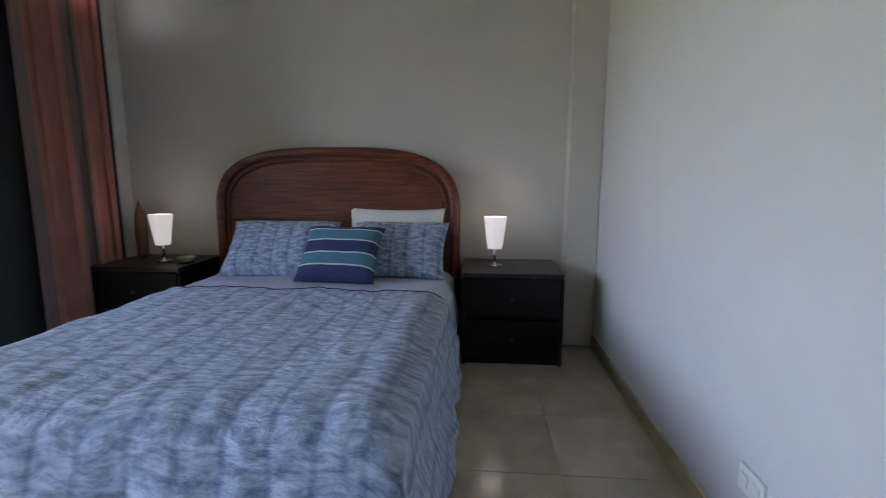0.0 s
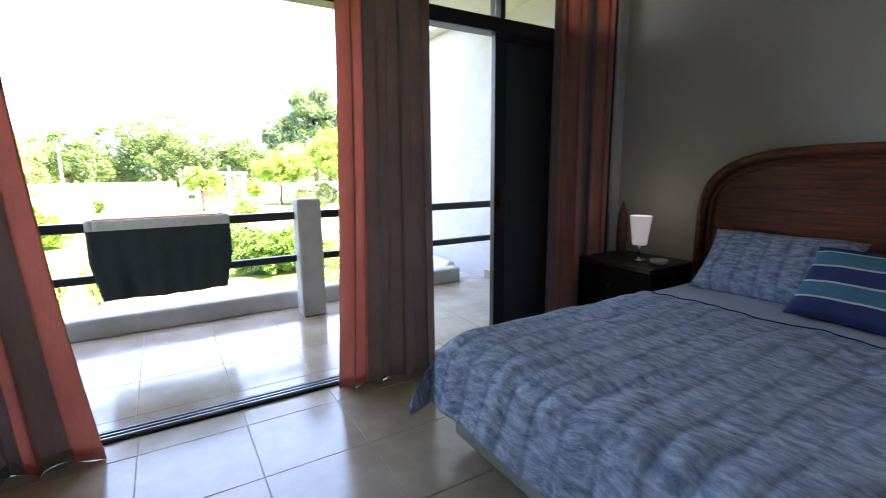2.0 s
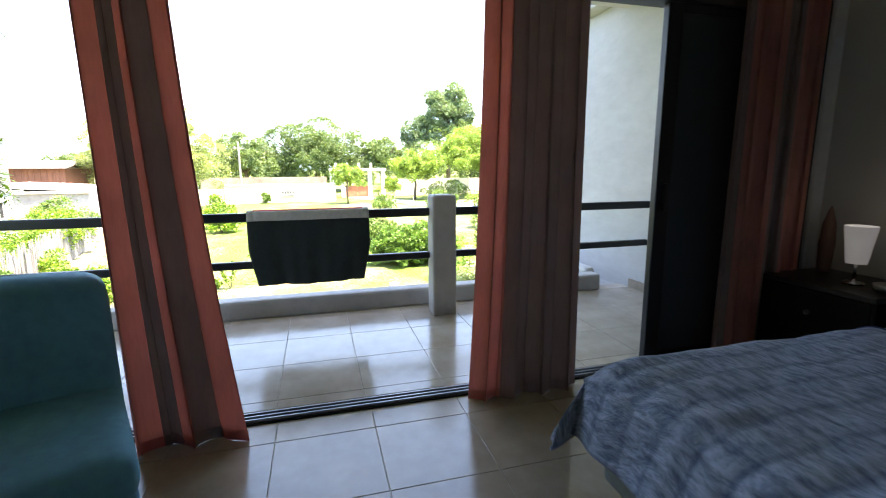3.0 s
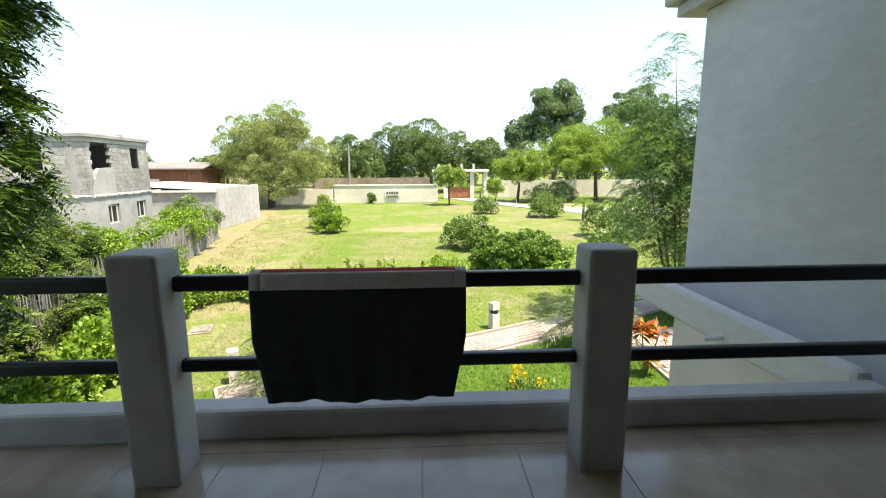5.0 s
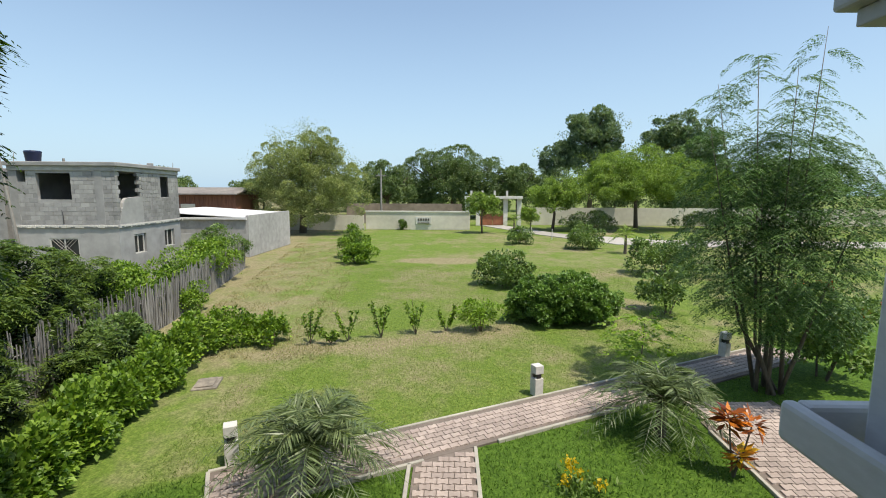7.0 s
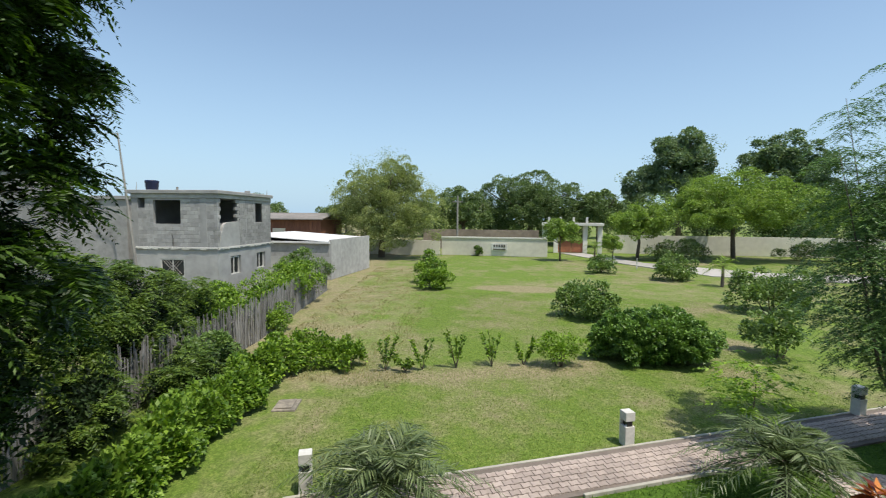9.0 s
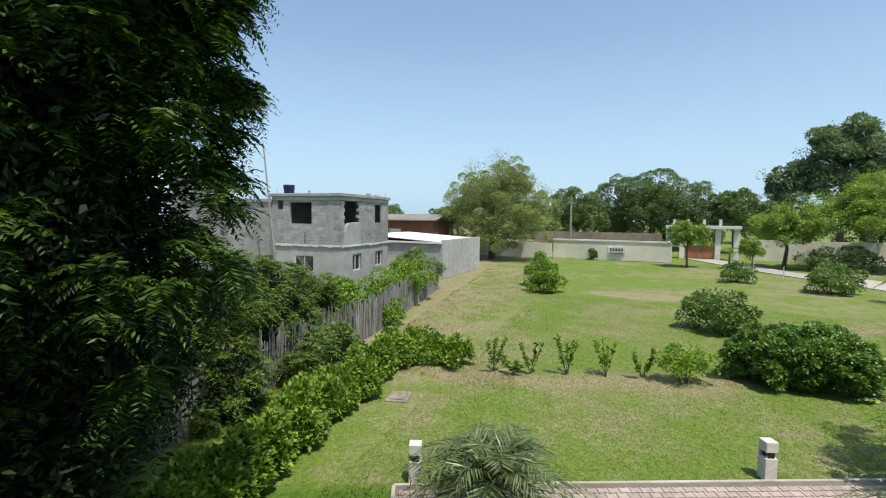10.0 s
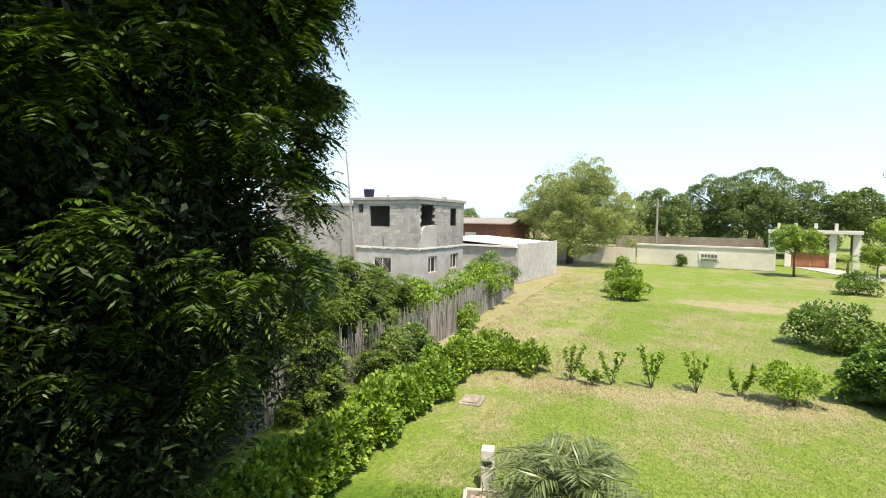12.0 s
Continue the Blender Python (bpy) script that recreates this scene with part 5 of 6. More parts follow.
for y in (-2.6, -1.0, 0.8, 2.6):
    boxed("finial", -0.15, 0.15, y - 0.15, y + 0.15, 4.3, 5.1, M_CREAMCAP, gate, 0.02)
for a, b in ((-1.3, 0.5), (0.55, 2.1)):
    g_ = boxed("gate_leaf", -0.05, 0.05, a, b, 0.1, 1.75, M_ORANGE, gate, 0.01, "orange painted gate leaf")
    for k in range(5):
        boxed("gate_board", 0.05, 0.08, a + 0.08 + k * 0.33, a + 0.34 + k * 0.33, 0.2, 1.65, M_ORANGE, g_)
slab_poly("road", [(-70, 4.6), (-55.5, 10.6), (-46.0, 16.2), (-44.5, 22), (-44, 60), (-49, 60), (-50, 22), (-57, 13.2), (-70, 8.0)], G - 0.05, G + 0.05, M_DRIVE, "pale concrete drive curving to the gate", "road")

pole = thing("utility_pole", "grey concrete utility pole with a crossarm", "utility pole", at=(-66.0, -9.3, G))
part("shaft", tube(bmesh.new(), [(0, 0, 0), (0, 0, 7.9)], [0.17, 0.11], 10), M_POLE, pole)
boxed("crossarm", -0.05, 0.05, -0.7, 0.7, 7.0, 7.12, M_POLE, pole)
for y in (-0.6, 0.0, 0.6):
    boxed("insulator", -0.05, 0.05, y - 0.05, y + 0.05, 7.12, 7.3, M_DARKPLASTIC, pole, 0.01)
for x, y, hh in ((-38.5, -30.0, 7.4),):
    p2 = thing("utility_pole", "slim concrete pole behind the sheds", "utility pole", at=(x, y, G))
    part("shaft", tube(bmesh.new(), [(0, 0, 0), (0, 0, hh)], [0.12, 0.09], 8), M_POLE, p2)
    boxed("crossarm", -0.05, 0.05, -0.5, 0.5, hh - 0.5, hh - 0.4, M_POLE, p2)

# ---------------------------------------------------------------- shrubs
def bush(name, label, x, y, radii, m, leaf, k, n, stems=5, category="shrub", width=0.5, spread=0.16, group="", low=-0.75, shell=0.66):
    b = thing(name, label, category, group, at=(x, y, G))
    rx, ry, rz = radii
    bm = bmesh.new()
    for i in range(stems):
        a = rng.uniform(0, 6.28)
        tube(bm, [(rx * 0.15 * math.cos(a), ry * 0.15 * math.sin(a), -0.03), (rx * 0.35 * math.cos(a), ry * 0.35 * math.sin(a), rz * 0.7), (rx * 0.6 * math.cos(a), ry * 0.6 * math.sin(a), rz * 1.35)], [0.03, 0.022, 0.008], 5)
    part("stem", bm, M_BARK, b)
    size = 1.0 * (rx * ry * rz) ** (1 / 3) / max(k / 4, 8) ** 0.36
    P, D = lobes((0, 0, rz * 0.98), (rx, ry, rz), max(k // 4, 8), size, n * 5, low, 0.62)
    P2, D2 = clumps((0, 0, rz * 0.9), (rx * 0.75, ry * 0.75, rz * 0.8), k, n // 2, (spread * rx, spread * ry, spread * rz), low, 0.2)
    P, D = np.concatenate([P, P2]), np.concatenate([D, D2])
    if name == "clipped_bush":
        q = np.clip((rz * 0.98 - P[:, 2]) / rz, 0, 1)
        P[:, :2] *= (0.97 / np.sqrt(1 - 0.78 * q * q))[:, None]
    keep = P[:, 2] > 0.02
    quads("foliage", leaves_at(P[keep], D[keep], leaf, width, 0.08, up=np.array([0, 0, 1.0])), m, b)
    return b


bush("clipped_bush", "large dense rounded dark green bush", -19.9, 4.75, (1.3, 2.2, 0.90), L_CLIPPED, 0.115, 2600, 16, 8, spread=0.06, low=-0.95, shell=0.8)
bush("shrub", "small shrub growing against the boundary wall", -61.4, -5.9, (0.3, 0.45, 0.75), L_BUSH, 0.2, 40, 24)
bush("shrub", "spreading grey-green shrub on the lawn", -26.6, 3.3, (1.3, 1.5, 0.98), L_BUSH, 0.17, 90, 36, spread=0.17)
bush("shrub", "small two-lobed green shrub on the lawn", -34.0, -6.0, (1.2, 1.45, 0.7), L_HEDGE, 0.17, 70, 34)
bush("shrub", "upper lobe of a green lawn shrub", -36.6, -6.8, (0.95, 1.1, 1.2), L_HEDGE, 0.17, 70, 34)
bush("shrub", "low round green shrub far down the lawn", -46.3, 6.8, (1.2, 1.35, 0.72), L_BUSH, 0.2, 60, 26)
bush("shrub", "low spreading green shrub near the drive", -42.9, 12.2, (1.4, 1.75, 0.95), L_BUSH, 0.2, 80, 28)
bush("shrub", "broad grey-green shrub beside the feathery tree", -30.2, 13.4, (1.8, 2.3, 1.15), L_BUSH, 0.19, 110, 34)
bush("shrub", "upright dark green shrub by a bare patch", -21.2, 9.35, (0.9, 1.1, 0.85), L_BUSH, 0.17, 50, 30, low=-0.3)
bush("shrub", "dark green shrub in front of the far wall", -60.5, 17.5, (1.6, 4.0, 1.2), L_DARKTREE, 0.26, 90, 30)
bush("shrub", "low dark hedge along the far drive", -66.0, 36.0, (1.5, 6.0, 1.1), L_DARKTREE, 0.26, 110, 30)
bush("shrub", "yellow-green young shrub at the end of the row", -18.6, 1.55, (0.55, 0.75, 0.55), L_YOUNG, 0.11, 40, 26)
bush("flowering_shrub", "dark green shrub with orange-red flowers", -14.6, 10.4, (1.2, 1.2, 1.35), L_BUSH, 0.15, 100, 40)
fl = thing("flower_clusters", "orange-red flower clusters on the dark shrub", "flowers", at=(-14.6, 10.4, G), kind="stuff")
P, D = clumps((0, 0, 1.3), (1.3, 1.3, 1.5), 12, 14, (0.07, 0.07, 0.07), -0.2, 0.95)
quads("petals", leaves_at(P, D, 0.09, 0.7), L_REDFLOWER, fl)


def leaf_row(name, label, pts, width, height, m, leaf, per_m, category="hedge"):
    """An uneven clipped hedge along a line of points."""
    ob = thing(name, label, category, at=(*pts[0], G))
    out, outd = [], []
    for (ax, ay), (bx, by) in zip(pts, pts[1:]):
        ln = math.hypot(bx - ax, by - ay)
        n = int(ln * per_m)
        t = rng.uniform(0, 1, n)
        th = rng.uniform(-0.15, math.pi + 0.15, n)
        lump = 0.80 + 0.75 * np.array([noise.noise(((ax + (bx - ax) * q) * 1.3, (ay + (by - ay) * q) * 1.3, math.cos(w) * 1.2)) + 0.4 * noise.noise(((ax + (bx - ax) * q) * 3.5, (ay + (by - ay) * q) * 3.5, math.cos(w) * 3)) for q, w in zip(t, th)])
        r = np.clip(lump, 0.35, 1.35) * rng.uniform(0.7, 1.05, n)
        nx, ny = -(by - ay) / ln, (bx - ax) / ln
        off = np.cos(th) * r * width / 2
        z = np.maximum(np.sin(th), -0.1) * r * height * 0.75 + 0.22 * height
        p = np.stack([ax + (bx - ax) * t + nx * off - pts[0][0], ay + (by - ay) * t + ny * off - pts[0][1], z], -1)
        d = np.stack([nx * np.cos(th), ny * np.cos(th), np.sin(th) * 0.8 + 0.2], -1) + rng.normal(size=(n, 3)) * 0.9
        out.append(p)
        outd.append(d)
    P, D = np.concatenate(out), np.concatenate(outd)
    quads("foliage", leaves_at(P, D, leaf, 0.56, 0.08, up=np.array([0, 0, 1.0]), jitter=0.7), m, ob)
    bm = bmesh.new()
    for (ax, ay), (bx, by) in zip(pts, pts[1:]):
        ln = math.hypot(bx - ax, by - ay)
        for k in range(int(ln / 0.5)):
            q = (k + 0.5) / (ln / 0.5)
            x, y = ax + (bx - ax) * q - pts[0][0], ay + (by - ay) * q - pts[0][1]
            tube(bm, [(x, y, -0.03), (x + rng.uniform(-0.1, 0.1), y + rng.uniform(-0.1, 0.1), height * 0.6)], [0.02, 0.008], 5)
    part("stem", bm, M_BARK, ob)
    return ob


leaf_row("hedge", "bright green broad-leaved hedge beside the lawn", [(-6.2, -5.75), (-8.8, -6.15), (-12.3, -6.8), (-16.2, -7.35)], 1.3, 1.15, L_HEDGE, 0.135, 3400)
leaf_row("hedge", "short leg of the green hedge turning across the lawn", [(-16.9, -7.3), (-17.0, -5.9), (-16.8, -4.9)], 1.05, 1.05, L_HEDGE, 0.13, 1800)


def sapling(x, y, h, seed, m=L_HEDGE):
    rs = np.random.default_rng(seed)
    s_ = thing("sapling", "thin young hedge plant in the row", "shrub", "young hedge row", at=(x, y, G))
    bm = bmesh.new()
    pts, dirs = [], []
    for k in range(5):
        a = rs.uniform(0, 6.28)
        tip = Vector((0.38 * math.cos(a), 0.38 * math.sin(a), h * rs.uniform(0.75, 1.1)))
        tube(bm, [(0, 0, -0.03), tuple(tip * 0.5), tuple(tip)], [0.012, 0.009, 0.004], 5)
        for j in range(44):
            q = rs.uniform(0.25, 1.0)
            pts.append(np.array(tip) * q)
            dirs.append(rs.normal(size=3) + np.array([0, 0, 0.5]))
    part("stem", bm, M_BARK, s_)
    quads("foliage", leaves_at(np.array(pts), np.array(dirs), 0.13, 0.5), m, s_)


for k, (x, y, h) in enumerate(((-16.95, -4.05, 1.15), (-17.3, -2.9, 1.05), (-17.7, -1.85, 1.25), (-18.1, -0.7, 1.1), (-18.45, 0.35, 0.8), (-17.05, -3.4, 0.5))):
    sapling(x, y, h, 20 + k)


# ---------------------------------------------------------------- cane fence
def cane_fence():
    f = thing("cane_fence", "weathered grey cane fence along the lawn", "fence", at=(0, 0, G))
    rs = random.Random(3)
    pts = [(-4.0, -7.75), (-11.5, -9.25), (-19.0, -10.0), (-31.5, -12.8)]
    meshes = []
    for k in range(8):
        bm = bmesh.new()
        hh = 1.30 + 0.07 * k
        tube(bm, [(0, 0, -0.05), (0.02 * (k % 3 - 1), 0.01, hh * 0.5), (0.03 * (k % 2), 0.02 * (k % 3 - 1), hh)], [0.019, 0.018, 0.013], 6)
        me = bpy.data.meshes.new("cane")
        bm.to_mesh(me)
        bm.free()
        finish(me, M_BAMBOO)
        meshes.append(me)
    count = 0
    rest = bmesh.new()
    for (ax, ay), (bx, by) in zip(pts, pts[1:]):
        ln = math.hypot(bx - ax, by - ay)
        n = int(ln / 0.033)
        for i in range(n):
            q = i / n
            x, y = ax + (bx - ax) * q + rs.uniform(-0.012, 0.012), ay + (by - ay) * q + rs.uniform(-0.03, 0.03)
            m = pose(x, y, 0, rs.uniform(-3, 3), rs.uniform(-3, 3), rs.uniform(0, 360))
            if -21 < x < -11.2 and count < 300:
                ob = new("cane", meshes[rs.randrange(8)])
                ob.parent = f
                ob.matrix_local = m
                count += 1
            else:
                hh = rs.uniform(1.25, 1.85)
                tube(rest, [m @ Vector((0, 0, -0.05)), m @ Vector((0, 0, hh))], [0.019, 0.013], 5)
        for z in (0.45, 1.15):
            tube(rest, [(ax, ay - 0.04, z), (bx, by - 0.04, z)], [0.02, 0.02], 5)
    tagged(part("cane_run", rest, M_BAMBOO, f), kind="stuff")


cane_fence()

# creepers and scrub over the fence
bush("scrub", "tangled green creeper over the cane fence", -25.0, -12.3, (3.4, 1.1, 1.2), L_HEDGE, 0.15, 170, 40, 6, "scrub")
bush("scrub", "leafy green creeper hanging on the fence end", -30.0, -13.6, (2.2, 1.1, 1.35), L_BUSH, 0.15, 130, 40, 6, "scrub")
bush("scrub", "overgrown green scrub behind the cane fence", -19.3, -12.0, (2.4, 1.2, 1.0), L_HEDGE, 0.15, 160, 40, 6, "scrub")
bush("scrub", "small dark shrub in front of the cane fence", -14.6, -8.6, (1.0, 0.7, 0.75), L_BUSH, 0.13, 80, 40, 4, "scrub")
# shade under the tree is put into this leaf colour
bush("scrub", "shaded dark scrub under the large tree", -6.6, -8.3, (1.5, 0.6, 0.6), L_NEEMSHADE, 0.15, 120, 40, 5, "scrub")
bush("scrub", "ragged creeper along the fence top", -16.5, -10.35, (1.5, 0.5, 0.4), L_BUSH, 0.12, 70, 36, 3, "scrub")
# added to hide sunlit ground; its leaf colour carries the tree's shade
bush("scrub", "dense scrub behind the fence, coloured dark as if in tree shade", -4.8, -10.9, (4.2, 1.2, 1.9), L_NEEMSHADE, 0.17, 300, 60, 8, "scrub")
bush("scrub", "small creeper in front of the fence", -21.0, -10.2, (0.8, 0.5, 0.6), L_HEDGE, 0.12, 40, 34, 3, "scrub")


def rosettes(tips, out, per, count, length, pairs, leaf):
    """Sprays of feather leaves: each tip carries some rosettes, each rosette a whorl of drooping fronds."""
    n = len(tips)
    d = unit(np.repeat(out, per, 0) * 0.9 + rng.normal(size=(n * per, 3)) * 0.5 + np.array([0, 0, 0.4]))
    o = np.repeat(tips, per, 0) + d * rng.uniform(0.1, 0.45, (n * per, 1))
    side = unit(np.cross(d, np.array([0.1, 0.2, 1.0])))
    up2 = np.cross(side, d)
    V = []
    for s_ in range(count):
        a = s_ * 2.4
        dd = d * 0.55 + side * math.cos(a) + up2 * math.sin(a) * 0.8 + rng.normal(size=d.shape) * 0.15 + np.array([0, 0, 0.2])
        V.append(fronds(o, dd, length * rng.uniform(0.85, 1.15), pairs, leaf, 0.6, 0.27, 0.75, 0.45))
    return np.concatenate(V)


def feathery_scrub(label, x, y, radii, k, m=None, rise=1.0):
    """A low many-stemmed neem thicket."""
    b = thing("young_neem", label, "shrub", "neem thicket behind the fence", at=(x, y, G))
    bm = bmesh.new()
    limbs(bm, (0, 0, -0.1), (0, 0, radii[2] * 1.2), 0.07, 6, tuple(q * 0.6 for q in radii), int(abs(x * 7)))
    part("trunk", bm, M_BARK, b, "", True)
    e = unit(rng.normal(size=(k, 3)) + np.array([0.25, 0.35, 0.3]))
    tip = e * np.array(radii) * rng.uniform(0.7, 1.0, (k, 1)) + np.array([0, 0, radii[2] * rise])
    # sunlight is put into the outer leaf colour, shade into the inner
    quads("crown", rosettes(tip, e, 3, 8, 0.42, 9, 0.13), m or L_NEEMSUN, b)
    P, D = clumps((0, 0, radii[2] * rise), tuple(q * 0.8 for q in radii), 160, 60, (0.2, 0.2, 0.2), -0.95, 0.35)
    quads("inner_foliage", leaves_at(P, D, 0.13, 0.38), L_NEEMSHADE, b)


# ---------------------------------------------------------------- trees
def limbs(bm, base, top, r0, branches, spread, seed, curve=0.25):
    rs = random.Random(seed)
    b, t = Vector(base), Vector(top)
    mid = b.lerp(t, 0.5) + Vector((rs.uniform(-1, 1), rs.uniform(-1, 1), 0)) * curve
    tube(bm, [b, mid, t], [r0, r0 * 0.75, r0 * 0.45], 9)
    ends = []
    for k in range(branches):
        a = k * math.tau / branches + rs.uniform(-0.4, 0.4)
        s_ = mid.lerp(t, rs.uniform(0.2, 1.0))
        e = s_ + Vector((math.cos(a) * spread[0], math.sin(a) * spread[1], spread[2] * rs.uniform(0.5, 1.1)))
        m_ = s_.lerp(e, 0.5) + Vector((0, 0, -0.08 * spread[2]))
        tube(bm, [s_, m_, e], [r0 * 0.4, r0 * 0.28, r0 * 0.1], 6)
        ends.append(e)
    return ends


def tree(name, label, x, y, height, radii, trunk_r, m, leaf, k, n, spread=0.14, crown_z=None, low=-0.6, seed=0, width=0.5, extra=(), shell=0.7, fuzz=0.35):
    t = thing(name, label, "tree", at=(x, y, G))
    cz = crown_z or height - radii[2]
    bm = bmesh.new()
    limbs(bm, (0, 0, -0.1), (0, 0, cz), trunk_r, 9, (radii[0] * 0.75, radii[1] * 0.75, radii[2] * 0.75), seed)
    part("trunk", bm, M_BARK, t, "", True)
    bodies = [((0, 0, cz), radii, 1.0)] + list(extra)
    V = []
    for c, r, share in bodies:
        count = max(int(k * share / 1.6), 16)
        count = max(int(count * 0.62), 12)
        size = 0.80 * (r[0] * r[1] * r[2]) ** (1 / 3) / count ** 0.36
        P, D = lobes(c, r, count, size, int(n * 6.0), low, shell)
        V.append(leaves_at(P, D, leaf * 0.8, width, 0.08, up=np.array([0, 0, 1.0])))
        if fuzz:
            P, D = clumps(c, tuple(q * 1.02 for q in r), int(count * fuzz), n, tuple(0.10 * q for q in r), low, 0.85)
            V.append(leaves_at(P, D, leaf * 0.8, width * 0.8))
        P, D = clumps(c, tuple(q * 0.62 for q in r), count * 3, n // 2, tuple(0.07 * q for q in r), low, 0.2)
        V.append(leaves_at(P, D, leaf * 1.3, 0.6))
    quads("crown", np.concatenate(V), m, t)
    return t


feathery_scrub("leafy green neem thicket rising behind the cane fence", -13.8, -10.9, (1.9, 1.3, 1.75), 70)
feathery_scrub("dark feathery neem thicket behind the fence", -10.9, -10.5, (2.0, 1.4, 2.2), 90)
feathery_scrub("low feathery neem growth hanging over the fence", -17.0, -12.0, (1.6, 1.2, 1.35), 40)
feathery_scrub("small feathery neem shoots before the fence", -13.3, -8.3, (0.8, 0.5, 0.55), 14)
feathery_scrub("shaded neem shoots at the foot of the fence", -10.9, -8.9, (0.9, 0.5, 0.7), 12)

# big dry tree beside the shed
tree("mesquite_tree", "large dusty green thorn tree with a drooping crown", -56.5, -17.2, 12.9, (4.4, 4.8, 4.9), 0.45, L_MESQUITE, 0.20, 190, 70, crown_z=7.3, low=-0.9, seed=1, fuzz=1.6,
     extra=(((1.0, 4.9, 5.2), (3.2, 3.4, 3.6), 0.5), ((0.5, -3.4, 5.6), (3.0, 2.8, 3.4), 0.4), ((2.0, 1.0, 3.4), (3.2, 4.0, 3.0), 0.5), ((0.0, 2.6, 9.6), (2.4, 2.4, 2.2), 0.25)))
tree("round_tree", "far dark green spreading tree behind the wall", -88.0, 0.5, 13.2, (6.5, 10.5, 6.0), 0.6, L_DARKTREE, 0.36, 340, 56, crown_z=7.0, low=-0.8, seed=2)
tree("round_tree", "smaller dark tree beside the round tree", -84.0, -11.0, 10.2, (4.5, 5.5, 4.4), 0.45, L_DARKTREE, 0.45, 160, 36, crown_z=5.6, seed=3)
tree("round_tree", "dark green tree beside the round tree", -86.0, 12.5, 9.8, (4.0, 4.8, 3.8), 0.4, L_DARKTREE, 0.45, 130, 36, crown_z=5.6, seed=4)
tree("tall_tree", "tall airy dark green tree beyond the drive", -92.0, 27.0, 21.0, (5.5, 5.6, 4.6), 0.5, L_TALLTREE, 0.55, 150, 40, crown_z=16.0, seed=5, spread=0.2, extra=(((0, -5.0, 10.5), (4, 5, 4.2), 0.7), ((0, 2.0, 11.5), (4, 4, 4.2), 0.6)))
tree("tall_tree", "second tall dark tree beyond the drive", -92.0, 43.0, 19.5, (5.5, 7.0, 4.8), 0.5, L_TALLTREE, 0.55, 170, 40, crown_z=14.5, seed=6, spread=0.2, extra=(((0, 3.0, 9.5), (4, 6, 4.2), 0.6),))
tree("flat_topped_tree", "broad flat-topped yellow-green tree by the drive", -64.0, 25.0, 11.0, (6.0, 8.0, 3.4), 0.3, L_ACACIA, 0.26, 260, 56, crown_z=7.2, low=-0.5, seed=7, spread=0.10, fuzz=0.9, extra=(((1.5, -6.0, 5.4), (4.5, 4.4, 2.8), 0.4), ((1.0, 6.5, 5.6), (4.5, 5.0, 2.8), 0.4), ((2.5, 0.0, 5.2), (4.0, 5.5, 2.4), 0.4)))
tree("flat_topped_tree", "lower yellow-green tree beside the drive", -62.0, 13.5, 7.2, (3.4, 3.2, 2.6), 0.22, L_ACACIA, 0.32, 130, 36, crown_z=4.2, seed=8)
tree("small_tree", "small round light green tree near the gate", -57.3, 4.1, 5.1, (2.0, 2.2, 1.7), 0.12, L_ACACIA, 0.24, 90, 36, crown_z=3.2, seed=9)
tree("small_tree", "slim green tree before the gate", -55.0, 9.5, 3.2, (1.0, 1.1, 1.0), 0.07, L_ACACIA, 0.2, 40, 30, crown_z=2.1, seed=10)
tree("round_tree", "small dark tree behind the brown house", -72.0, -46.0, 9.2, (5.0, 5.0, 3.2), 0.35, L_DARKTREE, 0.45, 90, 30, crown_z=5.8, seed=12)
for k, (x, y, r, h) in enumerate(((-120, -75, 10, 9), (-125, -50, 9, 8), (-115, -25, 9, 8.5), (-122, 25, 12, 9), (-130, 62, 14, 12), (-118, 78, 12, 13), (-75, 55, 6, 10), (-60, 62, 6, 9))):
    tree("distant_tree", "far hazy green tree on the horizon", x, y, h, (r * 0.7, r, h * 0.45), 0.4, L_DARKTREE, 0.7, 110, 26, crown_z=h * 0.55, seed=30 + k)


for k, (x, y, r, h) in enumerate(((-100, 22, 7, 9), (-98, 34, 7, 10), (-102, 50, 9, 11), (-96, -6, 6, 7.5), (-95, 7, 6, 8), (-97, -18, 6, 6.5), (-80, 40, 6, 8), (-76, 49, 6, 9))):
    tree("distant_tree", "dense dark green tree in the far belt", x, y, h, (r * 0.7, r, h * 0.5), 0.3, L_DARKTREE, 0.5, 110, 30, crown_z=h * 0.5, seed=60 + k, low=-0.9)


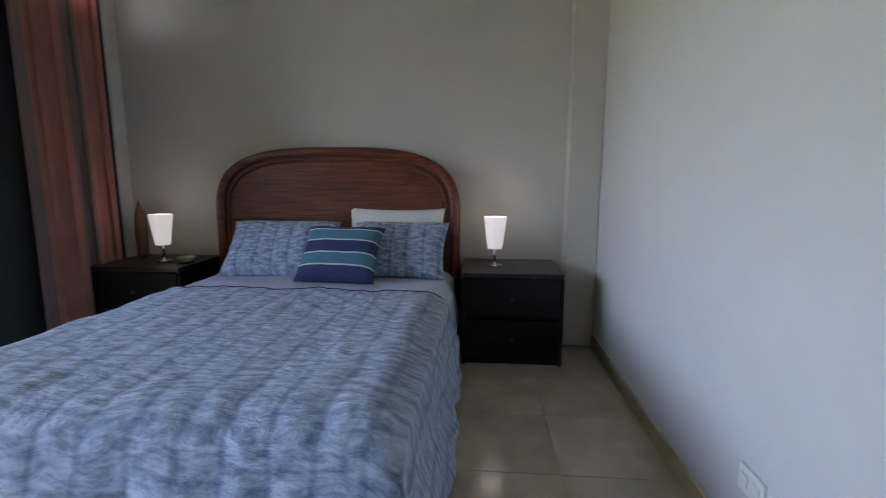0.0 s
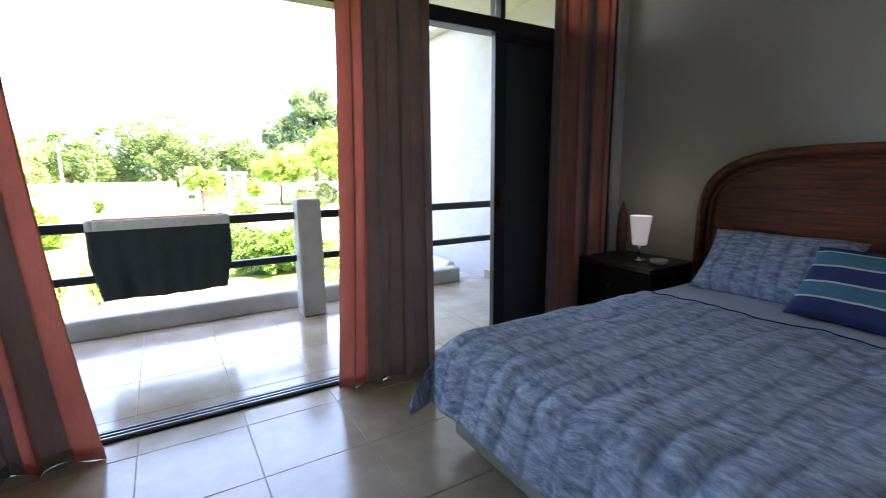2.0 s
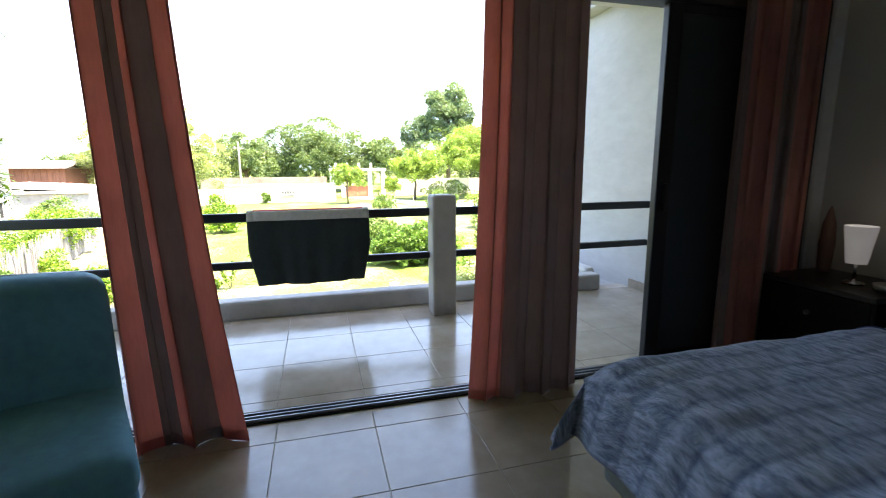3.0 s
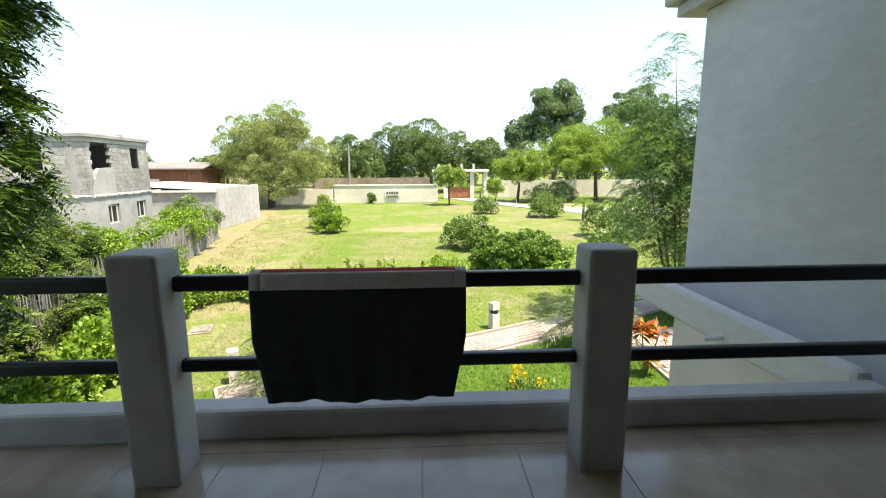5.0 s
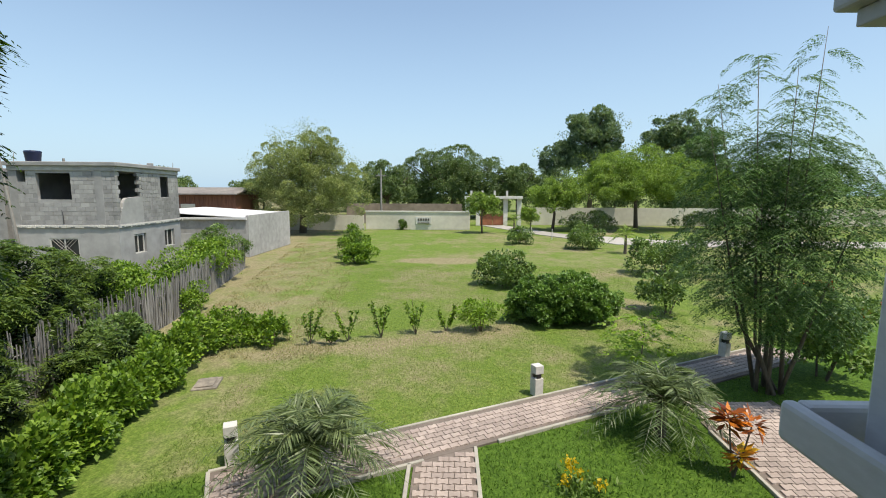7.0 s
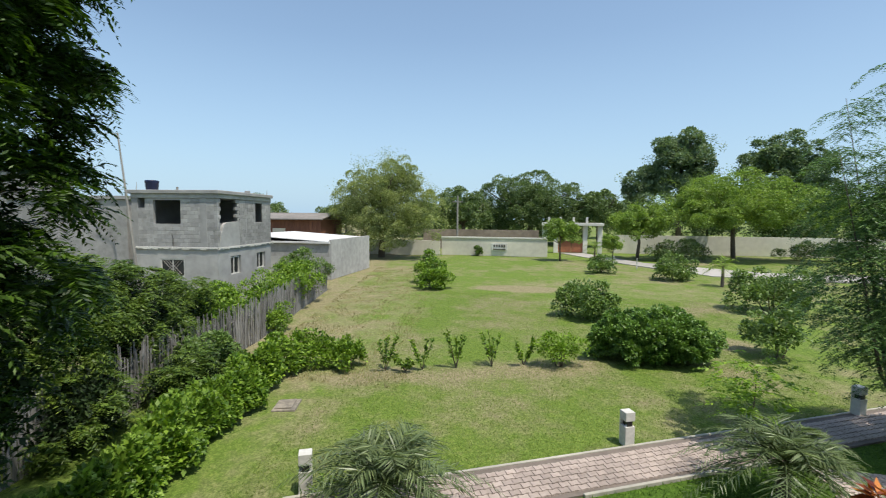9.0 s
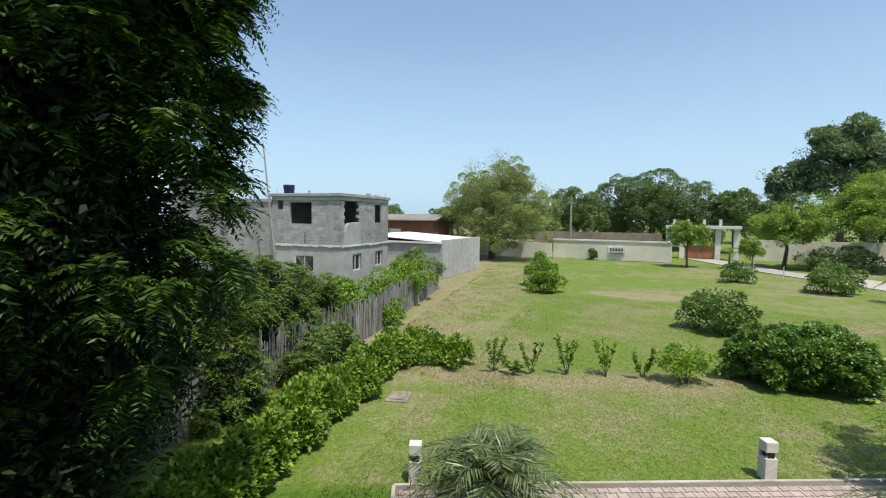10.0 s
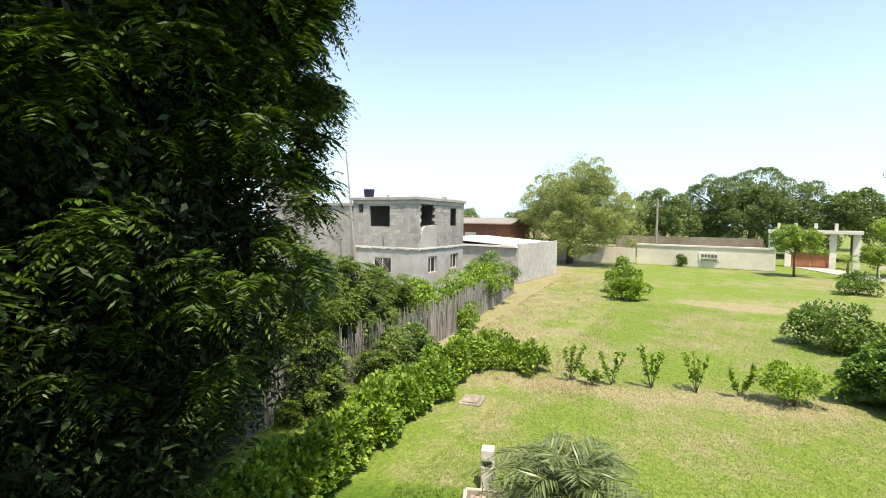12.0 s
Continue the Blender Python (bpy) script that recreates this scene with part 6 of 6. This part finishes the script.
def neem():
    """The large dark tree close to the terrace."""
    t = thing("neem_tree", "large dark feathery-leaved tree close to the terrace", "tree", at=(-5.3, -5.75, G))
    bm = bmesh.new()
    ends = limbs(bm, (0, -0.2, -0.1), (0.1, -0.3, 4.2), 0.24, 7, (1.1, 1.0, 1.2), 2)
    ends += limbs(bm, (0.1, -0.3, 3.2), (-0.2, 0.0, 6.4), 0.15, 8, (1.2, 1.1, 1.0), 5)
    part("trunk", bm, M_BARK, t, "", True)
    V, B = [], []
    for c, r, k in (((0, 0, 5.0), (2.2, 2.2, 2.3), 34), ((-0.1, 0.2, 7.5), (2.2, 2.1, 2.0), 34), ((2.0, -0.6, 4.9), (2.2, 2.1, 2.2), 26), ((-0.7, 0.7, 7.1), (1.3, 1.2, 1.3), 24), ((1.9, -0.2, 7.4), (2.3, 2.2, 1.8), 22), ((-1.7, -0.1, 3.9), (0.9, 0.9, 0.8), 8),
                    ((-1.45, 0.85, 6.6), (0.65, 0.6, 0.8), 12), ((-1.2, 0.95, 8.0), (0.8, 0.7, 0.9), 12), ((-1.55, 0.85, 5.2), (0.4, 0.35, 0.35), 4)):
        e = unit(rng.normal(size=(k, 3)) + np.array([0, 0.35, 0]))
        tip = e * np.array(r) * rng.uniform(0.8, 1.05, (k, 1)) + np.array(c)
        V.append(rosettes(tip, e, 4, 9, 0.44, 13, 0.125))
        B.append(c)
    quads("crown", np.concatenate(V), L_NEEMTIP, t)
    for b in B[-3:]:
        part("bough", tube(bmesh.new(), [(0, 0, b[2] - 1.2), (b[0] * 0.5, b[1] * 0.5, b[2] - 0.3), b], [0.06, 0.04, 0.015], 6), M_BARK, t, "", True)
    # dense inner foliage; a thick, mostly unseen top added to shade the lower crown
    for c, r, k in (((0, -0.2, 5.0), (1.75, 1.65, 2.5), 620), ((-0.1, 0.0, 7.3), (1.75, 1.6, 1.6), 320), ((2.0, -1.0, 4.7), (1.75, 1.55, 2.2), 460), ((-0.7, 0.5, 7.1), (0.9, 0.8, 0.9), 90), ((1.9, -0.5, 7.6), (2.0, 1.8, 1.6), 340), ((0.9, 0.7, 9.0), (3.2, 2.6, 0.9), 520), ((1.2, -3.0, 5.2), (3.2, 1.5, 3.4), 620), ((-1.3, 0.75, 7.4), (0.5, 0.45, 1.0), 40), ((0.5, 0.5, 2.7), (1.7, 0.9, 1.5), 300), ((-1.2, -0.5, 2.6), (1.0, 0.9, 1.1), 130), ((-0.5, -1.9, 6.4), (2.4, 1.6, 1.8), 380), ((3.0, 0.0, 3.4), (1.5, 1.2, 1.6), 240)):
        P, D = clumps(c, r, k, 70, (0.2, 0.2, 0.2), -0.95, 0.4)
        # leaf colour darkened for the shade inside the crown
        quads("inner_foliage", leaves_at(P, D, 0.13, 0.38), L_NEEMSHADE, t)


neem()


def feathery_tree():
    t = thing("moringa_tree", "tall slender feathery light green tree by the walk", "tree", at=(-13.8, 8.5, G))
    bm = bmesh.new()
    rs = random.Random(11)
    tips, segs = [], []
    for k in range(8):
        a = k * 0.571 * 1.7
        r = rs.uniform(0.5, 2.6)
        base = Vector((0.25 * math.cos(a), 0.3 * math.sin(a), -0.05))
        top = Vector((r * math.cos(a) * 0.75, r * math.sin(a), rs.uniform(5.2, 8.3)))
        if k == 0:
            top = Vector((0.3, -1.1, 8.0))
        if k == 1:
            top = Vector((0.0, 0.6, 8.7))
        if k == 2:
            top = Vector((0.2, -2.0, 6.4))
        knee = Vector((top.x * 0.45, top.y * 0.45, 1.3 + 0.25 * k % 1.2))
        pts = [base, base.lerp(knee, 0.5), knee, knee.lerp(top, 0.5), top]
        tube(bm, pts, [0.07 - 0.004 * k, 0.052, 0.036, 0.018, 0.005], 7)
        segs.append(pts)
    part("trunk", bm, M_BARK, t, "", True)
    o, d = [], []
    down = Vector((0, 0, -1))
    for pts in segs:
        for j in range(62):
            q = rs.uniform(0.0, 1.0)
            p = pts[2].lerp(pts[3], q * 2) if q < 0.5 else pts[3].lerp(pts[4], q * 2 - 1)
            a = rs.uniform(0, 6.28)
            dirn = Vector((math.cos(a), math.sin(a), rs.uniform(0.05, 0.5)))
            side = Vector((-dirn.y, dirn.x, 0))
            big = 0.75 if q > 0.85 else 1.0
            for s_ in range(6):
                at = p + dirn * (0.14 + 0.13 * s_) * big + down * (0.018 * s_ * s_)
                for sg in (-1, 1):
                    o.append(tuple(at))
                    d.append(tuple(side * sg + dirn * 0.55 + down * (0.15 + 0.07 * s_) + Vector((rs.gauss(0, 0.1), rs.gauss(0, 0.1), rs.gauss(0, 0.1)))))
    quads("crown", fronds(np.array(o), np.array(d), 0.27, 9, 0.052, 0.45, 0.5, 0.7, 0.5), L_MORINGA, t)
    # dense drooping body of the crown, dark within
    o, d = [], []
    for k in range(330):
        v = Vector((rs.gauss(0, 1), rs.gauss(0, 1), rs.gauss(0, 1))).normalized()
        p = Vector((v.x * 1.7, v.y * 2.0, 4.1 + v.z * 2.2)) * 1.0
        p = Vector((p.x, p.y, p.z)) - Vector((v.x, v.y, 0)) * rs.uniform(0.0, 0.9)
        a = math.atan2(v.y, v.x) + rs.uniform(-0.6, 0.6)
        dirn = Vector((math.cos(a), math.sin(a), rs.uniform(0.0, 0.35)))
        side = Vector((-dirn.y, dirn.x, 0))
        for s_ in range(6):
            at = p + dirn * (0.1 + 0.12 * s_) + down * (0.02 * s_ * s_)
            for sg in (-1, 1):
                o.append(tuple(at))
                d.append(tuple(side * sg + dirn * 0.55 + down * (0.2 + 0.08 * s_) + Vector((rs.gauss(0, 0.1), rs.gauss(0, 0.1), rs.gauss(0, 0.1)))))
    quads("lower_crown", fronds(np.array(o), np.array(d), 0.27, 9, 0.055, 0.45, 0.5, 0.7, 0.5), L_MORINGA, t)
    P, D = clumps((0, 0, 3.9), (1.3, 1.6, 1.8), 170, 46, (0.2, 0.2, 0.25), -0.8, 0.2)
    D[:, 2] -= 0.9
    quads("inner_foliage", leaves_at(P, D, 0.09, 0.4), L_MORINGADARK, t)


feathery_tree()


def young_moringa(x, y, h, seed):
    t = thing("young_tree", "small sparse yellow-green feathery seedling tree", "tree", at=(x, y, G))
    rs = np.random.default_rng(seed)
    bm = bmesh.new()
    tube(bm, [(0, 0, -0.05), (0.05, 0, h * 0.5), (0.0, 0.05, h)], [0.02, 0.015, 0.006], 6)
    part("trunk", bm, M_BARK, t)
    o = np.stack([np.zeros(110), np.zeros(110), rs.uniform(0.35, 1.0, 110) * h], -1)
    a = rs.uniform(0, 6.28, 110)
    d = np.stack([np.cos(a), np.sin(a), rs.uniform(0.0, 0.3, 110)], -1)
    o2 = o + d * rs.uniform(0.1, 0.8, (110, 1))
    quads("crown", fronds(o2, d + rs.normal(size=d.shape) * 0.3, 0.4, 8, 0.13, 0.35, 0.5), L_YOUNG, t)


young_moringa(-13.9, 5.35, 1.85, 4)


def palm(name, label, x, y, trunk_h, n, length, leaf, m, seed, pairs=26):
    t = thing(name, label, "palm", at=(x, y, G))
    rs = np.random.default_rng(seed)
    bm = bmesh.new()
    tube(bm, [(0, 0, -0.08), (0.01, 0.01, trunk_h * 0.5), (0, 0, trunk_h)], [0.13, 0.11, 0.09], 10)
    part("trunk", bm, M_BARK, t)
    a = np.arange(n) * 2.4
    el = np.linspace(1.25, -0.05, n)
    d = np.stack([np.cos(a) * np.cos(el), np.sin(a) * np.cos(el), np.sin(el)], -1) + rs.normal(size=(n, 3)) * 0.06
    o = np.tile(np.array([[0, 0, trunk_h]]), (n, 1)) + d * 0.08
    quads("fronds", fronds(o, d, length, pairs, leaf, 0.62, 0.075, 0.6, 0.75), m, t)
    rb = bmesh.new()
    for i in range(n):
        dd = Vector(d[i]).normalized()
        pts = [Vector(o[i]) + dd * length * q - Vector((0, 0, 1)) * 0.62 * length * q * q for q in (0, 0.25, 0.5, 0.75, 0.95)]
        tube(rb, pts, [0.016, 0.012, 0.009, 0.006, 0.003], 5)
    part("stem", rb, m, t)
    return t


palm("date_palm", "young feathery date palm beside the walk", -9.75, -1.75, 0.8, 42, 1.75, 0.38, L_PALM, 2, 34)
palm("date_palm", "second young date palm on the bright lawn", -11.6, 4.85, 0.8, 44, 1.6, 0.36, L_PALM, 5, 30)
palm("small_palm", "little green palm beside the drive", -39.8, 14.6, 1.5, 16, 1.5, 0.5, L_ACACIA, 7, 14)
palm("small_palm", "little green palm near the gate", -58.0, 8.0, 1.6, 14, 1.5, 0.5, L_ACACIA, 9, 12)


def croton():
    t = thing("croton_plant", "orange and red broad-leaved croton plant", "plant", at=(-10.2, 5.5, G))
    rs = np.random.default_rng(3)
    bm = bmesh.new()
    heads = ((-0.05, -0.12, 1.05, 34), (0.1, 0.18, 1.0, 30), (0.05, 0.02, 0.38, 26))
    for x, y, z, n in heads:
        tube(bm, [(0, 0, -0.03), (x * 0.6, y * 0.6, z * 0.5), (x, y, z)], [0.02, 0.015, 0.012], 6)
    part("stem", bm, M_BARK, t)
    for k, (x, y, z, n) in enumerate(heads):
        a = rs.uniform(0, 6.28, n)
        d = np.stack([np.cos(a), np.sin(a), rs.uniform(-0.3, 0.8, n)], -1)
        o = np.array([x, y, z]) + d * 0.05 + rs.normal(size=(n, 3)) * 0.05
        quads("leaf_head", leaves_at(o, d, 0.27, 0.30, 0.05, up=np.array([0, 0, 1.0])), L_CROTONGOLD if k == 2 else L_CROTON, t)
        quads("inner_leaves", leaves_at(o[: n // 2] - np.array([0, 0, 0.08]), d[: n // 2] - np.array([0, 0, 0.5]), 0.25, 0.3), L_CROTONDARK, t)


croton()
fb = thing("flower_patch", "small patch of yellow flowers on the lawn", "flowers", at=(-9.75, 2.65, G))
P = rng.normal(size=(160, 3)) * np.array([0.22, 0.25, 0.1]) + np.array([0, 0, 0.15])
quads("leaves", leaves_at(np.abs(P) * np.sign(P) * np.array([1, 1, 0]) + np.array([0, 0, 0.02]), rng.normal(size=(160, 3)) + np.array([0, 0, 0.9]), 0.14, 0.35), L_BUSH, fb)
for cx, cy, cz in ((-0.15, -0.1, 0.35), (-0.02, 0.05, 0.28), (0.12, 0.38, 0.2), (-0.3, -0.02, 0.3), (0.05, -0.2, 0.22)):
    P = rng.normal(size=(26, 3)) * 0.045 + np.array([cx, cy, cz])
    quads("blossom", leaves_at(P, rng.normal(size=(26, 3)), 0.07, 0.8), L_YELLOW, fb)
wf = thing("flower_patch", "tiny white flowers beside the path light", "flowers", at=(-10.45, -2.95, G))
P = np.stack([rng.normal(size=60) * 0.22, rng.normal(size=60) * 0.3, rng.uniform(0.12, 0.4, 60)], -1)
quads("blossom", leaves_at(P, rng.normal(size=(60, 3)), 0.05, 0.9), leaf_mat("white_petal", (0.6, 0.6, 0.55), (0.8, 0.8, 0.75)), wf)
P[:, 2] *= 0.2
quads("leaves", leaves_at(P, rng.normal(size=(60, 3)) + np.array([0, 0, 1.5]), 0.25, 0.15), L_HEDGE, wf)


# ---------------------------------------------------------------- grass
def grass():
    n = 150000
    x = -7.0 - 26.0 * rng.uniform(0, 1, n) ** 1.6
    y = rng.uniform(-6.2, 11.0, n) * (0.75 + 0.25 * (x + 7) / -26)
    s_ = (x - P0.x) * U.x + (y - P0.y) * U.y
    w = (x - P0.x) * NV.x + (y - P0.y) * NV.y
    on = ((w > -0.05) & (w < PW + 0.05) & (s_ > S0)) | ((x > -10.9) & (y > -0.2) & (y < 1.08)) | ((y > 5.85) & (y < 8.25) & (x > -12.9))
    x, y = x[~on], y[~on]
    P = np.stack([x, y, np.full(len(x), G - 0.025)], -1)
    D = rng.normal(size=P.shape) * 0.75 + np.array([0, 0, 1.0])
    bed_side = 0.5 * P[:, 1] + P[:, 0] > -11.85
    tagged(quads("lush_grass", leaves_at(P[bed_side], D[bed_side], 0.07, 0.2), L_LUSH), "thick deep green grass beside the house", "grass", kind="stuff")
    ob = quads("grass", leaves_at(P[~bed_side], D[~bed_side], 0.055, 0.2), L_GRASS)
    tagged(ob, "short mown grass blades on the lawn", "grass", kind="stuff")


grass()


def dry_grass():
    n = 20000
    x = -15.5 - 30 * rng.uniform(0, 1, n) ** 1.3
    y = -7.0 + 0.178 * x + 1.2 + rng.uniform(0, 1, n) ** 1.5 * 5.5
    m_ = np.array([noise.noise((a * 0.9, b * 0.9, 3.0)) for a, b in zip(x, y)])
    k = m_ > -0.12
    P = np.stack([x[k], y[k], np.full(k.sum(), G - 0.03)], -1)
    D = rng.normal(size=P.shape) * 0.7 + np.array([0, 0, 1.0])
    tagged(quads("dry_grass", leaves_at(P, D, 0.13, 0.12), L_DRY), "straggling dry grass tufts along the fence", "grass", kind="stuff")


dry_grass()
# ---------------------------------------------------------------- laid pieces
def piece(name, me, parent, m):
    ob = new(name, me)
    ob.parent = parent
    ob.matrix_local = m
    return ob


def tile_floor(parent_name, x_lines, y_lines, step, x0, x1, y0, y1):
    parent = bpy.data.objects[parent_name]
    cache = {}
    gap = 0.0016
    for xa in x_lines:
        for ya in y_lines:
            a, b, c, d = max(xa + gap, x0), min(xa + step - gap, x1), max(ya + gap, y0), min(ya + step - gap, y1)
            if b - a < 0.02 or d - c < 0.02:
                continue
            key = (round(b - a, 3), round(d - c, 3))
            if key not in cache:
                bm = bmesh.new()
                box(bm, -key[0] / 2, key[0] / 2, -key[1] / 2, key[1] / 2, -0.012, 0.0, 0.0015, 1)
                me = bpy.data.meshes.new("tile")
                bm.to_mesh(me)
                bm.free()
                cache[key] = finish(me, M_TILE)
            piece("tile", cache[key], parent, pose((a + b) / 2, (c + d) / 2, 0))


TS = 0.462
tile_floor("floor", [-1.695 + TS * k for k in range(9)], [0.62 - TS * 7 + TS * k for k in range(15)], TS, -1.40, XW, YB, YH)
tile_floor("terrace_slab", [-1.645 - TS * k for k in range(5)], [0.60 - TS * 9 + TS * k for k in range(17)], TS, -3.14, -1.55, -3.4, 3.5)


def paver_mesh():
    """Interlocking dog-bone paver, 0.20 by 0.16."""
    bm = bmesh.new()
    w, h, k = 0.097, 0.078, 0.018
    out = [(-w, -h), (-w * 0.5, -h), (-w * 0.25, -h + k), (w * 0.25, -h + k), (w * 0.5, -h), (w, -h), (w, h), (w * 0.5, h), (w * 0.25, h - k), (-w * 0.25, h - k), (-w * 0.5, h), (-w, h)]
    lo = [bm.verts.new((x, y, 0)) for x, y in out]
    hi = [bm.verts.new((x * 0.95, y * 0.95, 0.032)) for x, y in out]
    bm.faces.new(hi)
    for i in range(12):
        bm.faces.new((lo[i], lo[(i + 1) % 12], hi[(i + 1) % 12], hi[i]))
    me = bpy.data.meshes.new("paver")
    bm.to_mesh(me)
    bm.free()
    return finish(me, M_PAVER)


PAVER = paver_mesh()


def lay_pavers(parent, origin, du, dv, nu, nv, inside, limit):
    """Rows along du, courses along dv; the nearest become pieces, the rest one mesh."""
    rs = random.Random(9)
    ang = math.degrees(math.atan2(du.y, du.x))
    spots = []
    for j in range(nv):
        for i in range(nu):
            p = origin + du * (0.2 * (i + 0.5 * (j % 2)) + 0.1) + dv * (0.162 * j + 0.08)
            if inside(p):
                spots.append(p)
    spots.sort(key=lambda p: abs(p.x + 9.5))
    base = np.array([v.co[:] for v in PAVER.vertices])
    polys = [list(p.vertices) for p in PAVER.polygons]
    vs, fs = [], []
    for k, p in enumerate(spots):
        m = pose(p.x, p.y, G + 0.012 + rs.uniform(0, 0.004), rs.uniform(-0.8, 0.8), rs.uniform(-0.8, 0.8), ang)
        if k < limit:
            piece("paver", PAVER, parent, m)
        else:
            off = len(vs)
            vs.extend([tuple(m @ Vector(c)) for c in base])
            fs.extend([[q + off for q in f] for f in polys])
    if vs:
        me = bpy.data.meshes.new("pavers")
        me.from_pydata(vs, [], fs)
        finish(me, M_PAVER)
        ob = new("pavers", me)
        ob.parent = parent
        tagged(ob, kind="stuff")


def in_walk(p):
    s_, w = (p - P0).dot(U), (p - P0).dot(NV)
    return S0 + 0.08 < s_ < S1 and 0.09 < w < PW - 0.07


lay_pavers(walk_path, P0 + U * S0, U, NV, 81, 8, in_walk, 280)
lay_pavers(branch_path, Vector((-3.3, -0.08, G)), Vector((0, 1, 0)), Vector((-1, 0, 0)), 6, 46,
           lambda p: 0.0 < p.y < 0.95 and ((p - P0).dot(NV) > PW + 0.08), 220)
lay_pavers(side_path, Vector((-3.3, 5.9, G)), Vector((0, 1, 0)), Vector((-1, 0, 0)), 12, 60,
           lambda p: 6.0 < p.y < 8.1 and ((p - P0).dot(NV) > PW + 0.08), 240)


def block_courses():
    """Bare blocks of the upper storey, set proud of the mortar."""
    h = bpy.data.objects["unfinished_house"]
    _, SL, T, LX, LY, holes_e, holes_n = house_info
    bm = bmesh.new()
    box(bm, 0.007, 0.393, -0.02, 0.02, 0.007, 0.193, 0.006, 1)
    me = bpy.data.meshes.new("block")
    bm.to_mesh(me)
    bm.free()
    finish(me, M_BLOCK)
    east = pose(0, 0, SL + 0.06, 0, 0, -90) @ Matrix.Translation((0, -0.004, 0))
    north = pose(0, 0, SL + 0.06, 0, 0, 180) @ Matrix.Translation((0, -0.004, 0))
    for length, holes, base in ((LY, holes_e, east), (LX, holes_n, north)):
        for row in range(12):
            z = row * 0.2
            x = -0.2 * (row % 2)
            cuts = sorted((a, b) for a, b, c, d in holes if c - 0.12 < z + 0.1 < d - 0.02)
            free, start = [], 0.17 if base is not north else 0.0
            for a, b in cuts:
                free.append((start, a))
                start = b
            free.append((start, length))
            while x < length:
                for a, b in free:
                    lo, hi = max(x, a), min(x + 0.4, b)
                    if hi - lo > 0.07 and z + 0.19 < T - SL - 0.42:
                        piece("block", me, h, base @ Matrix.Translation((lo, 0.0, z)) @ Matrix.Diagonal(((hi - lo) / 0.4, 1, 1, 1)))
                x += 0.4


block_courses()
